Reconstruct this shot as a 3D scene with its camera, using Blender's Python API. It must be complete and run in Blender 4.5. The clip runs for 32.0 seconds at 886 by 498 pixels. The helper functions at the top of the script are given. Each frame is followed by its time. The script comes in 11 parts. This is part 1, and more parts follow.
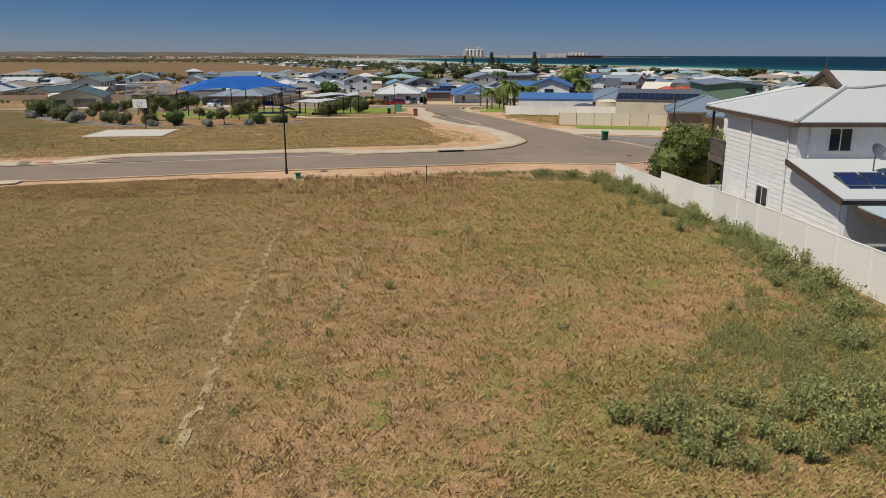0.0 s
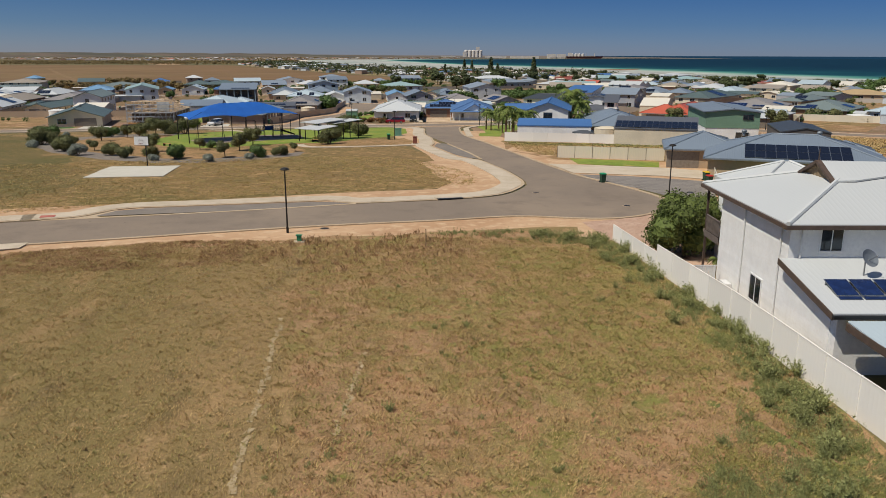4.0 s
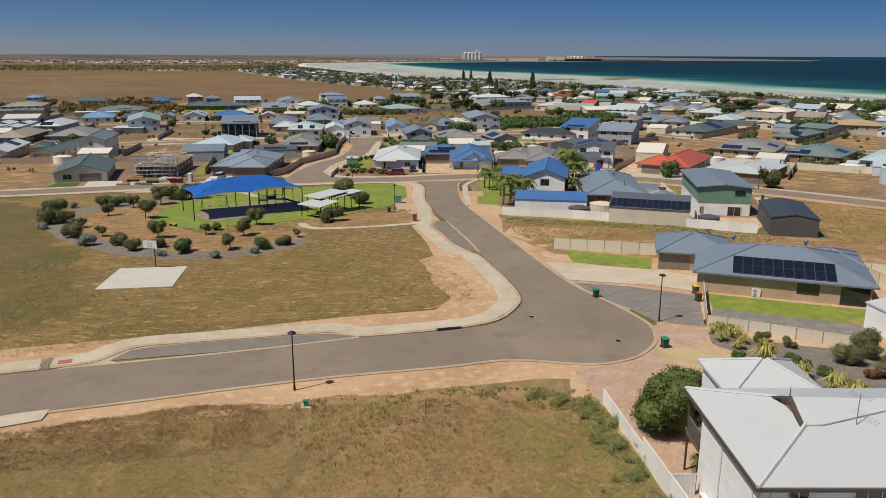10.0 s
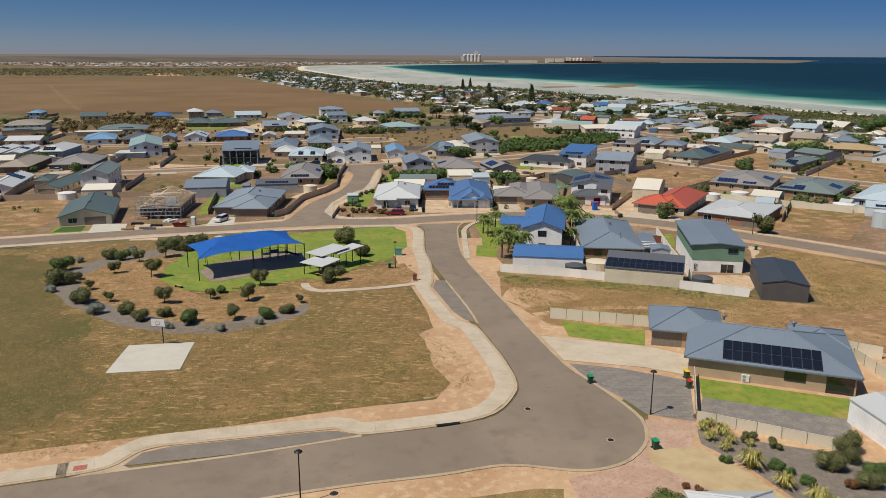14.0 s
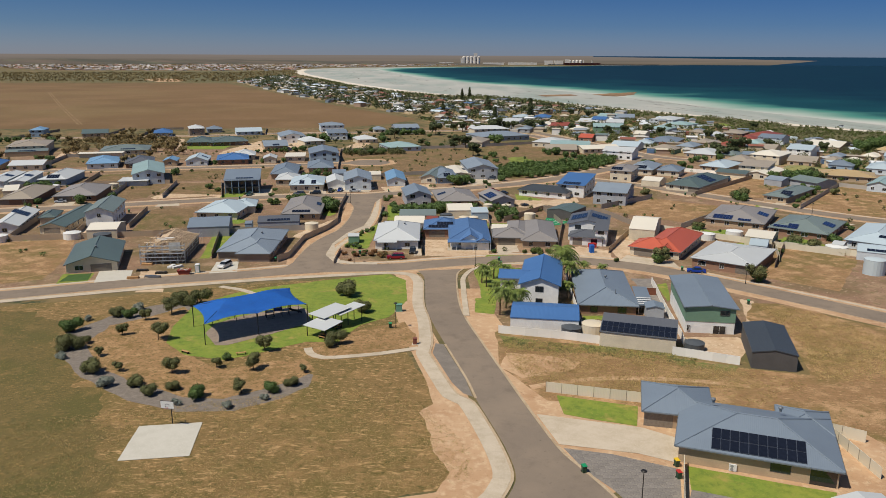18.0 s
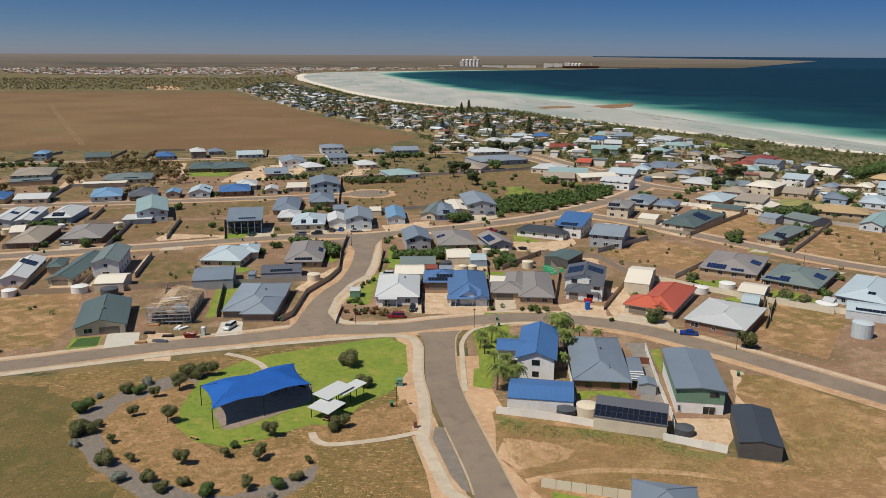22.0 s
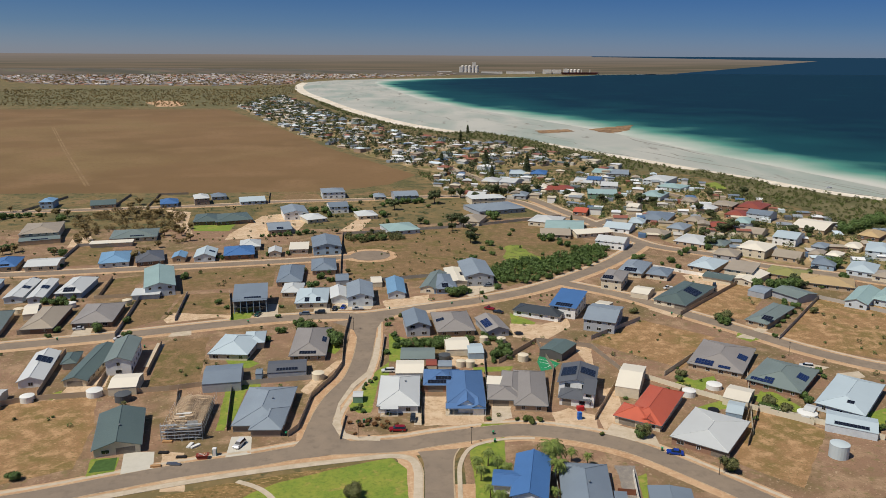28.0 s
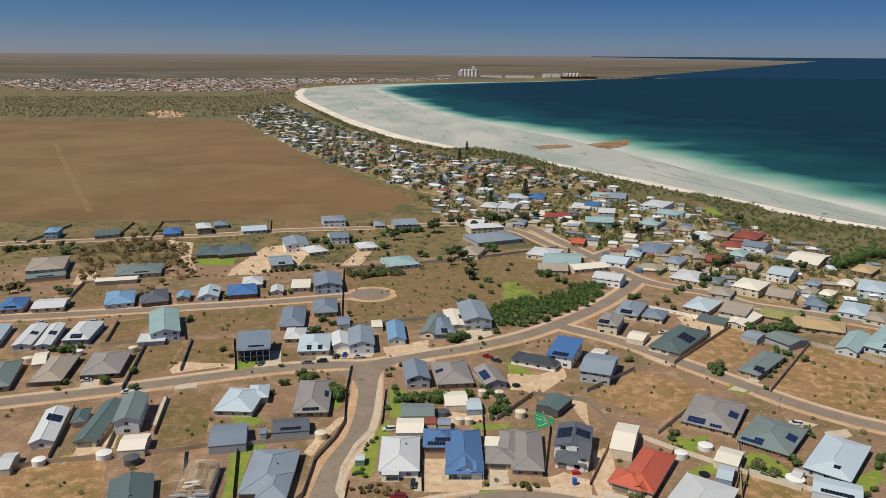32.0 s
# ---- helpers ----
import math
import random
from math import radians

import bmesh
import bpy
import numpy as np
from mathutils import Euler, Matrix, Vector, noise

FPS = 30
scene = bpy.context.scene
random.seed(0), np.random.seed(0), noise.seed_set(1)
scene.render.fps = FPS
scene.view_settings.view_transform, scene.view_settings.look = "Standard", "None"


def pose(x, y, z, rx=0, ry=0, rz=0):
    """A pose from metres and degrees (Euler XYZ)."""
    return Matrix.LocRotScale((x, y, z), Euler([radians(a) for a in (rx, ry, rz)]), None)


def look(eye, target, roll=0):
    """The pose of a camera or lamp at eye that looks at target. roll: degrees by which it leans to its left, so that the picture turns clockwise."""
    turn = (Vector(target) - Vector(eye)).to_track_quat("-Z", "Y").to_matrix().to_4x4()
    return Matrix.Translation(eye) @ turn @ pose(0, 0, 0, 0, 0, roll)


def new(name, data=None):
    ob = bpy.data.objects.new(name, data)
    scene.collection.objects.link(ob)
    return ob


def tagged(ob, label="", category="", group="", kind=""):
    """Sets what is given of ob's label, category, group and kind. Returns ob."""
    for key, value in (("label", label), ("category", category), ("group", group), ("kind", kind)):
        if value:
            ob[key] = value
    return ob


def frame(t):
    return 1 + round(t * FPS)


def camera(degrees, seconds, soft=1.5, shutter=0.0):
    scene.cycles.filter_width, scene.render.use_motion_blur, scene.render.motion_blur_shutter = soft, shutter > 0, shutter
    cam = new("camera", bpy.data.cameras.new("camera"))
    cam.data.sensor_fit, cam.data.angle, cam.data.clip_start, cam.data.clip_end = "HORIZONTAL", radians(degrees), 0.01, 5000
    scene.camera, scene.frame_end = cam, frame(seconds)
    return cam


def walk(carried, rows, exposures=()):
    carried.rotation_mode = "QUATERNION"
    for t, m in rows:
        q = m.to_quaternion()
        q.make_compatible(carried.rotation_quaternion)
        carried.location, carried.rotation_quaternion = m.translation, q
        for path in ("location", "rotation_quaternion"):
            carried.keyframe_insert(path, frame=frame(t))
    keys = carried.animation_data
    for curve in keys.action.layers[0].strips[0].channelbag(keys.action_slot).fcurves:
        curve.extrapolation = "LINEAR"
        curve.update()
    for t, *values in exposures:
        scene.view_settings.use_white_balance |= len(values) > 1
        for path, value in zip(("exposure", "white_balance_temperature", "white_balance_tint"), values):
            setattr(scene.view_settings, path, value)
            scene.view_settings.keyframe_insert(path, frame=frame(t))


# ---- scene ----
cam = camera(60.41, 32.0, soft=0.8)
ROWS = [
    (0, 0.000, 0.000, 8.000, -0.000, -0.070),
    (0.5, 0.001, 0.079, 8.261, -0.005, -0.073),
    (1, 0.001, 0.152, 8.700, -0.011, -0.077),
    (1.5, 0.002, 0.221, 9.187, -0.016, -0.081),
    (2, 0.002, 0.284, 9.788, -0.021, -0.084),
    (2.5, 0.002, 0.342, 10.426, -0.027, -0.088),
    (3, 0.001, 0.395, 11.147, -0.032, -0.091),
    (3.5, 0.000, 0.443, 11.893, -0.038, -0.095),
    (5.5, -0.005, 0.584, 15.405, -0.059, -0.109),
    (6, -0.007, 0.606, 16.421, -0.064, -0.112),
    (6.5, -0.009, 0.623, 17.477, -0.070, -0.116),
    (7, -0.012, 0.636, 18.673, -0.075, -0.119),
    (7.5, -0.015, 0.643, 19.867, -0.081, -0.123),
    (8, -0.018, 0.645, 21.164, -0.086, -0.126),
    (8.5, -0.021, 0.641, 22.429, -0.091, -0.130),
    (9, -0.024, 0.633, 23.743, -0.097, -0.133),
    (9.5, -0.028, 0.620, 25.014, -0.102, -0.137),
    (10, -0.032, 0.601, 26.319, -0.107, -0.140),
    (10.5, -0.037, 0.577, 27.567, -0.113, -0.144),
    (11, -0.041, 0.549, 28.894, -0.118, -0.147),
    (11.5, -0.046, 0.515, 30.217, -0.124, -0.151),
    (12, -0.051, 0.476, 31.658, -0.129, -0.154),
    (12.5, -0.056, 0.431, 33.029, -0.134, -0.158),
    (13, -0.062, 0.382, 34.479, -0.140, -0.162),
    (13.5, -0.068, 0.328, 35.889, -0.145, -0.165),
    (14, -0.074, 0.268, 37.381, -0.150, -0.169),
    (14.5, -0.080, 0.204, 38.800, -0.156, -0.172),
    (16.5, -0.108, -0.106, 44.952, -0.177, -0.186),
    (17, -0.116, -0.196, 46.538, -0.183, -0.190),
    (17.5, -0.124, -0.292, 48.146, -0.188, -0.193),
    (18, -0.132, -0.392, 49.912, -0.193, -0.197),
    (18.5, -0.140, -0.498, 51.740, -0.199, -0.200),
    (19, -0.149, -0.608, 53.718, -0.204, -0.204),
    (19.5, -0.158, -0.724, 55.722, -0.209, -0.207),
    (20, -0.167, -0.845, 57.893, -0.215, -0.211),
    (20.5, -0.176, -0.971, 60.017, -0.220, -0.214),
    (21, -0.186, -1.102, 62.361, -0.226, -0.218),
    (21.5, -0.196, -1.238, 64.835, -0.231, -0.221),
    (22, -0.206, -1.380, 67.438, -0.236, -0.225),
    (22.5, -0.217, -1.526, 69.983, -0.242, -0.228),
    (23, -0.227, -1.678, 72.588, -0.247, -0.232),
    (23.5, -0.238, -1.835, 75.228, -0.252, -0.235),
    (24, -0.250, -1.996, 78.024, -0.258, -0.239),
    (24.5, -0.261, -2.163, 80.975, -0.263, -0.242),
    (25, -0.273, -2.336, 84.112, -0.269, -0.246),
    (25.5, -0.285, -2.513, 87.273, -0.274, -0.250),
    (27.5, -0.335, -3.273, 100.371, -0.295, -0.264),
    (28, -0.349, -3.476, 103.790, -0.301, -0.267),
    (28.5, -0.362, -3.683, 107.138, -0.306, -0.271),
    (29, -0.376, -3.896, 110.508, -0.311, -0.274),
    (29.5, -0.390, -4.115, 113.884, -0.317, -0.278),
    (30, -0.404, -4.338, 117.326, -0.322, -0.281),
    (30.5, -0.419, -4.566, 120.605, -0.328, -0.285),
    (31, -0.434, -4.800, 123.511, -0.333, -0.288),
    (31.5, -0.449, -5.038, 125.744, -0.338, -0.292),
    (32, -0.464, -5.282, 127.549, -0.344, -0.295),
]
TILT = 14.33
walk(cam, [(t, pose(x, y, z, 90 - TILT, roll, yaw)) for t, x, y, z, yaw, roll in ROWS])

# ---- world, sun, exposure ----
scene.view_settings.exposure = 0.0
SUN_EL, SUN_TO = radians(58), Vector((-0.85, -0.53, 0)).normalized()
world = bpy.data.worlds.new("sky")
scene.world = world
world.use_nodes = True


def link(tree, a, b):
    tree.links.new(a, b)


def world_nodes():
    t = world.node_tree
    n = t.nodes
    n.clear()
    out, bg = n.new("ShaderNodeOutputWorld"), n.new("ShaderNodeBackground")
    sky = n.new("ShaderNodeTexSky")
    sky.sky_type, sky.sun_disc = "NISHITA", False
    sky.sun_elevation = SUN_EL
    sky.sun_rotation = math.atan2(SUN_TO.x, SUN_TO.y)
    sky.altitude, sky.air_density, sky.dust_density, sky.ozone_density = 30, 0.75, 0.25, 3.0
    bg.inputs["Strength"].default_value = 0.06
    # distance below the horizon: plains to the north-west, open sea to the east
    co = n.new("ShaderNodeTexCoord")
    sep = n.new("ShaderNodeSeparateXYZ")
    link(t, co.outputs["Generated"], sep.inputs[0])

    def math_node(op, a, b=None):
        m = n.new("ShaderNodeMath")
        m.operation = op
        for i, v in enumerate((a, b)):
            if v is None:
                continue
            if isinstance(v, (int, float)):
                m.inputs[i].default_value = v
            else:
                link(t, v, m.inputs[i])
        return m.outputs[0]

    side = math_node("DIVIDE", sep.outputs["X"], math_node("MAXIMUM", sep.outputs["Y"], 0.01))
    # low spit of land: its near shore climbs to the horizon towards the east
    shore = math_node("SUBTRACT", math_node("MULTIPLY", math_node("SUBTRACT", side, 0.20), 0.088), 0.0305)
    land = math_node("GREATER_THAN", sep.outputs["Z"], shore)
    # open sea shows again over the low spit
    crest = math_node("LESS_THAN", sep.outputs["Z"], math_node("SUBTRACT", math_node("MULTIPLY", math_node("SUBTRACT", 0.26, side), 0.012), 0.0028))
    land = math_node("MULTIPLY", land, crest)
    west = math_node("LESS_THAN", side, 0.195)
    land = math_node("MAXIMUM", land, west)
    behind = math_node("LESS_THAN", sep.outputs["Y"], 0.0)
    land = math_node("MAXIMUM", land, behind)
    plains = n.new("ShaderNodeTexNoise")
    st = n.new("ShaderNodeMapping")
    st.inputs["Scale"].default_value = (6, 6, 900)
    link(t, co.outputs["Generated"], st.inputs[0])
    link(t, st.outputs[0], plains.inputs["Vector"])
    plains.inputs["Scale"].default_value = 1.0
    ramp = n.new("ShaderNodeValToRGB")
    ramp.color_ramp.elements[0].position, ramp.color_ramp.elements[1].position = 0.35, 0.65
    ramp.color_ramp.elements[0].color, ramp.color_ramp.elements[1].color = (1.9, 1.7, 1.25, 1), (3.1, 2.4, 1.75, 1)
    link(t, plains.outputs["Fac"], ramp.inputs[0])
    # haze painted into the colour: farther plains turn paler towards the horizon
    haze_amount = n.new("ShaderNodeMapRange")
    haze_amount.inputs["From Min"].default_value, haze_amount.inputs["From Max"].default_value = -0.013, -0.002
    haze_amount.inputs["To Max"].default_value = 0.8
    link(t, sep.outputs["Z"], haze_amount.inputs["Value"])
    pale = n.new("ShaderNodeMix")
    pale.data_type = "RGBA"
    link(t, haze_amount.outputs[0], pale.inputs["Factor"])
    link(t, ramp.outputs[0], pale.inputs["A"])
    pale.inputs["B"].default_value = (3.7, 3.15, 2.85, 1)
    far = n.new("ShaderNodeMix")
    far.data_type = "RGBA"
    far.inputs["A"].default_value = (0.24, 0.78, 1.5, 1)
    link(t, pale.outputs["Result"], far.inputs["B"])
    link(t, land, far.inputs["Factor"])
    low = math_node("LESS_THAN", sep.outputs["Z"], math_node("SUBTRACT", math_node("MULTIPLY", math_node("SUBTRACT", 0.15, side), 0.0008), 0.0012))
    # clear, dry air: the sky deepens quickly above the horizon
    tint = n.new("ShaderNodeValToRGB")
    # last two stops are raised: brighter unseen sky overhead to fill the shadows
    stops = ((0.0, (0.62, 0.68, 0.95, 1)), (0.035, (0.38, 0.55, 0.86, 1)), (0.08, (0.25, 0.46, 0.79, 1)), (0.35, (0.95, 1.12, 1.3, 1)), (1.0, (1.4, 1.4, 1.4, 1)))
    while len(tint.color_ramp.elements) < 5:
        tint.color_ramp.elements.new(0.5)
    for e, (p, c) in zip(tint.color_ramp.elements, stops):
        e.position, e.color = p, c
    link(t, sep.outputs["Z"], tint.inputs[0])
    deep = n.new("ShaderNodeMix")
    deep.data_type, deep.blend_type = "RGBA", "MULTIPLY"
    deep.inputs["Factor"].default_value = 1.0
    link(t, sky.outputs[0], deep.inputs["A"])
    link(t, tint.outputs[0], deep.inputs["B"])
    across = n.new("ShaderNodeMapRange")
    across.inputs["From Min"].default_value, across.inputs["From Max"].default_value = -0.5, 0.5
    link(t, sep.outputs["X"], across.inputs["Value"])
    fade = n.new("ShaderNodeMix")
    fade.data_type = "RGBA"
    fade.inputs["A"].default_value, fade.inputs["B"].default_value = (1.12, 1.06, 1.02, 1), (0.70, 0.80, 0.92, 1)
    link(t, across.outputs[0], fade.inputs["Factor"])
    west_sky = n.new("ShaderNodeMix")
    west_sky.data_type, west_sky.blend_type = "RGBA", "MULTIPLY"
    west_sky.inputs["Factor"].default_value = 1.0
    link(t, deep.outputs["Result"], west_sky.inputs["A"])
    link(t, fade.outputs["Result"], west_sky.inputs["B"])
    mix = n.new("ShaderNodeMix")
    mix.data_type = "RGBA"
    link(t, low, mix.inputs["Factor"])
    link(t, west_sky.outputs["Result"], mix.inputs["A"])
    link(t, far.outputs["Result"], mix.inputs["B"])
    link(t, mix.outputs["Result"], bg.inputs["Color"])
    link(t, bg.outputs[0], out.inputs[0])


world_nodes()
sun = new("sun", bpy.data.lights.new("sun", "SUN"))
sun.data.energy, sun.data.angle, sun.data.color = 4.4, radians(0.53), (1.0, 0.93, 0.82)
sun.matrix_world = look(SUN_TO * math.cos(SUN_EL) * 100 + Vector((0, 0, math.sin(SUN_EL) * 100)), (0, 0, 0))


# ---- materials ----
def rgb(h):
    v = [int(h[i : i + 2], 16) / 255 for i in (0, 2, 4)]
    return tuple(((c + 0.055) / 1.055) ** 2.4 if c > 0.04 else c / 12.92 for c in v) + (1,)


MATS = {}


def material(name, layers, rough=0.8, metal=0.0, bump=(), spec=0.4, vary=0.0, island=False, alpha=None):
    """layers: the base colour, then (colour, noise scale in 1/m, low, high, stretch) laid over it in turn.
    bump: (scale, strength, distance) rows."""
    if name in MATS:
        return MATS[name]
    m = bpy.data.materials.new(name)
    m.use_nodes = True
    t = m.node_tree
    n = t.nodes
    bsdf = n["Principled BSDF"]
    bsdf.inputs["Roughness"].default_value = rough
    bsdf.inputs["Metallic"].default_value = metal
    bsdf.inputs["Specular IOR Level"].default_value = spec
    co = n.new("ShaderNodeTexCoord").outputs["Object"]
    base = n.new("ShaderNodeRGB")
    base.outputs[0].default_value = rgb(layers[0])
    col = base.outputs[0]
    for i, (c, scale, lo, hi, *stretch) in enumerate(layers[1:]):
        nz, rp, mx = n.new("ShaderNodeTexNoise"), n.new("ShaderNodeMapRange"), n.new("ShaderNodeMix")
        mp = n.new("ShaderNodeMapping")
        mp.inputs["Scale"].default_value = stretch[0] if stretch else (1, 1, 1)
        mp.inputs["Location"].default_value = (3.7 * i, 1.3 * i, 0)
        link(t, co, mp.inputs[0])
        link(t, mp.outputs[0], nz.inputs["Vector"])
        nz.inputs["Scale"].default_value, nz.inputs["Detail"].default_value = scale, 4
        nz.inputs["Roughness"].default_value = 0.6
        rp.inputs["From Min"].default_value, rp.inputs["From Max"].default_value = lo, hi
        link(t, nz.outputs["Fac"], rp.inputs["Value"])
        mx.data_type = "RGBA"
        link(t, rp.outputs[0], mx.inputs["Factor"])
        link(t, col, mx.inputs["A"])
        mx.inputs["B"].default_value = rgb(c)
        col = mx.outputs["Result"]
    if vary:
        hsv, mr = n.new("ShaderNodeHueSaturation"), n.new("ShaderNodeMapRange")
        src = n.new("ShaderNodeNewGeometry").outputs["Random Per Island"] if island else n.new("ShaderNodeObjectInfo").outputs["Random"]
        mr.inputs["To Min"].default_value, mr.inputs["To Max"].default_value = 1 - vary, 1 + vary
        link(t, src, mr.inputs["Value"])
        link(t, mr.outputs[0], hsv.inputs["Value"])
        link(t, col, hsv.inputs["Color"])
        col = hsv.outputs[0]
    link(t, col, bsdf.inputs["Base Color"])
    last = None
    for scale, strength, dist in bump:
        nz, bp = n.new("ShaderNodeTexNoise"), n.new("ShaderNodeBump")
        link(t, co, nz.inputs["Vector"])
        nz.inputs["Scale"].default_value, nz.inputs["Detail"].default_value = scale, 3
        bp.inputs["Strength"].default_value, bp.inputs["Distance"].default_value = strength, dist
        link(t, nz.outputs["Fac"], bp.inputs["Height"])
        if last:
            link(t, last, bp.inputs["Normal"])
        last = bp.outputs[0]
    if last:
        link(t, last, bsdf.inputs["Normal"])
    MATS[name] = m
    return m


def ribbed(name, colour, pitch=0.2, depth=0.02, rough=0.45, worn=None, relief=0.35):
    """Folded steel sheet, its ribs running down each slope (or upright)."""
    if name in MATS:
        return MATS[name]
    m = material(name, [colour, (worn or colour, 0.12, 0.4, 0.7)], rough, 0.0, spec=0.5, vary=0.06)
    t = m.node_tree
    n = t.nodes
    co = n.new("ShaderNodeTexCoord")
    sep, nor = n.new("ShaderNodeSeparateXYZ"), n.new("ShaderNodeSeparateXYZ")
    link(t, co.outputs["Object"], sep.inputs[0])
    link(t, co.outputs["Normal"], nor.inputs[0])

    def mth(op, a, b=None):
        q = n.new("ShaderNodeMath")
        q.operation = op
        for i, v in enumerate((a, b)):
            if isinstance(v, (int, float)):
                q.inputs[i].default_value = v
            elif v is not None:
                link(t, v, q.inputs[i])
        return q.outputs[0]

    pick = mth("GREATER_THAN", mth("ABSOLUTE", nor.outputs[0]), mth("ABSOLUTE", nor.outputs[1]))
    mx = n.new("ShaderNodeMix")
    link(t, pick, mx.inputs["Factor"])
    link(t, sep.outputs[0], mx.inputs["A"])
    link(t, sep.outputs[1], mx.inputs["B"])
    h = mth("POWER", mth("ABSOLUTE", mth("SINE", mth("MULTIPLY", mx.outputs["Result"], math.pi / pitch))), 6.0)
    bp = n.new("ShaderNodeBump")
    bp.inputs["Strength"].default_value, bp.inputs["Distance"].default_value = relief, depth
    link(t, h, bp.inputs["Height"])
    link(t, bp.outputs[0], n["Principled BSDF"].inputs["Normal"])
    return m


ROOF = dict(white="bcbfbd", pale="acbabf", slate="828d96", bluegrey="737f8a", blue="446b9c", navy="3b536f", charcoal="5a5d62", green="566562", greengrey="717d79",
            taupe="8a8580", dark="3c4247", red="b65a42", sand="9c9180", cream="d6cfbd", teal="8fa7a4", skyblue="6f93b0", tan="b59c72", brownred="8d4a3a", denim="50709a", olive="8d8a52")
WALL = dict(white="e4e4e0", cream="d0c4ac", sand="b29c80", taupe="8f7f70", grey="a3a6aa", brick="92725d", pale="c4ccd0", green="6f8f78", dark="565452", brown="7a6250", blue="8ea3b4")
SHADE = {k: (v, "".join("%02x" % min(255, int(int(v[i : i + 2], 16) * (0.98 if k in ("white", "pale", "cream") else 0.95))) for i in (0, 2, 4))) for k, v in ROOF.items()}


def roof_mat(k):
    return ribbed("roof_" + k, SHADE[k][0], 0.25, 0.03, 0.5, SHADE[k][1], 0.12 if k in ("white", "cream", "pale") else 0.35)


def wall_mat(k):
    v = WALL[k]
    worn = "".join("%02x" % int(int(v[i : i + 2], 16) * 0.92) for i in (0, 2, 4))
    return material("wall_" + k, [v, (worn, 0.5, 0.4, 0.7), (worn, 6.0, 0.45, 0.75)], 0.85, bump=((40, 0.2, 0.01),), vary=0.04)


ASPHALT = material("asphalt", ["7c6f60", ("897a68", 0.08, 0.4, 0.65), ("6d6154", 0.35, 0.5, 0.8), ("8a7c6c", 25.0, 0.5, 0.75), ("5d5349", 1.8, 0.66, 0.78)], 0.9, bump=((60, 0.4, 0.01),))
BAY = material("bay_asphalt", ["787066", ("867d71", 0.6, 0.4, 0.7), ("675f56", 20.0, 0.5, 0.75)], 0.9, bump=((60, 0.4, 0.01),))
CONCRETE = material("concrete", ["bcae98", ("a99a82", 0.4, 0.4, 0.7), ("c5b8a3", 6.0, 0.5, 0.8)], 0.85, bump=((30, 0.3, 0.01),), vary=0.035)
KERB = material("kerb_concrete", ["b09c80", ("9c8568", 0.3, 0.4, 0.7), ("c4b498", 5.0, 0.5, 0.8)], 0.85, bump=((30, 0.3, 0.01),), vary=0.06)
SAND = material("sandy_dirt", ["bb9a77", ("ab8764", 0.12, 0.4, 0.65), ("c9ae8c", 0.9, 0.5, 0.75), ("8f7454", 2.5, 0.6, 0.75)], 0.95, bump=((3, 0.5, 0.08), (25, 0.4, 0.02)))
BARE = material("bare_yard", ["876a53", ("6c5d3c", 0.035, 0.44, 0.62), ("9a7f63", 0.12, 0.5, 0.66), ("786a46", 0.4, 0.57, 0.68), ("a89074", 1.1, 0.58, 0.7), ("544a34", 2.2, 0.58, 0.7)], 0.95, bump=((4, 0.5, 0.06),))
DRY = material("dry_grass", ["776238", ("62582c", 0.06, 0.4, 0.62), ("8c7246", 0.35, 0.48, 0.72), ("5a4f28", 2.2, 0.48, 0.7), ("a58659", 5.0, 0.58, 0.75)], 0.95, bump=((5, 0.7, 0.12), (30, 0.5, 0.03)))
DRYLOT = material("dry_lot", ["776041", ("655b31", 0.06, 0.44, 0.6), ("8c7050", 0.25, 0.48, 0.66), ("584d2c", 1.2, 0.54, 0.68), ("9c8160", 2.6, 0.6, 0.72)], 0.95, bump=((5, 0.7, 0.1),))
DRYLOT2 = material("red_lot", ["8e6e4a", ("766438", 0.06, 0.46, 0.6), ("b08d66", 0.25, 0.48, 0.66), ("74633a", 1.2, 0.56, 0.68), ("bd9c74", 2.6, 0.58, 0.7, (0.4, 1.6, 1)), ("5f5030", 5, 0.57, 0.7)], 0.95, bump=((5, 0.8, 0.1),))
LAWN = material("lawn", ["70842e", ("848c36", 0.15, 0.4, 0.65), ("9a8c48", 0.22, 0.58, 0.68), ("5c7028", 0.8, 0.45, 0.75), ("948f44", 3.0, 0.55, 0.78)], 0.95, bump=((20, 0.6, 0.04),))
SCRUB = material("scrub_plain", ["6b5f3c", ("56532f", 0.01, 0.4, 0.6), ("7f6a45", 0.05, 0.45, 0.65), ("44482a", 0.12, 0.52, 0.62), ("8d7650", 0.5, 0.55, 0.75)], 0.95, bump=((0.5, 0.5, 0.3),))
FIELD = material("stubble_field", ["755b3a", ("6a5332", 0.004, 0.42, 0.62), ("7a6540", 0.003, 0.5, 0.64), ("7d6242", 0.012, 0.5, 0.7), ("6d5434", 0.2, 0.5, 0.75)], 0.95, bump=((1.0, 0.4, 0.1),))
GRAVEL = material("mulch_gravel", ["756c62", ("8a7f72", 1.5, 0.4, 0.7), ("5e574f", 8, 0.5, 0.75)], 0.95, bump=((15, 0.7, 0.05),))
PEBBLE = material("pink_pebbles", ["b3937c", ("bda089", 0.5, 0.4, 0.6), ("a1826c", 3, 0.5, 0.7), ("937661", 14, 0.56, 0.7)], 0.9, bump=((18, 0.9, 0.05),))
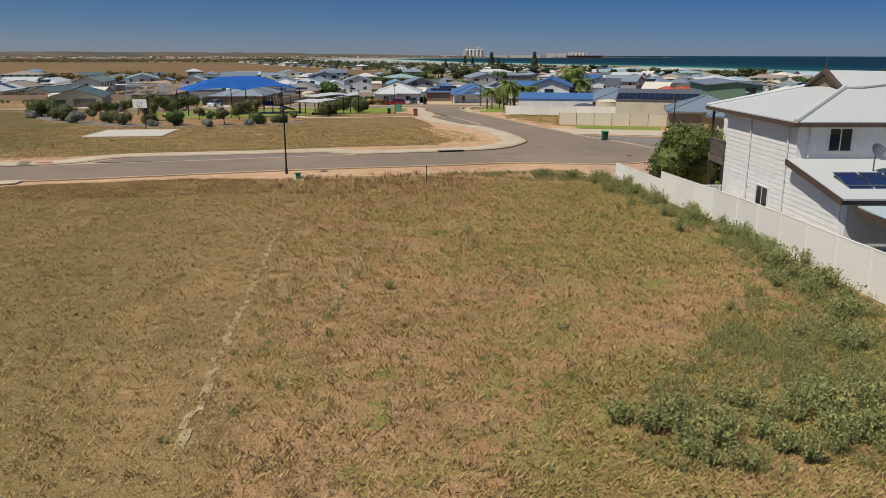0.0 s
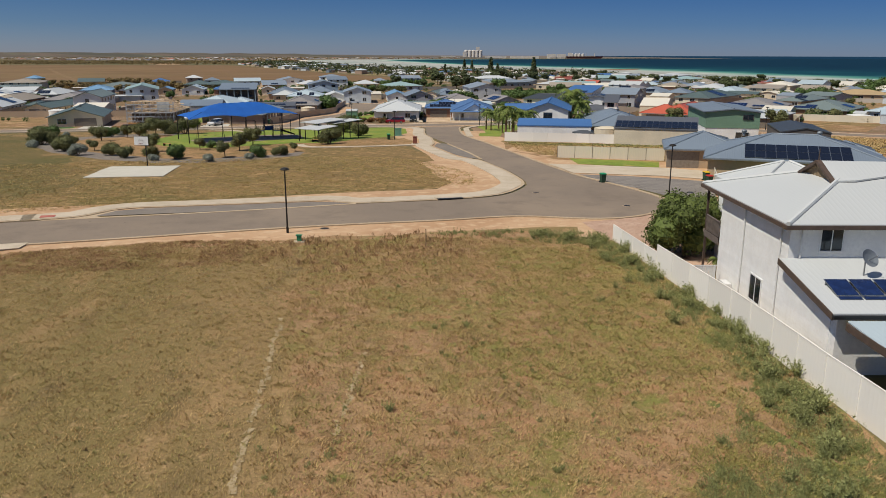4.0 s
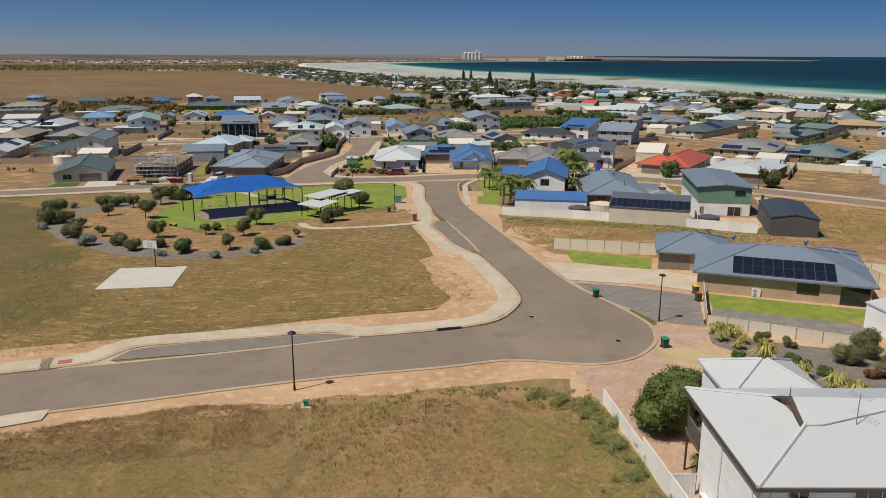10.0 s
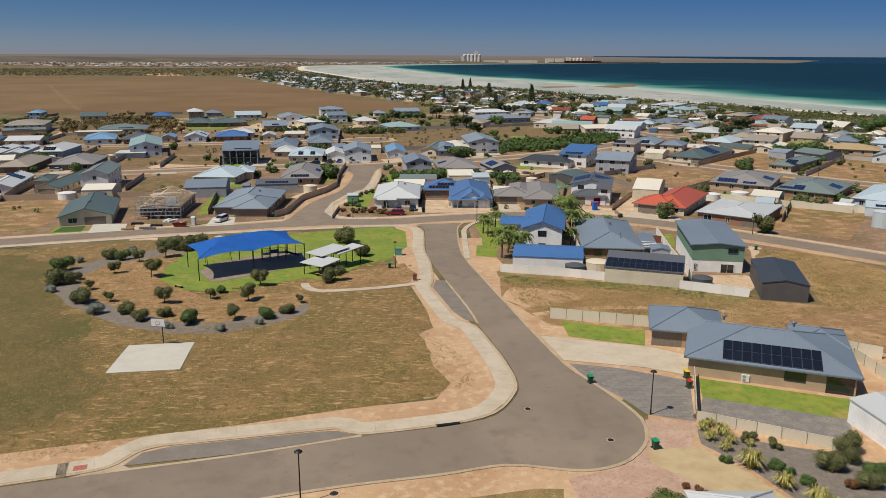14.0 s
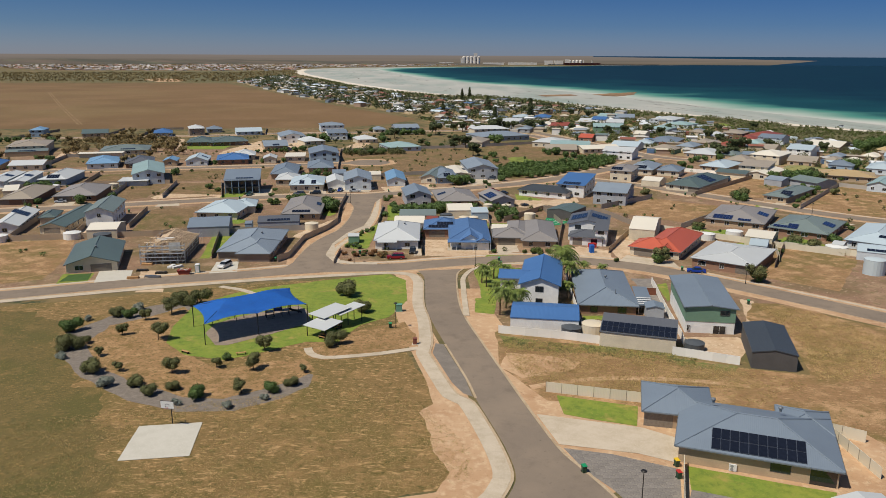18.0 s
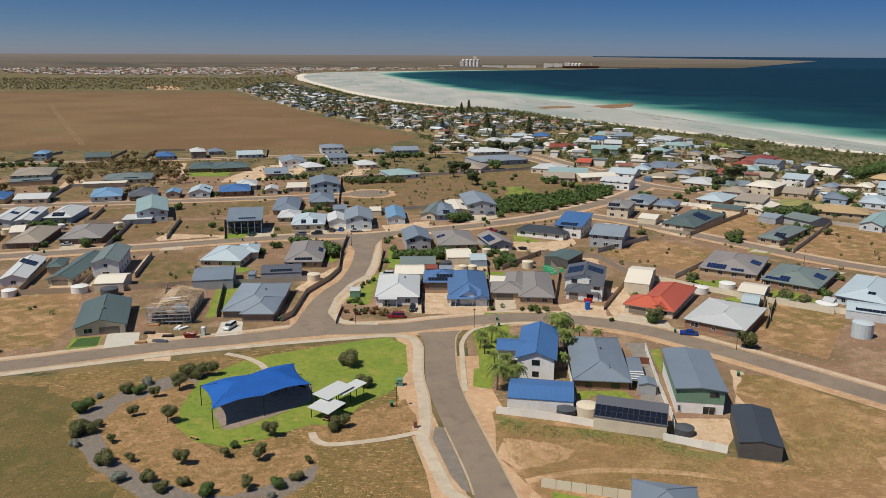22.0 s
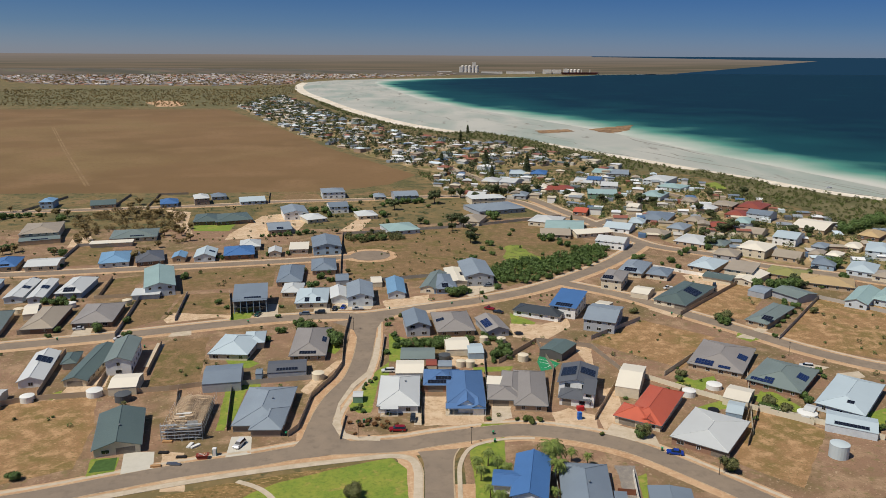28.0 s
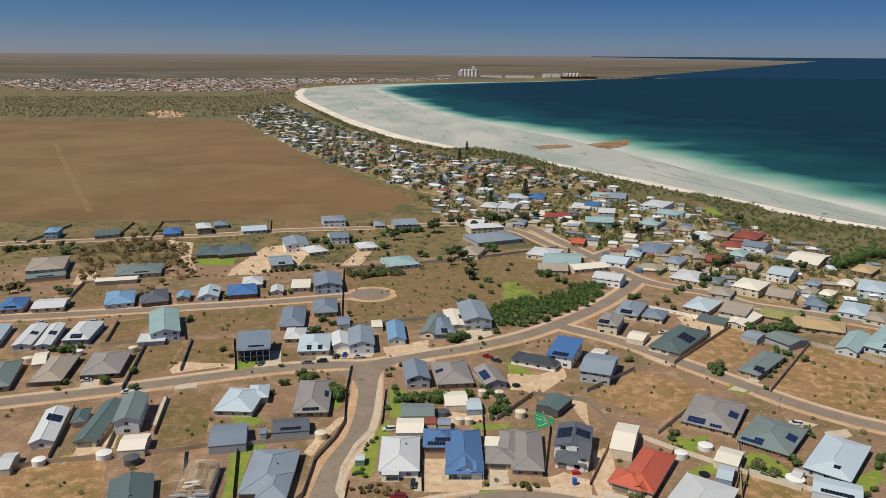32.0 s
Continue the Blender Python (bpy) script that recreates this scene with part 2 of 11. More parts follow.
PAVER = material("block_paving", ["7a746d", ("8d857a", 0.7, 0.4, 0.65), ("69645f", 4, 0.5, 0.7)], 0.9, bump=((12, 0.5, 0.02),), vary=0.1)
BEACH = material("beach_sand", ["cfc4b0", ("dcd3c2", 0.02, 0.4, 0.6), ("bfb29c", 0.1, 0.5, 0.7)], 0.9, bump=((0.5, 0.3, 0.1),))
FLATS = material("tidal_flats", ["a5a69b", ("b4b2a6", 0.006, 0.4, 0.6), ("929c90", 0.006, 0.46, 0.62, (1.6, 0.5, 1)), ("8a887c", 0.03, 0.62, 0.68, (1.4, 0.35, 1))], 0.6)
ROCK = material("reef_rock", ["8d7050", ("6a5138", 0.05, 0.4, 0.6), ("a88a66", 0.2, 0.5, 0.7)], 0.95, bump=((0.3, 0.8, 0.6),))
GLASS = material("window_glass", ["1d242a"], 0.08, spec=0.8)
PANEL = material("solar_cells", ["171a22", ("1f232d", 2, 0.4, 0.7)], 0.15, spec=0.7, vary=0.1)
PANELB = material("solar_cells_blue", ["1a2647", ("22335c", 2, 0.4, 0.7)], 0.15, spec=0.7, vary=0.1)
ALU = material("aluminium", ["9a9da0"], 0.35, 0.9)
STEEL = material("dark_steel", ["2e2c2a"], 0.5, 0.4)
FRAMEW = material("white_trim", ["d5d5d2", ("c8c8c4", 4, 0.4, 0.7)], 0.6)
FRAMED = material("dark_trim", ["3f3f40", ("4a4a4a", 4, 0.4, 0.7)], 0.6)
GUTTER = material("gutter_steel", ["6e7478", ("7d8387", 2, 0.4, 0.7)], 0.5, 0.2)
TIMBER = material("raw_timber", ["b28a5e", ("9a7147", 1.5, 0.4, 0.7, (8, 1, 1))], 0.85, vary=0.15)
BLACK = material("black_plastic", ["1b1b1c"], 0.5)
ROLLER = material("garage_roller", ["7d7468", ("6d655b", 3, 0.4, 0.7)], 0.6, vary=0.15)
BARK = material("bark", ["6b5844", ("4c3c2c", 6, 0.4, 0.65, (1, 1, 0.2))], 0.95, bump=((15, 0.8, 0.03),))
LEAF = dict(
    grove=material("leaf_brown_olive", ["7a6a42", ("8a7850", 0.6, 0.4, 0.7)], 0.8, vary=0.35, island=True),
    euc=material("leaf_olive", ["5b5e36", ("6c6c42", 0.8, 0.4, 0.7)], 0.75, vary=0.24, island=True),
    bush=material("leaf_green", ["4a5f2c", ("5b7038", 1.0, 0.4, 0.7)], 0.7, vary=0.24, island=True),
    lime=material("leaf_lime", ["4e5a26", ("5c682e", 1.0, 0.4, 0.7)], 0.75, vary=0.35, island=True),
    silver=material("leaf_silver", ["7a8072", ("92968a", 1.5, 0.4, 0.7)], 0.85, vary=0.25, island=True),
    dark=material("leaf_dark", ["434c2c", ("545c38", 0.8, 0.4, 0.7)], 0.8, vary=0.35, island=True),
    rust=material("leaf_rust", ["6e4c2c", ("86603a", 1.5, 0.4, 0.7)], 0.85, vary=0.35, island=True),
    palm=material("leaf_palm", ["5a6b2c", ("76803c", 1.5, 0.4, 0.7)], 0.7, vary=0.3, island=True),
    tuft=material("leaf_strap", ["a49c58", ("858446", 2.0, 0.4, 0.7)], 0.8, vary=0.3, island=True),
)

# ---- ground and mesh tools ----
GY = (-400, 20, 32, 57, 95, 135, 190, 300, 460, 560, 6000)
GZ = (-0.4, -0.4, -0.5, -1.2, -1.4, -2.3, -4.6, -6.8, -8.3, -9.4, -9.4)


def gz(y):
    return float(np.interp(y, GY, GZ))


class Shape:
    """Collects boxes and faces, then becomes one mesh."""

    def __init__(self):
        self.v, self.f = [], []

    def poly(self, pts):
        k = len(self.v)
        self.v += [tuple(p) for p in pts]
        self.f.append(tuple(range(k, k + len(pts))))
        return self

    def hexa(self, p):
        k = len(self.v)
        self.v += [tuple(q) for q in p]
        self.f += [tuple(k + i for i in q) for q in ((3, 2, 1, 0), (4, 5, 6, 7), (0, 1, 5, 4), (1, 2, 6, 5), (2, 3, 7, 6), (3, 0, 4, 7))]
        return self

    def box(self, x0, y0, z0, x1, y1, z1):
        return self.hexa([(x0, y0, z0), (x1, y0, z0), (x1, y1, z0), (x0, y1, z0), (x0, y0, z1), (x1, y0, z1), (x1, y1, z1), (x0, y1, z1)])

    def bar(self, a, b, r, n=6, r2=None):
        a, b = Vector(a), Vector(b)
        q = (b - a).to_track_quat("Z", "Y")
        k = len(self.v)
        r2 = r if r2 is None else r2
        for p, rr in ((a, r), (b, r2)):
            for i in range(n):
                c = 2 * math.pi * i / n
                self.v.append(tuple(p + q @ Vector((math.cos(c) * rr, math.sin(c) * rr, 0))))
        for i in range(n):
            j = (i + 1) % n
            self.f.append((k + i, k + j, k + n + j, k + n + i))
        self.f += [tuple(k + n - 1 - i for i in range(n)), tuple(k + n + i for i in range(n))]
        return self

    def turned(self, rings, n=10, cap=True):
        """rings: (radius, height) from the bottom up."""
        k = len(self.v)
        for r, h in rings:
            for i in range(n):
                c = 2 * math.pi * i / n
                self.v.append((math.cos(c) * r, math.sin(c) * r, h))
        for s in range(len(rings) - 1):
            for i in range(n):
                j = (i + 1) % n
                self.f.append((k + s * n + i, k + s * n + j, k + s * n + n + j, k + s * n + n + i))
        if cap:
            self.f += [tuple(k + n - 1 - i for i in range(n)), tuple(k + (len(rings) - 1) * n + i for i in range(n))]
        return self

    def mesh(self, name, mat):
        me = bpy.data.meshes.new(name)
        me.from_pydata(self.v, [], self.f)
        me.materials.append(mat)
        me.update()
        return me

    def ob(self, name, mat, parent=None, m=None, label=""):
        return put(name, self.mesh(name, mat), parent, m, label)


def put(name, me, parent=None, m=None, label=""):
    o = new(name, me)
    if parent is not None:
        o.parent = parent
    if m is not None:
        o.matrix_basis = m
    return tagged(o, label)


def root(name, x, y, rot, label, category, group="", kind="", z=None):
    e = new(name)
    e.matrix_basis = pose(x, y, gz(y) if z is None else z, 0, 0, rot)
    return tagged(e, label, category, group, kind)


def smooth_line(pts, step=2.0, closed=False):
    """A Catmull-Rom line through the points."""
    p = [Vector((*q[:2], 0)) for q in pts]
    n = len(p)
    out = []
    for i in range(n if closed else n - 1):
        a, b, c, d = (p[(i + k) % n] if closed else p[min(max(i + k, 0), n - 1)] for k in (-1, 0, 1, 2))
        m = max(2, int((c - b).length / step))
        for j in range(m):
            u = j / m
            out.append(0.5 * (2 * b + (c - a) * u + (2 * a - 5 * b + 4 * c - d) * u * u + (3 * b - a - 3 * c + d) * u**3))
    if not closed:
        out.append(p[-1])
    return out


def ragged(pts, amp, step=2.5, size=0.15):
    """The outline with an uneven, natural edge."""
    out = []
    for i, a in enumerate(pts):
        a, b = Vector((*a[:2], 0)), Vector((*pts[(i + 1) % len(pts)][:2], 0))
        n = max(1, int((b - a).length / step))
        side = (b - a).normalized().cross(Vector((0, 0, 1)))
        for j in range(n):
            q = a + (b - a) * j / n
            out.append(q + side * amp * (noise.noise(q * size) + 0.6 * noise.noise(q * size * 4 + Vector((9, 0, 0)))))
    return out


def patch(name, pts, mat, lift, label="", category="ground", kind="structure", amp=0.0, step=2.5, thick=0.0, parent=None):
    """A piece of ground cover laid over the slope."""
    lift += 0.004 * ((abs(pts[0][0]) * 7.3 + abs(pts[0][1]) * 3.1) % 1)
    if amp:
        pts = ragged(pts, amp, step)
    bm = bmesh.new()
    bm.faces.new([bm.verts.new((p[0], p[1], 0)) for p in pts])
    bmesh.ops.recalc_face_normals(bm, faces=bm.faces[:])
    if bm.faces[0].normal.z < 0:
        bmesh.ops.reverse_faces(bm, faces=bm.faces[:])
    bm.faces.ensure_lookup_table()
    bmesh.ops.triangulate(bm, faces=bm.faces[:])
    lo, hi = min(p[1] for p in pts), max(p[1] for p in pts)
    for y in GY:
        if lo < y < hi:
            bmesh.ops.bisect_plane(bm, geom=bm.verts[:] + bm.edges[:] + bm.faces[:], plane_co=(0, y, 0), plane_no=(0, 1, 0))
    if thick:
        r = bmesh.ops.extrude_face_region(bm, geom=bm.faces[:])
        for v in r["geom"]:
            if isinstance(v, bmesh.types.BMVert):
                v.co.z = thick
    for v in bm.verts:
        v.co.z += gz(v.co.y) + lift
    if thick:
        bmesh.ops.recalc_face_normals(bm, faces=bm.faces[:])
    me = bpy.data.meshes.new(name)
    bm.to_mesh(me)
    bm.free()
    me.materials.append(mat)
    o = put(name, me, parent)
    return tagged(o, label, category, "", kind)


def strip(name, line, left, right, mat, lift, thick=0.0, label="", category="road", kind="structure", parent=None, step=2.0, closed=False, straight=False):
    """A band along a line, from left to right metres off it (right is positive)."""
    p = smooth_line(line, step, closed) if not straight else [Vector((*q[:2], 0)) for q in line]
    n = len(p)
    s = Shape()
    for i in range(n):
        d = (p[(i + 1) % n] - p[i - 1]) if closed else (p[min(i + 1, n - 1)] - p[max(i - 1, 0)])
        side = Vector((d.y, -d.x, 0)).normalized()
        for off in (left, right):
            q = p[i] + side * off
            s.v.append((q.x, q.y, gz(q.y) + lift + thick))
        if thick:
            for off in (left, right):
                q = p[i] + side * off
                s.v.append((q.x, q.y, gz(q.y) + lift - 0.1))
    k = 4 if thick else 2
    for i in range(n if closed else n - 1):
        a, b = k * i, k * ((i + 1) % n)
        s.f.append((a, a + 1, b + 1, b))
        if thick:
            s.f += [(a + 2, a, b, b + 2), (a + 1, a + 3, b + 3, b + 1)]
    if thick and not closed:
        e = k * (n - 1)
        s.f += [(0, 2, 3, 1), (e, e + 1, e + 3, e + 2)]
    o = s.ob(name, mat, parent, None, "")
    return tagged(o, label, category if parent is None else "", "", kind if parent is None else "")

# ---- houses ----
CACHE = {}


def shared(key, make):
    if key not in CACHE:
        CACHE[key] = make()
    return CACHE[key]


def window_at(parent, m, w, h, dark=False, panes=2):
    """A window on a wall: m has x along the wall, y into the wall, z up, its origin at the sill's middle."""
    f = FRAMED if dark else FRAMEW

    def frame_mesh():
        s = Shape()
        t = 0.07
        s.box(-w / 2, -0.05, 0, -w / 2 + t, 0.02, h).box(w / 2 - t, -0.05, 0, w / 2, 0.02, h)
        s.box(-w / 2 + t, -0.05, 0, w / 2 - t, 0.02, t).box(-w / 2 + t, -0.05, h - t, w / 2 - t, 0.02, h)
        for k in range(1, panes):
            x = -w / 2 + w * k / panes
            s.box(x - 0.025, -0.045, t, x + 0.025, 0.02, h - t)
        return s.mesh("window_frame", f)

    win = put("window", shared(("wf", w, h, dark, panes), frame_mesh), parent, m)
    put("pane", shared(("wp", w, h), lambda: Shape().box(-w / 2 + 0.06, -0.025, 0.06, w / 2 - 0.06, -0.012, h - 0.06).mesh("pane", GLASS)), win)
    return win


def roof_shape(a, b, z, rise_deg, kind, thick=0.18):
    """Hipped, gabled, lean-to or flat roof over half sizes a, b; the ridge runs along x."""
    t = math.tan(radians(rise_deg))
    s = Shape()
    ring = [(-a, -b), (a, -b), (a, b), (-a, b)]
    low = [(x, y, z - thick) for x, y in ring]
    if kind == "skillion":
        h = 2 * b * t
        top = [(-a, -b, z), (a, -b, z), (a, b, z + h), (-a, b, z + h)]
        low = [(x, y, zz - thick) for x, y, zz in top]
        s.hexa(low + top)
        return s, [], h
    if kind == "flat":
        s.hexa(low + [(x, y, z) for x, y in ring])
        return s, [], 0
    h = b * t
    r = max(a - b, 0.02) if kind == "hip" else a
    e = [(x, y, z) for x, y in ring]
    r0, r1 = (-r, 0, z + h), (r, 0, z + h)
    s.poly([e[0], e[1], r1, r0]).poly([e[2], e[3], r0, r1])
    if kind == "hip":
        s.poly([e[1], e[2], r1]).poly([e[3], e[0], r0])
        s.poly(low[::-1])
        for i in range(4):
            j = (i + 1) % 4
            s.poly([low[i], low[j], e[j], e[i]])
        caps = [(r0, r1), (e[0], r0), (e[3], r0), (e[1], r1), (e[2], r1)]
    else:
        q0, q1 = (-r, 0, z + h - thick), (r, 0, z + h - thick)
        s.poly([low[1], low[0], q0, q1]).poly([low[3], low[2], q1, q0])
        s.poly([low[0], low[1], e[1], e[0]]).poly([low[2], low[3], e[3], e[2]])
        s.poly([low[1], q1, r1, e[1]]).poly([q1, low[2], e[2], r1]).poly([low[3], q0, r0, e[3]]).poly([q0, low[0], e[0], r0])
        caps = [(r0, r1)]
    return s, caps, h


def body(house_root, x, y, w, d, rot, roof="slate", wall="cream", eave=2.6, kind="hip", pitch=20, over=0.5, axis=0, z=None, wins="", dark=False,
         solar="", trim=True, base=0.0, blue=False, garage="", lift=0.0):
    """One volume of a house. wins: letters of the walls with windows, among s e n w. solar: rows like 's -2 1 6 2':
    slope, metres along from its middle, metres up from the eave, panels across and up. garage: rows like 's -2 4.8'."""
    inv = house_root.matrix_basis.inverted()
    z0 = (gz(y) if z is None else z) + lift
    m = inv @ pose(x, y, z0, 0, 0, rot)
    if kind == "hip":
        axis = 1 if d > w else 0
    if axis:
        m_roof, W, D = m @ pose(0, 0, 0, 0, 0, 90), d, w
    else:
        m_roof, W, D = m, w, d
    pitch = min(pitch, math.degrees(math.atan2(2.3 if eave < 4 else 2.0, D / 2 + over))) if kind in ("hip", "gable") else pitch
    s, caps, rise = roof_shape(W / 2 + over, D / 2 + over, eave, pitch, kind)
    rf = s.ob("roof", roof_mat(roof), house_root, m_roof, ROOF_WORD.get(roof, roof) + " sheet-metal roof")
    if trim and caps:
        for p, q in caps:
            c = Shape()
            c.bar(Vector(p) + Vector((0, 0, 0.02)), Vector(q) + Vector((0, 0, 0.02)), 0.11, 6)
            c.ob("ridge_cap", roof_mat(roof), rf)
    # walls
    k = Shape()
    hw, hd, e = W / 2, D / 2, eave - 0.1
    t = math.tan(radians(pitch))
    under = e + over * t - 0.12
    lo = base if base else -0.7
    if kind == "gable":
        ridge = under + hd * t
        prof = [(-hd, lo), (hd, lo), (hd, under), (0, ridge), (-hd, under)]
        L = [(-hw, yy, zz) for yy, zz in prof]
        R = [(hw, yy, zz) for yy, zz in prof]
        k.poly(R).poly(L[::-1])
        for i in range(5):
            j = (i + 1) % 5
            k.poly([L[i], L[j], R[j], R[i]])
    elif kind == "skillion":
        k.hexa([(-hw, -hd, lo), (hw, -hd, lo), (hw, hd, lo), (-hw, hd, lo), (-hw, -hd, under), (hw, -hd, under), (hw, hd, under + D * t), (-hw, hd, under + D * t)])
    else:
        k.box(-hw, -hd, lo, hw, hd, e + 0.05)
    wl = k.ob("wall", wall_mat(wall), house_root, m_roof)
    if trim:
        A, B = W / 2 + over, D / 2 + over
        for sx, sy, ex, ey in ((-A, -B - 0.1, A, -B), (-A, B, A, B + 0.1)) + (((-A - 0.1, -B, -A, B), (A, -B, A + 0.1, B)) if kind == "hip" else ()):
            zz = eave + (2 * B * t if kind == "skillion" and sy > 0 else 0)
            Shape().box(sx, sy, zz - 0.2, ex, ey, zz - 0.06).ob("gutter", GUTTER, rf)
    # windows and doors
    storeys = 2 if eave > 4.4 else 1
    for side in wins:
        turn = {"s": 0, "e": 90, "n": 180, "w": 270}[side]
        length, off = (w, d / 2) if side in "sn" else (d, w / 2)
        ms = m @ pose(0, 0, 0, 0, 0, turn) @ pose(0, -off, 0)
        for st in range(storeys):
            n = max(1, int(length / 4.2))
            for i in range(n):
                u = -length / 2 + length * (i + 0.5) / n
                if any(g.split()[0] == side and abs(float(g.split()[1]) - u) < float(g.split()[2]) / 2 + 1.0 for g in garage.split(",") if g) and st == 0:
                    continue
                ww = (1.8, 1.5, 1.2, 2.1)[(i * 7 + st * 3 + int(abs(x) * 3)) % 4]
                ww = min(ww, length / n - 0.6)
                window_at(house_root, ms @ pose(u, 0, 0.9 + 2.75 * st), round(ww, 1), 1.3, dark)
    for g in garage.split(","):
        if not g:
            continue
        side, u, gw = g.split()
        u, gw = float(u), float(gw)
        turn = {"s": 0, "e": 90, "n": 180, "w": 270}[side]
        off = d / 2 if side in "sn" else w / 2
        ms = m @ pose(0, 0, 0, 0, 0, turn) @ pose(u, -off, 0)

        def door_mesh():
            q = Shape()
            prof = [(0.02, 0.0)]
            for r in range(6):
                prof += [(-0.05, 0.38 * r), (-0.05, 0.38 * r + 0.33), (-0.03, 0.38 * r + 0.35)]
            prof.append((0.02, 2.25))
            q.poly([(-gw / 2, a, b) for a, b in prof][::-1]).poly([(gw / 2, a, b) for a, b in prof])
            for (a, b), (c, e2) in zip(prof, prof[1:]):
                q.poly([(-gw / 2, a, b), (gw / 2, a, b), (gw / 2, c, e2), (-gw / 2, c, e2)])
            return q.mesh("garage_door", ROLLER)

        put("garage_door", shared(("gd", gw), door_mesh), house_root, ms, "panelled roller garage door")
    # solar panels
    for row in solar.split(","):
        if not row:
            continue
        side, u, v, nx, ny = row.split()
        u, v, nx, ny = float(u), float(v), int(nx), int(ny)
        if kind in ("skillion", "flat"):
            ms = m_roof @ pose(0, 0, 0)
            off, slope = D / 2 + over, (pitch if kind == "skillion" else 0)
        else:
            slope = pitch
            turn = {"s": 0, "e": 90, "n": 180, "w": 270}[side]
            ms = m @ pose(0, 0, 0, 0, 0, turn)
            off = (d if side in "sn" else w) / 2 + over
        ms = ms @ pose(0, -off, eave) @ pose(0, 0, 0, slope, 0, 0) @ pose(u, v, 0.12)
        for i in range(nx):
            for j in range(ny):
                p = put("solar_panel", shared(("sp",), lambda: Shape().box(-0.5, -0.82, -0.03, 0.5, 0.82, 0).mesh("solar_panel", ALU)), house_root, ms @ pose((i - (nx - 1) / 2) * 1.03, 0.85 + j * 1.68, 0), "framed photovoltaic panel")
                put("cell_sheet", shared(("sc", blue), lambda: Shape().box(-0.47, -0.79, 0.001, 0.47, 0.79, 0.006).mesh("cell_sheet", PANELB if blue else PANEL)), p)
    return rf


ROOF_WORD = dict(denim="muted blue", pale="pale blue-white", slate="slate-grey", bluegrey="blue-grey", charcoal="charcoal", green="dark green", greengrey="grey-green", taupe="taupe", dark="dark grey", sand="sand-coloured", cream="cream", teal="pale teal", skyblue="light blue", tan="tan", brownred="red-brown", olive="olive")
WALL_WORD = dict(brick="brick", pale="pale grey")


def house(x, y, w, d, rot, roof="slate", wall="cream", eave=2.6, kind="hip", wins="se", name="house", group="houses of the estate", note="", **more):
    storeys = "two-storey" if eave > 4.4 else "single-storey"
    if name == "house":
        label = f"{storeys} house, {WALL_WORD.get(wall, wall)} walls, {ROOF_WORD.get(roof, roof)} {dict(hip='hipped', gable='gabled', skillion='sloping', flat='flat')[kind]} roof{note}"
        cat = "house"
    else:
        label = f"{ROOF_WORD.get(roof, roof)} steel {name.replace('_', ' ')} with {WALL_WORD.get(wall, wall)} walls{note}"
        cat, wins = "shed", ""
        group = "sheds of the estate"
    r = root(name, x, y, rot, label, cat, group)
    HOUSE_SPOTS.append((x, y, 0.62 * max(w, d)))
    body(r, x, y, w, d, rot, roof, wall, eave, kind, wins=wins, **more)
    return r


def posts(r, rows, h, mat=None, thick=0.09, z0=0.0, name="post"):
    """Posts under a house's verandah or carport, at places in its own axes."""
    for px, py in rows:
        put(name, shared((name, thick, round(h, 2), str(mat)), lambda: Shape().box(-thick / 2, -thick / 2, -0.3, thick / 2, thick / 2, h).mesh(name, mat or FRAMEW)), r, pose(px, py, z0))


FENCE_POST = material("fence_post", ["8d8474", ("7d7466", 2, 0.4, 0.7)], 0.6)


def verandah(r, x, y, w, d, rot, roof="white", h=2.5, n=4, post=None, fall=0.25):
    """A post-held roof beside a house; its open edge is the near one."""
    m = r.matrix_basis.inverted() @ pose(x, y, gz(y), 0, 0, rot)
    Shape().hexa([(-w / 2, -d / 2, h - 0.06), (w / 2, -d / 2, h - 0.06), (w / 2, d / 2, h + fall - 0.06), (-w / 2, d / 2, h + fall - 0.06), (-w / 2, -d / 2, h + 0.03), (w / 2, -d / 2, h + 0.03), (w / 2, d / 2, h + fall + 0.03), (-w / 2, d / 2, h + fall + 0.03)]).ob("verandah_roof", roof_mat(roof), r, m)
    Shape().box(-w / 2, -d / 2 - 0.08, h - 0.14, w / 2, -d / 2 - 0.003, h + 0.0).ob("gutter", GUTTER, r, m)
    Shape().box(-w / 2, -d / 2, -0.3, w / 2, d / 2, 0.07).ob("verandah_floor", CONCRETE, r, m)
    for i in range(n):
        px = -w / 2 + 0.15 + (w - 0.3) * i / (n - 1)
        Shape().box(px - 0.05, -d / 2 + 0.1, 0.0, px + 0.05, -d / 2 + 0.2, h - 0.05).ob("post", post or FRAMEW, r, m)


def roof_vent(r, x, y, z, kind="ball"):
    """A spinning roof ventilator or a plumbing stack, at a place and height over the ground."""
    m = r.matrix_basis.inverted() @ pose(x, y, gz(y) + z)
    if kind == "ball":
        put("ventilator", shared(("vent",), lambda: Shape().turned([(0.16, -0.25), (0.16, 0.1), (0.3, 0.2), (0.34, 0.36), (0.24, 0.5), (0.05, 0.56)], 12).mesh("ventilator", GUTTER)), r, m)
    else:
        put("vent_pipe", shared(("stack",), lambda: Shape().bar((0, 0, -0.3), (0, 0, 0.7), 0.06, 8).turned([(0.1, 0.66), (0.1, 0.78), (0.02, 0.84)], 8).mesh("vent_pipe", GUTTER)), r, m)


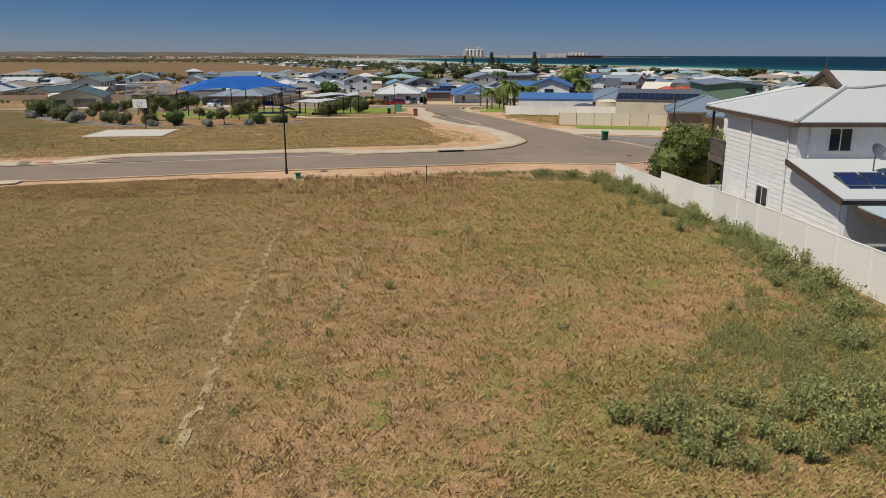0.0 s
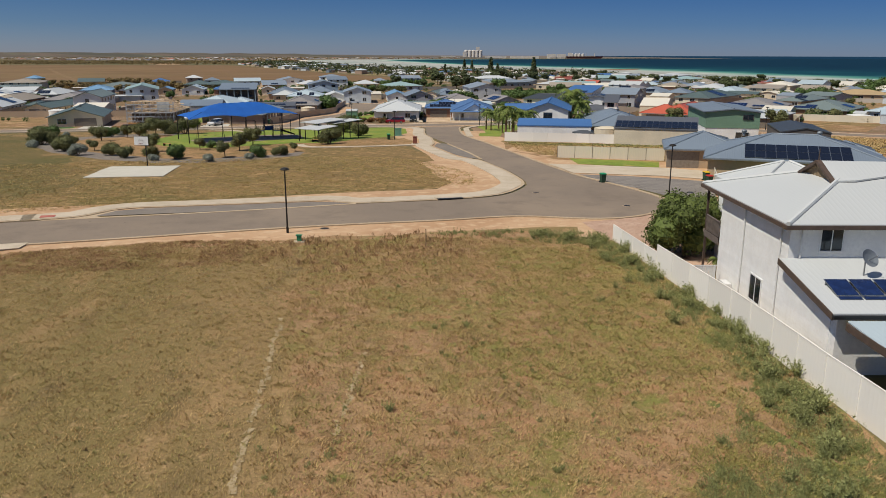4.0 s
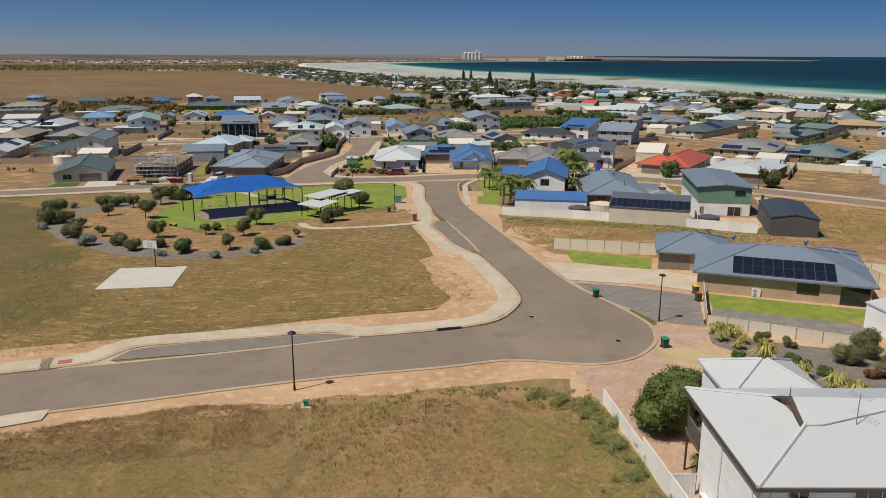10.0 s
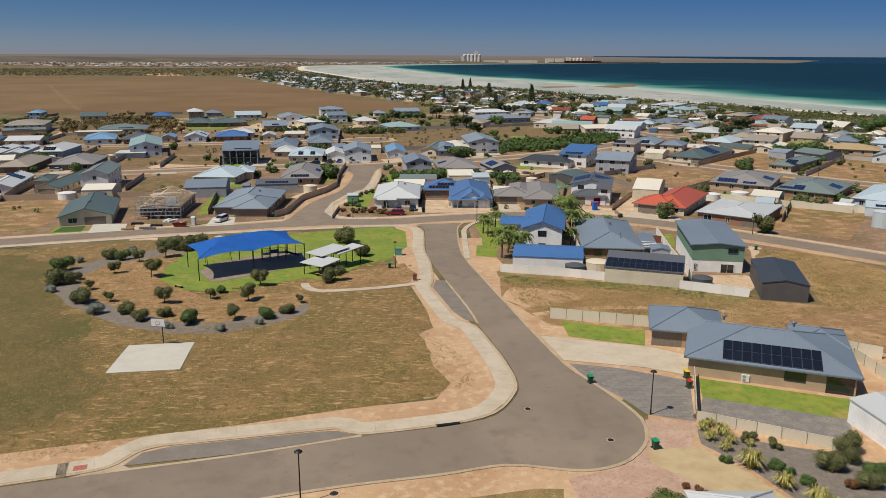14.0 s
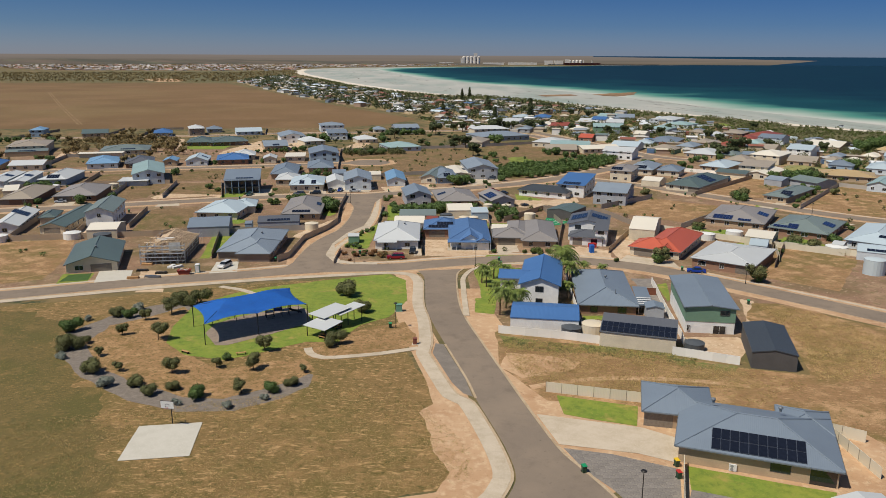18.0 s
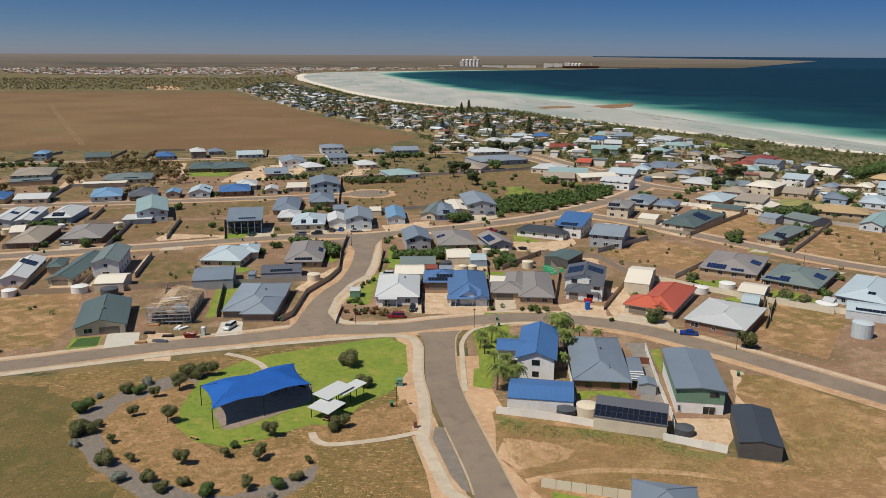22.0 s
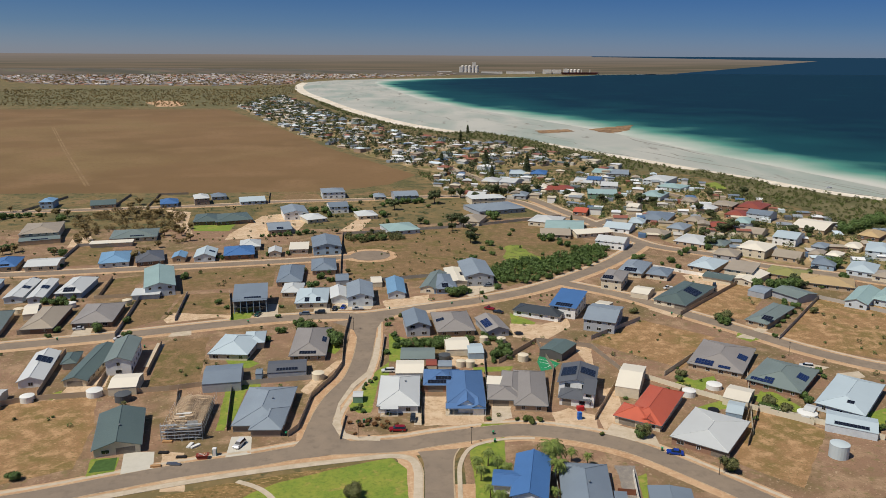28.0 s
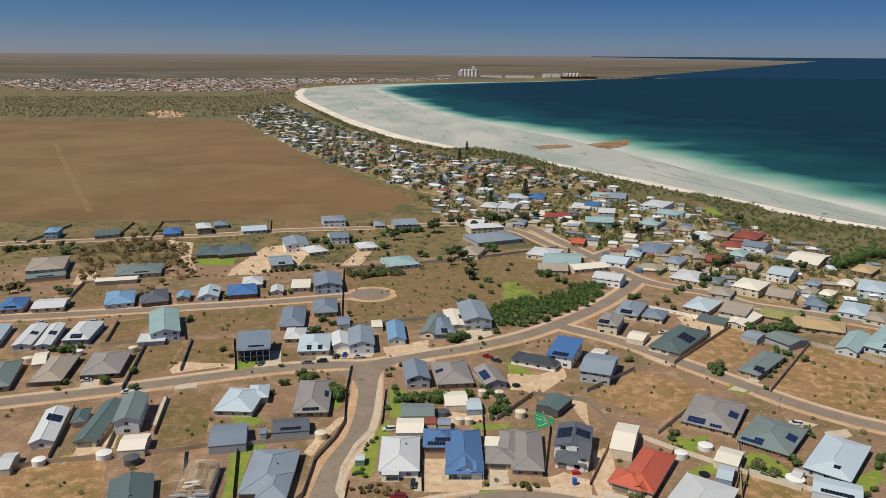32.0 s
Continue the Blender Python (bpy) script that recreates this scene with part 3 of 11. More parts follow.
# ---- fences ----
def fence(pts, h=1.8, colour="cream", unit=2.4, label="", posts_out=True, low=0.0):
    """Steel sheet fence along a line: one panel and one post for each bay."""
    mats = dict(cream=("fence_cream", "cfc6b0"), brown=("fence_brown", "9d8a74"), grey=("fence_grey", "a69f95"), sand=("fence_sand", "b39f85"), white=("fence_white", "e4e0d6"), dark=("fence_dark", "8a7e70"), rust=("fence_rust", "7a4a35"))
    mat = ribbed(mats[colour][0], mats[colour][1], 0.24, 0.03, 0.6, None, 0.1 if colour == "white" else 0.3)
    cx, cy = pts[0]
    if cy > 190:
        unit, posts_out = 3.6, False
    r = root("fence", cx, cy, 0, label or f"{colour} ribbed steel sheet boundary fence", "fence", "boundary fences")
    for (ax, ay), (bx, by) in zip(pts, pts[1:]):
        L = math.hypot(bx - ax, by - ay)
        n = max(1, round(L / unit))
        rot = math.degrees(math.atan2(by - ay, bx - ax))
        u = L / n
        for i in range(n):
            px, py = ax + (bx - ax) * i / n, ay + (by - ay) * i / n
            qx, qy = ax + (bx - ax) * (i + 1) / n, ay + (by - ay) * (i + 1) / n
            za, zb = gz(py), gz(qy)
            m = r.matrix_basis.inverted() @ pose(px, py, za, 0, -math.degrees(math.atan2(zb - za, u)), rot)
            key = ("fp", round(u, 2), h, colour)
            u2 = round(u, 2)
            put("panel", shared(key, lambda: Shape().box(0.02, -0.02, -0.15, u2 + 0.005, 0.02, h - 0.03).box(0.0, -0.03, h - 0.03, u2, 0.03, h + 0.02).mesh("panel", mat)), r, m)
            if unit < 4 and posts_out:
                put("post", shared(("fpost", h, colour), lambda: Shape().box(-0.035, -0.05, -0.3, 0.035, 0.05, h + 0.03).mesh("post", FENCE_POST if colour == "cream" else mat)), r, m)
    return r


# ---- plants ----
FAR_LEAF = [1.0]


def leaves(n, blobs, size, seed, flat=0.6, mat=None, name="crown"):
    """A crown of many small leaf clumps, gathered in blobs (x, y, z, radius)."""
    rng = np.random.RandomState(seed)
    n, size = int(n * FAR_LEAF[0]), size / FAR_LEAF[0] ** 0.45
    s = Shape()
    for bx, by, bz, br in blobs:
        k = len(s.v)
        for j in range(1, 5):
            for i in range(8):
                a, b = 2 * math.pi * (i + 0.5 * (j % 2)) / 8, math.pi * j / 5
                v = Vector((math.cos(a) * math.sin(b), math.sin(a) * math.sin(b), math.cos(b)))
                q = br * 0.74 * (1 + 0.3 * noise.noise(v * 2.3 + Vector((seed, bx, by))))
                s.v.append((bx + v.x * q, by + v.y * q, bz + v.z * q * flat))
        for j in range(3):
            for i in range(8):
                a, b = k + j * 8 + i, k + j * 8 + (i + 1) % 8
                s.f.append((a, a + 8, b + 8, b))
        s.f += [tuple(k + i for i in range(8)), tuple(k + 31 - i for i in range(8))]
    for i in range(n):
        bx, by, bz, br = blobs[rng.randint(len(blobs))]
        v = rng.normal(size=3)
        v /= np.linalg.norm(v)
        r = br * rng.uniform(0.55, 1.0) ** 0.6 * rng.uniform(0.9, 1.08) * (1 + 0.25 * noise.noise(Vector(v * 2.3 + seed)))
        c = np.array((bx, by, bz)) + v * r * np.array((1, 1, flat))
        a = rng.normal(size=3)
        a -= v * a.dot(v) * 0.6
        a /= np.linalg.norm(a)
        b = np.cross(a, v + 0.7 * rng.normal(size=3))
        b /= np.linalg.norm(b) + 1e-6
        q = size * rng.uniform(0.6, 1.3)
        s.poly([c - a * q, c - b * q * 0.5, c + a * q, c + b * q * 0.5])
    return s.mesh(name, mat)


def tree_parts(kind, seed):
    rng = random.Random(seed)
    t = Shape()
    if kind == "tree":
        blobs = [(rng.uniform(-1.1, 1.1), rng.uniform(-1.1, 1.1), rng.uniform(1.7, 3.3), rng.uniform(0.8, 1.2)) for _ in range(9)]
        t.bar((0, 0, -0.2), (0.1, 0, 1.3), 0.13, 7, 0.1)
        for bx, by, bz, br in blobs:
            t.bar((0.1, 0, 1.2), (bx * 0.85, by * 0.85, bz), 0.07, 5, 0.02)
        return t.mesh("trunk", BARK), leaves(8500, blobs, 0.085, seed, 0.85, LEAF["euc"])
    if kind in ("big", "gum"):
        blobs = [(rng.uniform(-2.2, 2.2), rng.uniform(-2.2, 2.2), rng.uniform(3, 5.4), rng.uniform(1.0, 1.7)) for _ in range(11)]
        t.bar((0, 0, -0.2), (0.2, 0, 2.0), 0.25, 8, 0.18)
        for bx, by, bz, br in blobs:
            t.bar((0.2, 0, 1.9), (bx * 0.85, by * 0.85, bz), 0.12, 5, 0.03)
        return t.mesh("trunk", BARK), leaves(6500, blobs, 0.17, seed, 0.75, LEAF["grove" if kind == "big" else "dark"])
    if kind in ("bush", "lime", "silver", "rust", "round"):
        blobs = [(rng.uniform(-0.6, 0.6), rng.uniform(-0.6, 0.6), rng.uniform(0.35, 0.9), rng.uniform(0.4, 0.65)) for _ in range(6)]
        for bx, by, bz, br in blobs:
            t.bar((0, 0, -0.1), (bx * 0.8, by * 0.8, bz), 0.04, 4, 0.015)
        return t.mesh("trunk", BARK), leaves(7000, blobs, 0.046, seed, 0.9, LEAF[dict(bush="bush", lime="lime", silver="silver", rust="rust", round="euc")[kind]])
    if kind == "garden":
        blobs = [(rng.uniform(-1.2, 1.2), rng.uniform(-1.2, 1.2), rng.uniform(1.0, 3.0), rng.uniform(0.8, 1.15)) for _ in range(13)]
        t.bar((0, 0, -0.2), (0.1, 0, 1.0), 0.14, 7, 0.1)
        for bx, by, bz, br in blobs:
            t.bar((0.1, 0, 0.8), (bx * 0.8, by * 0.8, bz), 0.05, 5, 0.02)
        return t.mesh("trunk", BARK), leaves(11000, blobs, 0.085, seed, 0.95, LEAF["lime"])
    if kind == "pine":
        t.bar((0, 0, -0.3), (0, 0, 17.5), 0.35, 7, 0.05)
        s = Shape()
        g = np.random.RandomState(seed)
        for k in range(16):
            h = 3 + k * 0.95
            R = 3.6 * (1 - k / 17) + 0.3
            for j in range(7):
                a = j * 0.9 + k * 0.55
                t.bar((0, 0, h), (math.cos(a) * R, math.sin(a) * R, h + 0.3), 0.06, 4, 0.02)
                for q in range(14):
                    u = g.uniform(0.25, 1.05)
                    c = np.array((math.cos(a) * R * u, math.sin(a) * R * u, h + 0.3 * u)) + g.normal(size=3) * 0.25
                    e, f = g.normal(size=3) * 0.35, g.normal(size=3) * 0.25
                    s.poly([c - e, c - f, c + e, c + f])
        return t.mesh("trunk", BARK), s.mesh("crown", LEAF["dark"])
    if kind == "palm":
        t.bar((0, 0, -0.2), (0.15, 0.1, 5.0), 0.2, 8, 0.13)
        s = Shape()
        g = np.random.RandomState(seed)
        for k in range(38):
            a, up = k * 2.4, g.uniform(-0.7, 1.1)
            prev = np.array((0.15, 0.1, 5.0))
            for q in range(1, 9):
                u = q / 8
                r = 2.3 * u
                c = np.array((0.15 + math.cos(a) * r, 0.1 + math.sin(a) * r, 5.0 + up * 1.7 * u - 1.9 * u * u))
                side = np.array((-math.sin(a), math.cos(a), 0))
                for sg in (-1, 1):
                    tip = c + side * sg * 0.7 * math.sin(math.pi * min(1, u + 0.12)) + np.array((0, 0, -0.28))
                    s.poly([prev, c, tip])
                prev = c
        return t.mesh("trunk", BARK), s.mesh("crown", LEAF["palm"])
    # strap-leaved clump
    s = Shape()
    g = np.random.RandomState(seed)
    for k in range(130):
        a, r, h = g.uniform(0, 6.3), g.uniform(0.35, 0.85), g.uniform(0.45, 0.85)
        c, sd = np.array((math.cos(a), math.sin(a), 0)), np.array((-math.sin(a), math.cos(a), 0)) * 0.025
        p0, p1, p2 = c * 0.08, c * r * 0.55 + (0, 0, h), c * r + (0, 0, h * 0.65)
        s.poly([p0 - sd, p0 + sd, p1 + sd, p1 - sd]).poly([p1 - sd, p1 + sd, p2])
    t.bar((0, 0, -0.1), (0, 0, 0.2), 0.12, 6, 0.06)
    return t.mesh("trunk", BARK), s.mesh("crown", LEAF["tuft"])


PLANT_LABEL = dict(tree="small olive-green gum tree with open crown", big="broad spreading brown-olive gum tree", gum="broad spreading dark-leaved gum tree", bush="rounded dense green shrub", lime="lime-green leafy garden shrub",
                   silver="low silver-grey saltbush shrub", rust="rust-brown low garden shrub", round="olive-green rounded dense shrub", pine="tall dark-green conical Norfolk pine", palm="feather palm with arching fronds", garden="dense lime-green weeping garden tree", tuft="strap-leaved ornamental grass clump")
TREES = {}


def plant(kind, x, y, size=1.0, tall=None, group="", z=None):
    k = (int(abs(x) * 13 + abs(y) * 7)) % 3
    far = y > 170
    FAR_LEAF[0] = 0.22 if far else 1.0
    if (kind, k, far) not in TREES:
        TREES[kind, k, far] = tree_parts(kind, 11 * k + len(kind))
    nm = "tree" if kind in ("tree", "big", "gum", "garden") else {"pine": "pine_tree", "palm": "palm_tree", "tuft": "grass_clump"}.get(kind, "shrub")
    r = root(nm, x, y, (x * 57 + y * 31) % 360, PLANT_LABEL[kind], {"pine_tree": "tree", "palm_tree": "tree", "grass_clump": "plant"}.get(nm, nm), group or nm.replace("_", " ") + "s", z=z)
    r.scale = (size, size, tall or size)
    put("trunk", TREES[kind, k, far][0], r)
    put("crown", TREES[kind, k, far][1], r)
    return r


# ---- street things ----
def street_lamp(x, y, rot=0, h=5.0):
    r = root("street_lamp", x, y, rot, "dark steel post-top street lamp on the verge", "street lamp", "street lamps")
    put("pole", shared(("lp", h), lambda: Shape().bar((0, 0, -0.2), (0, 0, h), 0.075, 10, 0.05).bar((0, 0, -0.1), (0, 0, 0.5), 0.1, 10).mesh("pole", STEEL)), r)
    head = put("lamp_head", shared(("lh", h), lambda: Shape().turned([(0.05, h), (0.12, h + 0.04), (0.36, h + 0.1), (0.38, h + 0.14), (0.22, h + 0.26), (0.06, h + 0.3)], 16).mesh("lamp_head", STEEL)), r)
    put("diffuser", shared(("ld", h), lambda: Shape().turned([(0.16, h + 0.055), (0.25, h + 0.075), (0.25, h + 0.08)], 14).mesh("diffuser", FRAMEW)), head)
    return r


BIN = dict(green=("bin_lid_green", "1d8a5a"), red=("bin_lid_red", "b0302a"), yellow=("bin_lid_yellow", "d8b32a"))


def wheelie_bin(x, y, rot=0, lid="green"):
    r = root("wheelie_bin", x, y, rot, f"dark green wheelie bin with a {lid} lid", "bin", "wheelie bins")
    body_mat = material("bin_body", ["22412f", ("2c4c38", 4, 0.4, 0.7)], 0.5)

    def shell():
        s = Shape()
        s.hexa([(-0.22, -0.25, 0.05), (0.22, -0.25, 0.05), (0.22, 0.25, 0.05), (-0.22, 0.25, 0.05), (-0.28, -0.34, 0.98), (0.28, -0.34, 0.98), (0.28, 0.36, 0.98), (-0.28, 0.36, 0.98)])
        s.box(-0.3, -0.36, 0.95, 0.3, 0.38, 0.99)
        return s.mesh("body", body_mat)

    put("body", shared(("bin",), shell), r)
    put("lid", shared(("lid", lid), lambda: Shape().hexa([(-0.3, -0.38, 0.992), (0.3, -0.38, 0.992), (0.3, 0.38, 0.992), (-0.3, 0.38, 0.992), (-0.26, -0.33, 1.06), (0.26, -0.33, 1.06), (0.27, 0.36, 1.09), (-0.27, 0.36, 1.09)]).mesh("lid", material(BIN[lid][0], [BIN[lid][1]], 0.45))), r)
    for sx in (-0.27, 0.27):
        put("wheel", shared(("binw",), lambda: Shape().bar((-0.03, 0, 0), (0.03, 0, 0), 0.1, 12).mesh("wheel", BLACK)), r, pose(sx, 0.3, 0.1))
    put("handle", shared(("binh",), lambda: Shape().bar((-0.24, 0.42, 0.95), (0.24, 0.42, 0.95), 0.018, 6).bar((-0.22, 0.34, 0.95), (-0.22, 0.42, 0.95), 0.018, 5).bar((0.22, 0.34, 0.95), (0.22, 0.42, 0.95), 0.018, 5).mesh("handle", BLACK)), r)
    return r


def car(x, y, rot, colour="red", hexcol="8c1722", long=4.7, kind="wagon", z=None):
    r = root("car", x, y, rot, f"parked {colour} {dict(wagon='station wagon', sedan='sedan car', ute='utility truck')[kind]} beside the street", "car", "parked vehicles", z=z)
    paint = material("paint_" + colour, [hexcol], 0.25, 0.2, spec=0.6)
    L, W = long, 1.82
    H = 1.0
    prof = {"wagon": [(-0.5, 0.35), (-0.5, 0.8), (-0.46, 0.95), (-0.26, 1.02), (0.49, 1.0), (0.5, 0.6), (0.5, 0.35)],
            "sedan": [(-0.5, 0.32), (-0.5, 0.72), (-0.46, 0.82), (-0.22, 0.9), (0.3, 0.92), (0.48, 0.88), (0.5, 0.6), (0.5, 0.32)],
            "ute": [(-0.5, 0.4), (-0.5, 0.9), (-0.3, 1.0), (0.05, 1.05), (0.5, 1.05), (0.5, 0.45)]}[kind]

    def hull():
        s = Shape()
        n = len(prof)
        for sy, inset in ((-1, 0), (1, 0)):
            s.v += [(px * L, sy * (W / 2 - (0.05 if pz > 0.85 else 0)), pz) for px, pz in prof]
        s.f += [tuple(range(n)), tuple(range(2 * n - 1, n - 1, -1))]
        s.f += [(i, n + i, n + (i + 1) % n, (i + 1) % n) for i in range(n)]
        return s.mesh("body", paint)

    c0, c1, c2, c3, top = {"wagon": (-0.27, -0.12, 0.42, 0.48, 1.66), "sedan": (-0.24, -0.08, 0.2, 0.36, 1.44), "ute": (-0.3, -0.18, 0.02, 0.05, 1.72)}[kind]

    def cabin(y0, y1, zb, zt, mat, grow):
        s = Shape()
        s.hexa([(c0 * L, -y0, zb), (c3 * L, -y0, zb), (c3 * L, y0, zb), (c0 * L, y0, zb), (c1 * L, -y1, zt), (c2 * L, -y1, zt), (c2 * L, y1, zt), (c1 * L, y1, zt)])
        return s.mesh("cabin", mat)

    zb = prof[3][1] - 0.06
    put("body", hull(), r)
    put("cabin_glass", cabin(W / 2 - 0.07, W / 2 - 0.25, zb, top - 0.06, GLASS, 0), r)
    s = Shape()
    s.box(c1 * L - 0.05, -W / 2 + 0.23, top - 0.06, c2 * L + 0.05, W / 2 - 0.23, top)
    s.ob("roof", paint, r)
    for px in (-0.31, 0.3):
        for sy in (-1, 1):
            wh = put("wheel", shared(("tyre",), lambda: Shape().bar((0, -0.11, 0), (0, 0.11, 0), 0.34, 16).mesh("tyre", BLACK)), r, pose(px * L, sy * (W / 2 - 0.1), 0.34))
            put("rim", shared(("rim",), lambda: Shape().bar((0, -0.12, 0), (0, 0.12, 0), 0.2, 10).mesh("rim", ALU)), wh)
    for sy in (-1, 1):
        put("headlight", shared(("hl",), lambda: Shape().box(-0.03, -0.18, -0.07, 0.05, 0.18, 0.07).mesh("headlight", FRAMEW)), r, pose(-L / 2, sy * 0.6, 0.72))
        put("tail_light", shared(("tl",), lambda: Shape().box(-0.05, -0.13, -0.1, 0.02, 0.13, 0.1).mesh("tail_light", material("tail_red", ["7a1014"], 0.3))), r, pose(L / 2, sy * 0.65, 0.78))
    return r


def water_tank(x, y, rad=1.6, h=2.2, colour="cream"):
    mat = ribbed("tank_" + colour, dict(cream="cfc3aa", white="d8d8d2", dark="4b4f52", pale="b5c0c2")[colour], 0.3, 0.03, 0.6)
    r = root("water_tank", x, y, 0, f"{colour} cylindrical rainwater tank", "water tank", "rainwater tanks")
    Shape().turned([(rad, -0.2), (rad, h)], 20).ob("drum", mat, r)
    Shape().turned([(rad + 0.04, h), (rad * 0.5, h + 0.28), (0.3, h + 0.36)], 20).ob("lid", mat, r)
    return r


def ac_unit(x, y, rot, z=None):
    r = root("air_conditioner", x, y, rot, "white outdoor air-conditioning unit beside the wall", "air conditioner", "air conditioners", z=z)
    Shape().box(-0.47, -0.19, 0.08, 0.47, 0.19, 1.0).ob("case", FRAMEW, r)
    for zz in (0.32, 0.76):
        put("grille", shared(("acg",), lambda: Shape().bar((0, -0.21, 0), (0, -0.185, 0), 0.2, 16).mesh("grille", material("grille_grey", ["8f9090"], 0.6))), r, pose(-0.12, 0, zz))
    for sx in (-0.35, 0.35):
        Shape().box(sx - 0.05, -0.2, -0.1, sx + 0.05, 0.2, 0.08).ob("foot", BLACK, r)
    return r


# ---- park and near things ----
def weatherboards(r, x0, y0, x1, y1, z0, tops, mat, step=0.24):
    """Lapped boards on a straight wall from (x0, y0) to (x1, y1), in world places; tops gives the wall's height at each end."""
    L = math.hypot(x1 - x0, y1 - y0)
    rot = math.degrees(math.atan2(y1 - y0, x1 - x0))
    m = r.matrix_basis.inverted() @ pose(x0, y0, z0, 0, 0, rot)
    n = int(max(tops) / step)
    for i in range(n):
        h = i * step
        a, b = 0.0, L
        if h + step > min(tops):
            u = (h + step - tops[0]) / (tops[1] - tops[0]) * L if tops[1] != tops[0] else L
            if tops[1] > tops[0]:
                a = min(max(u, 0), L)
            else:
                b = min(max(u, 0), L)
        if b - a < 0.2:
            continue
        Shape().hexa([(a, -0.042, h), (b, -0.042, h), (b, 0, h), (a, 0, h), (a, -0.028, h + step + 0.01), (b, -0.028, h + step + 0.01), (b, 0, h + step + 0.01), (a, 0, h + step + 0.01)]).ob("board", mat, r, m)


def white_house():
    """The large white two-storey house beyond the side fence."""
    wx, g = 16.5, -0.8
    r = root("house", wx, 40, 0, "large white two-storey weatherboard house with white hipped roof", "house", "houses of the estate", z=g)
    inv = r.matrix_basis.inverted()
    wm = wall_mat("white")
    roofm = roof_mat("white")
    # upper block, hipped roof over wall and balcony
    cx, cy, A, B, e = 25.3, 41.0, 9.2, 5.95, 5.85
    s, caps, rise = roof_shape(A, B, e, 18, "hip", 0.2)
    rf = s.ob("roof", roofm, r, inv @ pose(cx, cy, g), "white ribbed sheet-metal hipped roof")
    for p, q in caps:
        Shape().bar(Vector(p) + Vector((0, 0, 0.02)), Vector(q) + Vector((0, 0, 0.02)), 0.12, 6).ob("ridge_cap", roofm, rf)
    brown = material("brown_fascia", ["4d4037", ("5a4a3f", 3, 0.4, 0.7)], 0.6)
    for a in ((-A - 0.1, -B - 0.1, A, -B), (-A - 0.1, -B, -A, B), (-A - 0.1, B, A, B + 0.1)):
        Shape().box(a[0], a[1], e - 0.24, a[2], a[3], e - 0.05).ob("gutter", brown, rf)
    # gablet at the west hip
    t = math.tan(radians(18))
    gx, gh = -A + 4.1, 4.1 * t
    g2 = Shape()
    top = e + rise
    g2.poly([(gx, -1.85, e + gh), (gx, 1.85, e + gh), (gx, 0, top + 0.05)])
    g2.ob("gablet", material("gablet_timber", ["8f7c5f", ("6d5d48", 3, 0.4, 0.7)], 0.8), rf)
    for sg in (-1, 1):
        q = Shape()
        q.hexa([(gx - 0.25, sg * 1.95, e + gh - 0.15), (gx + 0.02, sg * 1.95, e + gh - 0.15), (gx + 0.02, 0, top + 0.12), (gx - 0.25, 0, top + 0.12), (gx - 0.25, sg * 1.95, e + gh), (gx + 0.02, sg * 1.95, e + gh), (gx + 0.02, 0, top + 0.3), (gx - 0.25, 0, top + 0.3)])
        q.ob("bargeboard", brown, rf)
        Shape().hexa([(gx, 0, top + 0.16), (gx, sg * 1.92, e + gh - 0.02), (gx + 1.0, sg * 1.92, e + gh + 0.02), (A - 6, 0, top + 0.02), (gx, 0, top + 0.26), (gx, sg * 1.92, e + gh + 0.08), (gx + 1.0, sg * 1.92, e + gh + 0.1), (A - 6, 0, top + 0.12)]).ob("gablet_roof", roofm, rf)
    Shape().bar((gx - 0.1, 0, top), (gx - 0.1, 0, top + 0.9), 0.05, 6, 0.02).ob("finial", brown, rf)
    # rear pavilion roof
    s2, caps2, _ = roof_shape(3.4, 3.2, 5.4, 24, "hip", 0.2)
    rf2 = s2.ob("rear_roof", roofm, r, inv @ pose(22.3, 49.6, g))
    Shape().box(-3.1, -3.2, -0.7, 3.1, 2.9, 5.25).ob("rear_wall", wm, r, inv @ pose(22.3, 49.6, g))
    for p, q in caps2[1:]:
        Shape().bar(Vector(p) + Vector((0, 0, 0.02)), Vector(q) + Vector((0, 0, 0.02)), 0.1, 6).ob("ridge_cap", roofm, rf2)
    # walls
    y0, y1 = 35.5, 44.4
    Shape().box(0, 0, -0.7, 15.5, y1 - y0, e - 0.06).ob("wall", wm, r, inv @ pose(wx, y0, g))
    boards = material("weatherboard_white", ["e4e4e0", ("dadad6", 1.2, 0.4, 0.7), ("dcd9d2", 9, 0.5, 0.75)], 0.6, vary=0.03)
    weatherboards(r, wx, y1, wx, y0, g, (e - 0.1, e - 0.1), boards)
    # lean-to on the south
    ys = 30.5
    hi, lo = 3.95, 3.1
    L = y0 - ys
    k = Shape()
    k.hexa([(0, 0, -0.7), (15.5, 0, -0.7), (15.5, L, -0.7), (0, L, -0.7), (0, 0, lo), (15.5, 0, lo), (15.5, L, hi), (0, L, hi)])
    k.ob("lean_to_wall", wm, r, inv @ pose(wx, ys, g))
    weatherboards(r, wx, y0, wx, ys + 0.5, g, (hi, lo + 0.1), boards)
    lr = Shape()
    lr.hexa([(-0.45, -0.45, lo - 0.02), (16, -0.45, lo - 0.02), (16, L, hi + 0.02), (-0.45, L, hi + 0.02), (-0.45, -0.45, lo + 0.12), (16, -0.45, lo + 0.12), (16, L, hi + 0.18), (-0.45, L, hi + 0.18)])
    lrf = lr.ob("lean_to_roof", roofm, r, inv @ pose(wx, ys, g), "white sheet-metal lean-to roof")
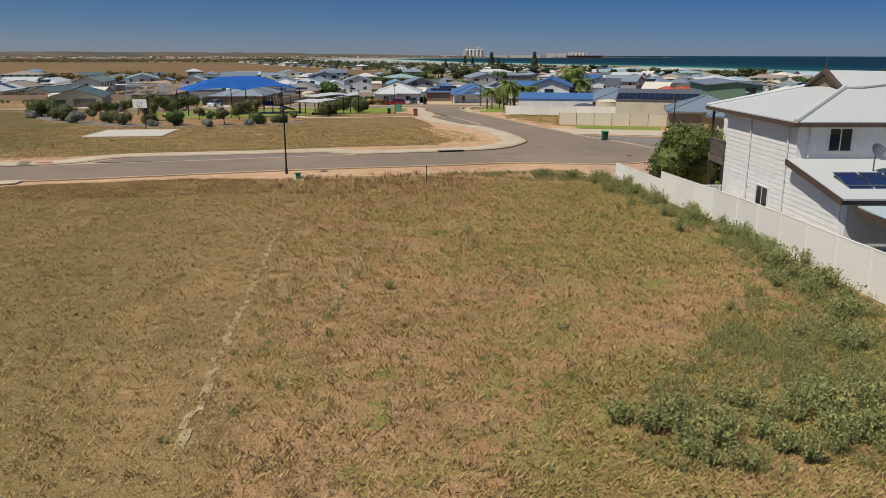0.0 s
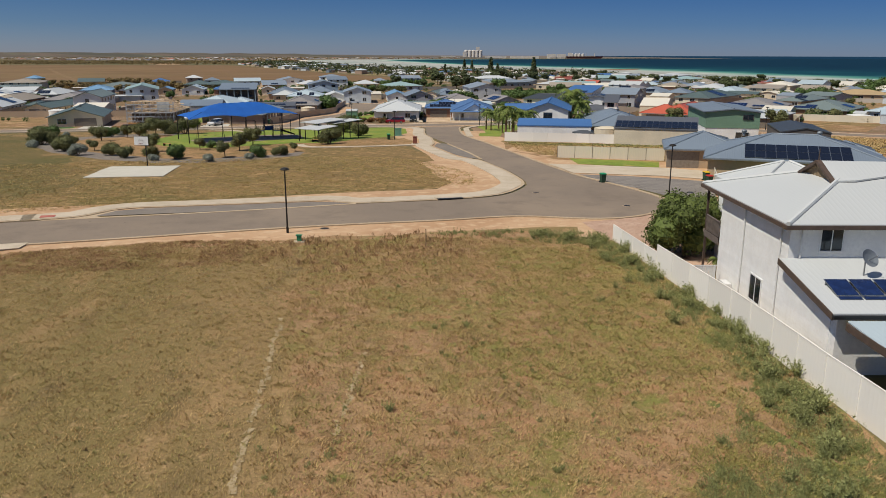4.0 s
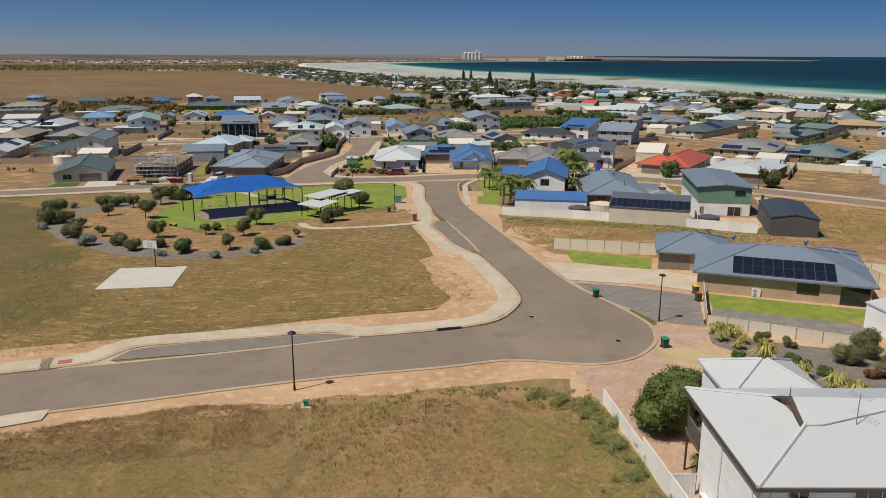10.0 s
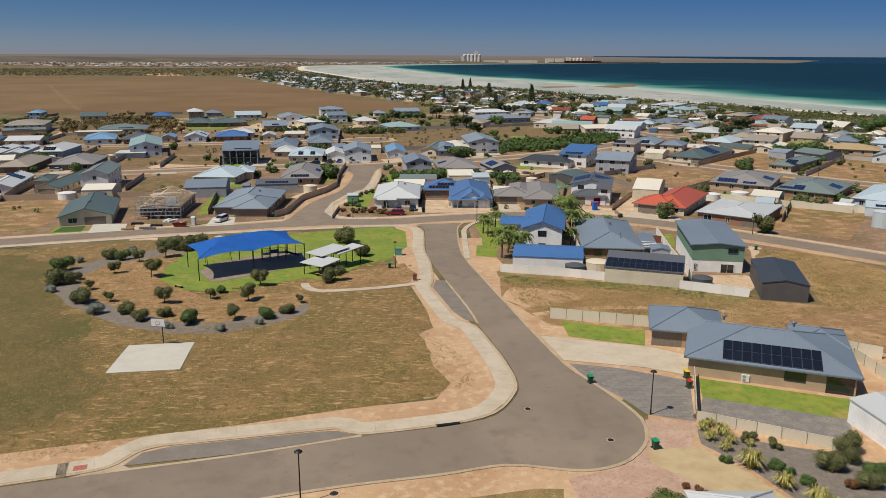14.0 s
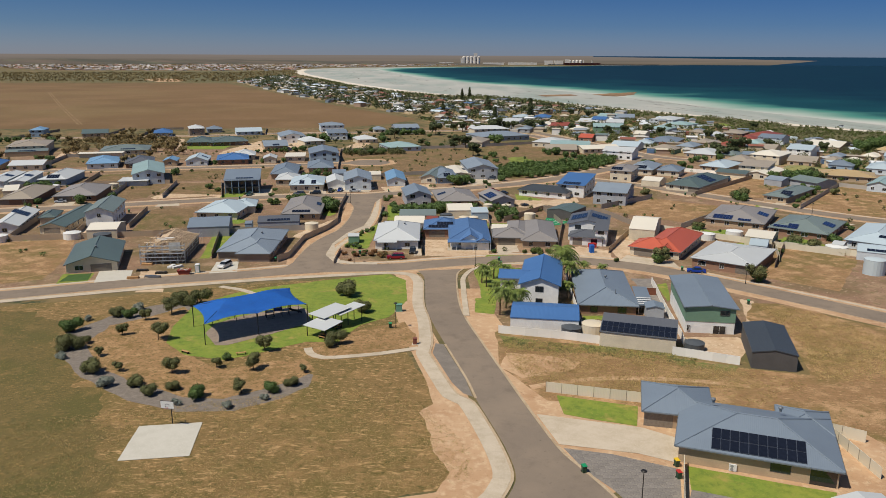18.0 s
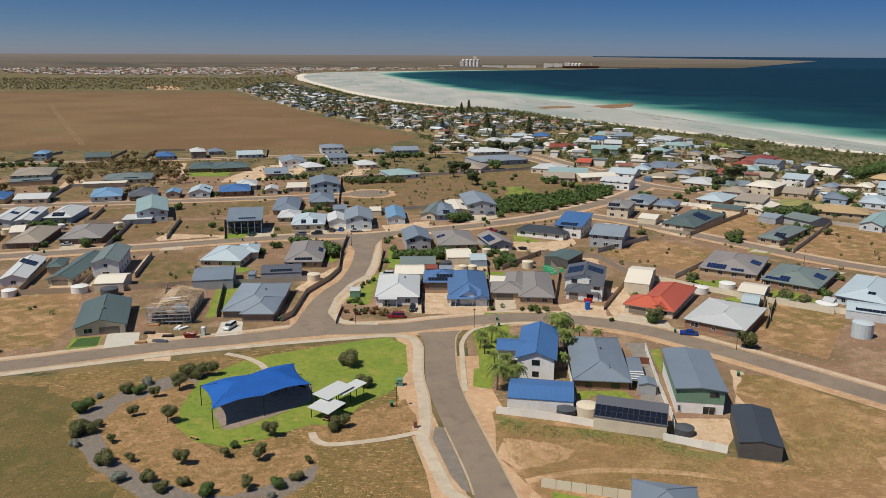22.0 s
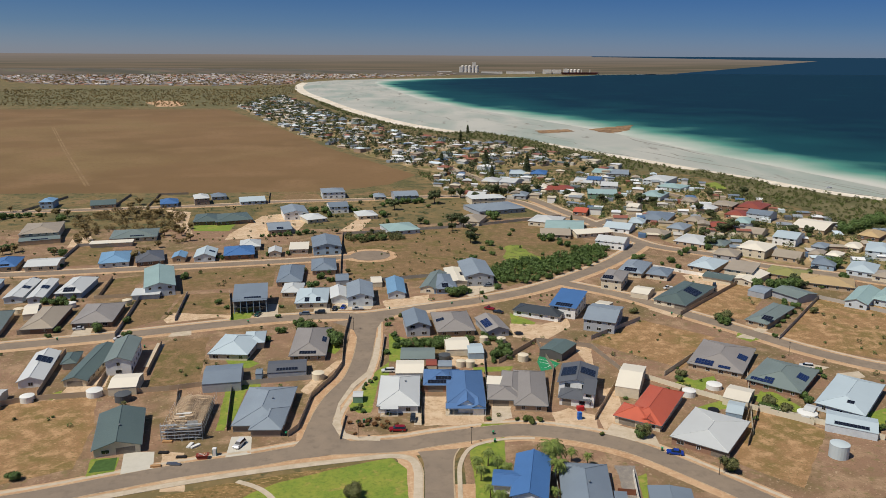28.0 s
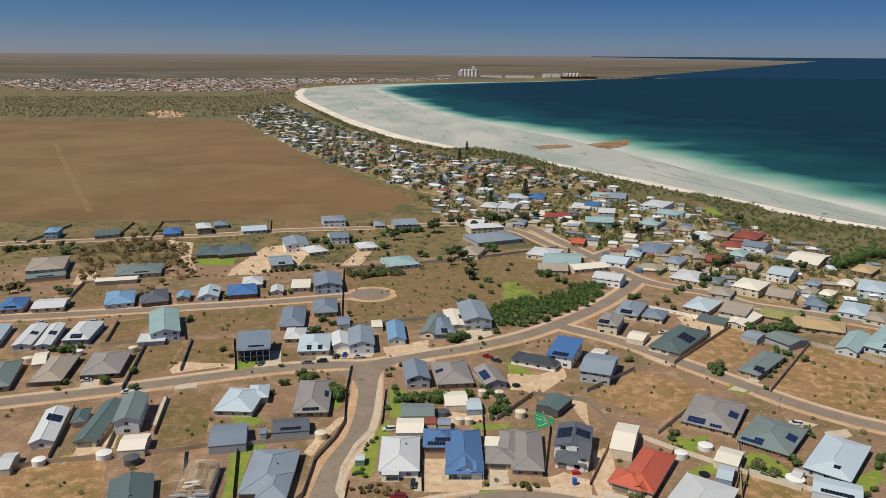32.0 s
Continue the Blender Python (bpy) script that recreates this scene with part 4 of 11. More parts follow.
    Shape().hexa([(-0.5, -0.45, lo - 0.18), (-0.45, -0.45, lo - 0.18), (-0.45, L, hi - 0.12), (-0.5, L, hi - 0.12), (-0.5, -0.45, lo + 0.1), (-0.45, -0.45, lo + 0.1), (-0.45, L, hi + 0.16), (-0.5, L, hi + 0.16)]).ob("bargeboard", brown, lrf)
    Shape().box(-0.5, -0.58, lo - 0.1, 16, -0.46, lo + 0.05).ob("gutter", BLACK, lrf)
    slope = math.degrees(math.atan2(hi - lo, L))
    for i in range(6):
        p = put("solar_panel", shared(("sp",), lambda: Shape().box(-0.5, -0.82, -0.03, 0.5, 0.82, 0).mesh("solar_panel", ALU)), r, inv @ pose(wx, ys, g + lo + 0.16) @ pose(0, 0, 0, slope, 0, 0) @ pose(0.9 + i * 1.08, 1.55, 0.14, 6, 0, 0), "blue photovoltaic panel on a tilted rack")
        put("cell_sheet", shared(("sc", True), lambda: Shape().box(-0.47, -0.79, 0.001, 0.47, 0.79, 0.006).mesh("cell_sheet", PANELB)), p)
    for yy in (0.95, 2.1):
        Shape().box(0.4, yy, lo + 0.1 + yy * 0.22, 7.0, yy + 0.06, lo + 0.24 + yy * 0.22).ob("rail", ALU, r, inv @ pose(wx, ys, g))
    # patio roof and posts
    pr = Shape()
    pr.hexa([(0.1, -4.4, 2.74), (15, -4.4, 2.74), (15, -0.6, 2.9), (0.1, -0.6, 2.9), (0.1, -4.4, 2.8), (15, -4.4, 2.8), (15, -0.6, 2.96), (0.1, -0.6, 2.96)])
    pr.ob("patio_roof", roof_mat("pale"), r, inv @ pose(wx, ys, g))
    Shape().box(0.05, -4.45, 2.55, 0.12, -0.6, 2.86).ob("patio_beam", brown, r, inv @ pose(wx, ys, g))
    posts(r, [(0.5, -13.7), (5.5, -13.7)], 2.76, FRAMEW)
    # balcony at the north-west corner
    b = inv @ pose(wx, y1, g)
    Shape().box(-0.1, 0.02, 2.75, 4.5, 2.7, 2.95).ob("balcony_floor", material("deck_timber", ["7d6f62", ("675a4e", 2, 0.4, 0.7)], 0.8), r, b)
    grey = material("rail_grey", ["6c625a", ("5c534c", 3, 0.4, 0.7)], 0.7)
    for a in range(13):
        Shape().box(-0.08, 0.15 + a * 0.18, 2.97, -0.03, 0.25 + a * 0.18, 3.85).ob("baluster", grey, r, b)
    Shape().box(-0.1, 0.02, 3.86, 0.0, 2.5, 3.93).ob("handrail", grey, r, b)
    Shape().box(-0.12, 0.02, 2.55, -0.02, 2.5, 2.95).ob("edge_beam", grey, r, b)
    for zz in (-0.3, 2.98):
        Shape().box(-0.1, 2.35, zz, 0.02, 2.47, zz + 2.75 if zz > 0 else 2.74).ob("post", brown, r, b)
    # windows
    west = inv @ pose(wx - 0.05, 38.7, g, 0, 0, -90)
    window_at(r, west @ pose(0.0, 0, 0.85), 1.5, 1.45)
    south = inv @ pose(wx, y0, g)
    for u in (1.95, 5.9, 11.5):
        window_at(r, south @ pose(u, 0, 4.42), 1.15 if u < 3 else 2.2, 1.15, False, 2 if u < 3 else 3)
    # downpipes
    for yy in (40.8, 36.3):
        Shape().bar((-0.1, yy - 40, 0.3), (-0.1, yy - 40, e - 0.3), 0.045, 6).ob("downpipe", FRAMEW, r)
    Shape().bar((0.5, y0 - 40 - 0.08, hi + 0.2), (0.5, y0 - 40 - 0.08, e - 0.2), 0.045, 6).ob("downpipe", FRAMEW, r)
    # dish and aerial
    d = root("satellite_dish", 19.1, 33.6, 20, "grey satellite dish on the lean-to roof", "satellite dish", z=g + hi - 0.2)
    Shape().bar((0, 0, 0), (0, 0, 0.75), 0.035, 8).ob("mast", ALU, d)
    q = Shape().turned([(0.02, 0), (0.25, 0.05), (0.42, 0.16), (0.43, 0.17), (0.25, 0.075), (0.03, 0.03)], 18, False)
    q.ob("dish", material("dish_grey", ["6d747a"], 0.5, 0.2), d, pose(0, -0.1, 0.85, 55, 0, 0))
    Shape().bar((0, -0.15, 0.8), (0, -0.62, 1.15), 0.018, 5).ob("arm", ALU, d)
    a = root("aerial", 23.1, 39.2, 30, "metal television aerial on the roof", "aerial", z=g + e + 3.9 * t - 0.1)
    Shape().bar((0, 0, 0), (0, 0, 2.0), 0.025, 6).ob("mast", ALU, a)
    for i in range(7):
        Shape().bar((-0.35, -0.6 + i * 0.2, 1.9), (0.35, -0.6 + i * 0.2, 1.9), 0.01, 4).ob("element", ALU, a)
    ac_unit(16.1, 41.9, -90, g)
    gate = root("gate", 14.5, 43.6, 0, "white ribbed steel side gate", "gate", z=g - 0.1)
    for i in range(8):
        Shape().box(0.02 + i * 0.2, -0.015, 0.1, 0.2 + i * 0.2, 0.015, 1.55).ob("slat", FRAMEW, gate)
    Shape().box(0, -0.03, 1.56, 1.65, 0.03, 1.62).ob("rail", FRAMEW, gate)


def shade_sail():
    r = root("shade_sail", -38.5, 141, 0, "large bright blue fabric shade canopy on dark posts over the playground", "shade canopy")
    inv = r.matrix_basis.inverted()
    # corners of the frame, its ridge runs along the long axis
    sw, nw, se = Vector((-43.4, 131.6, 0)), Vector((-48.9, 142.3, 0)), Vector((-26.4, 142.9, 0))
    ne = nw + (se - sw)
    g = gz(140)
    blue = material("shade_cloth", ["2470cc", ("1f62b8", 0.5, 0.4, 0.7), ("2e7cd4", 3.0, 0.5, 0.8)], 0.8)
    tr = blue.node_tree
    out, bs = tr.nodes["Material Output"], tr.nodes["Principled BSDF"]
    thin, mix = tr.nodes.new("ShaderNodeBsdfTranslucent"), tr.nodes.new("ShaderNodeMixShader")
    thin.inputs[0].default_value = (0.45, 0.55, 0.75, 1)
    mix.inputs[0].default_value = 0.45
    link(tr, bs.outputs[0], mix.inputs[1])
    link(tr, thin.outputs[0], mix.inputs[2])
    link(tr, mix.outputs[0], out.inputs[0])
    s = Shape()
    N, M = 24, 12
    for i in range(N + 1):
        for j in range(M + 1):
            u, v = i / N, j / M
            p = sw * (1 - u) * (1 - v) + se * u * (1 - v) + nw * (1 - u) * v + ne * u * v
            # edges pulled in between the posts
            mid = (sw + ne) / 2
            du, dv = abs(2 * u - 1), abs(2 * v - 1)
            pull = 0.10 * (1 - du**2) * dv**4 + 0.14 * (1 - dv**2) * du**4
            p = p.lerp(mid, pull * 0.6)
            ridge = min(1 - dv, (1 - du) * 1.6)
            h = 4.3 + 0.2 * u + 2.2 * ridge**0.8 - 0.16 * math.sin(math.pi * min(1, ridge * 1.4))
            # cloth lifts in shallow arches between the posts along the long edges
            h += 0.5 * abs(math.sin(2 * math.pi * u)) * dv**5
            s.v.append((p.x, p.y, g + h))
    for i in range(N):
        for j in range(M):
            a = i * (M + 1) + j
            s.f.append((a, a + M + 1, a + M + 2, a + 1))
    k = len(s.v)
    s.v += [(x, y, z - 0.03) for x, y, z in s.v]
    s.f += [tuple(q + k for q in f[::-1]) for f in list(s.f)]
    o = s.ob("canopy", blue, r, inv, "bright blue stretched shade cloth")
    for u, v in ((0, 0), (1, 0), (0, 1), (1, 1), (0.5, 0), (0.5, 1)):
        p = sw * (1 - u) * (1 - v) + se * u * (1 - v) + nw * (1 - u) * v + ne * u * v
        h = 4.35 + 0.2 * u
        Shape().bar((p.x, p.y, gz(p.y) - 0.3), (p.x, p.y, g + h), 0.09, 8).ob("post", STEEL, r, inv)
    pr = [(sw + nw) / 2, (se + ne) / 2]
    a, b = pr[0].lerp(pr[1], 0.3), pr[0].lerp(pr[1], 0.7)
    Shape().bar((a.x, a.y, g + 6.4), (b.x, b.y, g + 6.4), 0.06, 6).ob("ridge_pole", STEEL, r, inv)
    for c, e in ((sw, a), (nw, a), (se, b), (ne, b)):
        Shape().bar((c.x, c.y, g + 4.3), (e.x, e.y, g + 6.3), 0.06, 6).ob("rafter", STEEL, r, inv)


def playground():
    r = root("play_unit", -33.8, 149.6, 20, "playground climbing unit with platforms, slide and dark posts", "play equipment")
    pm = material("play_blue", ["24457e"], 0.5)
    for i in range(4):
        for j in range(2):
            Shape().bar((i * 1.6 - 2.4, j * 1.5 - 0.75, -0.2), (i * 1.6 - 2.4, j * 1.5 - 0.75, 3.2 + 0.4 * (i % 2)), 0.06, 8).ob("post", STEEL, r)
    for i in range(3):
        Shape().box(i * 1.6 - 2.35, -0.72, 1.2 + 0.15 * (i % 2), i * 1.6 - 0.85, 0.72, 1.27 + 0.15 * (i % 2)).ob("platform", GUTTER, r)
        for q in range(4):
            Shape().bar((i * 1.6 - 2.1 + q * 0.36, 0.72, 1.3), (i * 1.6 - 2.1 + q * 0.36, 0.72, 2.1), 0.025, 6).ob("rail_bar", STEEL, r)
        Shape().bar((i * 1.6 - 2.4, 0.72, 2.1), (i * 1.6 - 0.8, 0.72, 2.1), 0.035, 6).ob("hand_rail", STEEL, r)
    Shape().box(-0.75, -0.76, 1.4, 0.75, -0.72, 2.15).ob("side_panel", pm, r)
    for k in range(6):
        Shape().bar((-2.4, -0.75 - 0.2 * k, 2.0 - 0.36 * k), (-0.9, -0.75 - 0.2 * k, 2.0 - 0.36 * k), 0.03, 6).ob("rung", STEEL, r)
    for x in (-4.2, 4.4):
        Shape().bar((x, 0.6, -0.2), (x, 0.6, 3.2), 0.06, 8).ob("climbing_post", STEEL, r)
        Shape().bar((x, 0.6, 3.15), (x * 0.57, 0.6, 3.15), 0.045, 6).ob("overhead_bar", STEEL, r)
    Shape().hexa([(2.4, -0.3, 1.15), (5.0, -0.3, 0.25), (5.0, 0.3, 0.25), (2.4, 0.3, 1.15), (2.4, -0.3, 1.22), (5.0, -0.3, 0.32), (5.0, 0.3, 0.32), (2.4, 0.3, 1.22)]).ob("slide", BLACK, r)
    for sg in (-0.32, 0.32):
        Shape().hexa([(2.4, sg - 0.02, 1.2), (5.0, sg - 0.02, 0.3), (5.0, sg + 0.02, 0.3), (2.4, sg + 0.02, 1.2), (2.4, sg - 0.02, 1.5), (5.0, sg - 0.02, 0.5), (5.0, sg + 0.02, 0.5), (2.4, sg + 0.02, 1.5)]).ob("slide_edge", BLACK, r)
    s = root("swing_set", -43.9, 145.6, 28, "steel swing frame with two hanging seats", "swing")
    for x in (-2.4, 2.4):
        for y in (-1.1, 1.1):
            Shape().bar((x, y, -0.2), (x * 0.95, 0, 2.5), 0.05, 8).ob("leg", STEEL, s)
    Shape().bar((-2.4, 0, 2.5), (2.4, 0, 2.5), 0.05, 8).ob("crossbar", STEEL, s)
    for x in (-1.0, 1.0):
        seat = Shape().box(x - 0.25, -0.1, 0.5, x + 0.25, 0.1, 0.54).ob("seat", BLACK, s)
        for q in (-0.22, 0.22):
            Shape().bar((x + q, 0, 0.54), (x + q, 0, 2.48), 0.012, 4).ob("chain", ALU, seat)
    for x, y, rot in ((-45.7, 127.3, -30), (-35.5, 126.6, 20)):
        b = root("bench", x, y, rot, "timber park bench seat", "bench", "park benches")
        for i in range(3):
            Shape().box(-0.9, -0.22 + i * 0.16, 0.44, 0.9, -0.08 + i * 0.16, 0.48).ob("slat", TIMBER, b)
        for x2 in (-0.7, 0.7):
            Shape().box(x2 - 0.04, -0.2, -0.1, x2 + 0.04, 0.22, 0.44).ob("leg", STEEL, b)


def shelter():
    r = root("picnic_shelter", -20.5, 140, 32, "open picnic shelter with three pale flat roofs on posts", "shelter")
    inv = r.matrix_basis.inverted()
    wm = roof_mat("white")
    for x, y, w, d, rot, h in ((-21.8, 142.4, 4.6, 7.4, -38, 3.3), (-18.6, 144.4, 3.2, 7.0, -38, 3.05), (-22.4, 137.0, 5.6, 5.2, -34, 2.6)):
        m = inv @ pose(x, y, gz(142), 0, 0, rot + 0)
        Shape().hexa([(-w / 2, -d / 2, h - 0.1), (w / 2, -d / 2, h - 0.1), (w / 2, d / 2, h + 0.25), (-w / 2, d / 2, h + 0.25), (-w / 2, -d / 2, h), (w / 2, -d / 2, h), (w / 2, d / 2, h + 0.35), (-w / 2, d / 2, h + 0.35)]).ob("roof", wm, r, m, "pale flat sheet-metal roof")
        for sx in (-1, 1):
            for sy in (-1, 1):
                Shape().box(sx * (w / 2 - 0.5) - 0.06, sy * (d / 2 - 0.6) - 0.06, -0.5, sx * (w / 2 - 0.5) + 0.06, sy * (d / 2 - 0.6) + 0.06, h - 0.06 + (0.16 if sy > 0 else 0)).ob("post", STEEL, r, m)
            Shape().box(-w / 2, sx * (d / 2 - 0.65), h - 0.2, w / 2, sx * (d / 2 - 0.55), h - 0.08).ob("beam", STEEL, r, m)
    for x, y in ((-20.5, 141.5), (-22.0, 135.5)):
        t = root("picnic_table", x, y, -30, "timber picnic table with two benches under the shelter", "picnic table", "picnic tables", z=gz(y) + 0.08)
        Shape().box(-0.9, -0.38, 0.7, 0.9, 0.38, 0.76).ob("tabletop", TIMBER, t)
        for sg in (-1, 1):
            Shape().box(-0.9, sg * 0.7 - 0.14, 0.42, 0.9, sg * 0.7 + 0.14, 0.46).ob("bench", TIMBER, t)
            Shape().box(sg * 0.6 - 0.05, -0.8, 0.0, sg * 0.6 + 0.05, 0.8, 0.42).ob("leg", STEEL, t)
            Shape().box(sg * 0.6 - 0.05, -0.1, 0.42, sg * 0.6 + 0.05, 0.1, 0.7).ob("upright", STEEL, t)


def basketball():
    patch("court", [(-41.9, 88.6), (-33.0, 89.9), (-34.2, 99.6), (-42.8, 98.3)], COURT_PAD, 0.03, "square pale concrete basketball pad on the grass", "court", thick=0.06)
    r = root("basketball_hoop", -38.4, 99.3, -8, "basketball hoop with white backboard on a steel pole", "basketball hoop")
    Shape().bar((0, 0, -0.2), (0, 0, 3.0), 0.07, 10).bar((0, 0, 3.0), (0, -1.0, 3.35), 0.06, 8).ob("pole", STEEL, r)
    bb = Shape().box(-0.95, -1.05, 2.85, 0.95, -1.0, 4.0).ob("backboard", FRAMEW, r)
    for a in ((-0.3, 3.1, 0.3, 3.14), (-0.3, 3.5, 0.3, 3.54), (-0.3, 3.14, -0.26, 3.5), (0.26, 3.14, 0.3, 3.5)):
        Shape().box(a[0], -1.062, a[1], a[2], -1.052, a[3]).ob("target_line", BLACK, bb)
    for a in ((-0.97, 2.83, 0.97, 2.87), (-0.97, 3.98, 0.97, 4.02)):
        Shape().box(a[0], -1.06, a[1], a[2], -0.99, a[3]).ob("edge", STEEL, bb)
    k = Shape()
    for i in range(14):
        a, b = 2 * math.pi * i / 14, 2 * math.pi * (i + 1) / 14
        k.bar((0.23 * math.cos(a), -1.32 + 0.23 * math.sin(a), 3.05), (0.23 * math.cos(b), -1.32 + 0.23 * math.sin(b), 3.05), 0.012, 4)
    k.ob("rim", material("rim_orange", ["a8402a"], 0.5), r)


def construction(x, y, w, d, rot):
    r = root("house", x, y, rot, "half-built brick house with bare roof trusses and scaffolding", "house", "houses of the estate")
    r.scale = (1, 1, 1.12)
    Shape().box(-w / 2, -d / 2, -0.6, w / 2, d / 2, 0.25).ob("slab", CONCRETE, r)
    bm_ = material("new_brick", ["7a6a5c", ("655648", 3, 0.4, 0.7)], 0.9)
    for a in ((-w / 2, -d / 2, w / 2, -d / 2 + 0.25), (-w / 2, d / 2 - 0.25, w / 2, d / 2), (-w / 2, -d / 2 + 0.25, -w / 2 + 0.25, d / 2 - 0.25), (w / 2 - 0.25, -d / 2 + 0.25, w / 2, d / 2 - 0.25), (-0.1, -d / 2 + 0.25, 0.1, d / 2 - 0.25)):
        Shape().box(a[0], a[1], 0.25, a[2], a[3], 2.7).ob("wall", bm_, r)
    n = int(d / 0.6)
    h = 2.7
    pale = material("bleached_timber", ["cdb699", ("b59c7e", 3, 0.4, 0.7)], 0.9, vary=0.2)
    galv = material("galvanised_tube", ["aeb2b4", ("989c9e", 2, 0.4, 0.7)], 0.5, 0.1)
    for i in range(n + 1):
        yy = -d / 2 + d * i / n
        hh = h * min(1, 1.6 * (1 - abs(2 * i / n - 1)) + 0.25)
        k = Shape()
        for p, q in (((-w / 2 - 0.5, 2.75), (0, 2.75 + hh)), ((0, 2.75 + hh), (w / 2 + 0.5, 2.75)), ((-w / 2, 2.8), (w / 2, 2.8)), ((-w / 4, 2.8), (-w / 4, 2.75 + hh / 2)), ((w / 4, 2.8), (w / 4, 2.75 + hh / 2))):
            k.bar((p[0], yy, p[1]), (q[0], yy, q[1]), 0.055, 4)
        k.ob("truss", pale, r)
    for i in range(7):
        xx = -w / 2 - 1 + (w + 2) * i / 6
        Shape().bar((xx, -d / 2 - 1.3, -0.3), (xx, -d / 2 - 1.3, 5.2), 0.05, 6).ob("scaffold_tube", galv, r)
        Shape().bar((xx, -d / 2 - 0.4, -0.3), (xx, -d / 2 - 0.4, 5.2), 0.05, 6).ob("scaffold_tube", galv, r)
    for zz in (1.0, 1.9, 2.8, 3.7, 4.6):
        for yy in (-1.3, -0.4):
            Shape().bar((-w / 2 - 1, -d / 2 + yy, zz), (w / 2 + 1, -d / 2 + yy, zz), 0.045, 6).ob("scaffold_rail", galv, r)
    for i in range(8):
        yy = -d / 2 - 1 + (d + 2) * i / 7
        for sx in (-1, 1):
            Shape().bar((sx * (w / 2 + 0.9), yy, -0.3), (sx * (w / 2 + 0.9), yy, 3.8), 0.035, 6).ob("scaffold_tube", galv, r)
    for sx in (-1, 1):
        for zz in (1.9, 2.8, 3.7):
            Shape().bar((sx * (w / 2 + 0.9), -d / 2 - 1, zz), (sx * (w / 2 + 0.9), d / 2 + 1, zz), 0.03, 6).ob("scaffold_rail", galv, r)
    for k in range(9):
        u = -0.42 + 0.105 * k
        for sx in (-1, 1):
            Shape().bar((sx * w * (0.5 - 0.42 * (k + 0.5) / 9), -d * 0.42, 2.85 + h * 0.84 * (k + 0.5) / 9), (sx * w * (0.5 - 0.42 * (k + 0.5) / 9), d * 0.42, 2.85 + h * 0.84 * (k + 0.5) / 9), 0.04, 4).ob("roof_batten", pale, r)
    mess = random.Random(4)
    for i in range(46):
        a, L = mess.uniform(-0.5, 0.5) + (0 if i % 3 else 1.57), mess.uniform(2.2, 4.5) / 2
        px, py, pz = mess.uniform(-w / 2 + 1, w / 2 - 1), mess.uniform(-d / 2 + 1, d / 2 - 1), mess.uniform(3.2, 4.4)
        Shape().bar((px - L * math.sin(a), py - L * math.cos(a), pz), (px + L * math.sin(a), py + L * math.cos(a), pz + mess.uniform(-0.5, 0.9)), 0.07, 4).ob("loose_timber", pale, r)
    sheet = material("white_sheeting", ["c9c6be", ("b4b1a8", 1.5, 0.4, 0.7)], 0.7, vary=0.1)
    for z, mat in ((0.95, galv), (1.85, TIMBER), (2.75, galv), (3.65, galv), (4.55, galv)):
        for i in range(5):
            if mess.random() < 0.2:
                continue
            x0, x1 = -w / 2 - 1 + i * (w + 2) / 5, -w / 2 - 1.05 + (i + 1) * (w + 2) / 5
            Shape().box(x0, -d / 2 - 1.25, z, x1, -d / 2 - 0.45, z + 0.06).ob("scaffold_board", mat, r)
            Shape().box(x0, -d / 2 - 1.3, z + 0.06, x1, -d / 2 - 1.27, z + 0.24).ob("toe_board", galv, r)
    for i in range(6):
        x0, x1 = -w / 2 - 1 + (w + 2) * i / 6, -w / 2 - 1 + (w + 2) * (i + 1) / 6
        Shape().bar((x0, -d / 2 - 1.32, 0.1 if i % 2 else 3.6), (x1, -d / 2 - 1.32, 3.6 if i % 2 else 0.1), 0.04, 6).ob("scaffold_brace", galv, r)
    # upper storey frame at the street side, partly sheeted
    for i in range(13):
        xx = -w / 2 + 0.2 + (w - 0.4) * i / 12
        for yy in (-d / 2 + 0.3, -d / 2 + 6.0):
            Shape().bar((xx, yy, 2.8), (xx, yy, 5.3), 0.06, 4).ob("wall_stud", pale, r)
    for yy in (-d / 2 + 0.3, -d / 2 + 6.0):
        Shape().bar((-w / 2, yy, 5.3), (w / 2, yy, 5.3), 0.07, 4).ob("top_plate", pale, r)
    for k in range(7):
        x0 = mess.uniform(-w / 2 + 0.5, w / 2 - 3.0)
        y0 = -d / 2 + mess.uniform(0.3, 4.5)
        Shape().box(x0, y0, 5.36 + 0.02 * k, x0 + mess.uniform(1.4, 2.6), y0 + 0.8, 5.40 + 0.02 * k).ob("roof_sheet", sheet if k % 3 else pale, r)
    Shape().box(w / 2 - 3.2, -d / 2 + 0.18, 3.0, w / 2 - 0.3, -d / 2 + 0.22, 5.2).ob("wall_sheet", sheet, r)
    return r


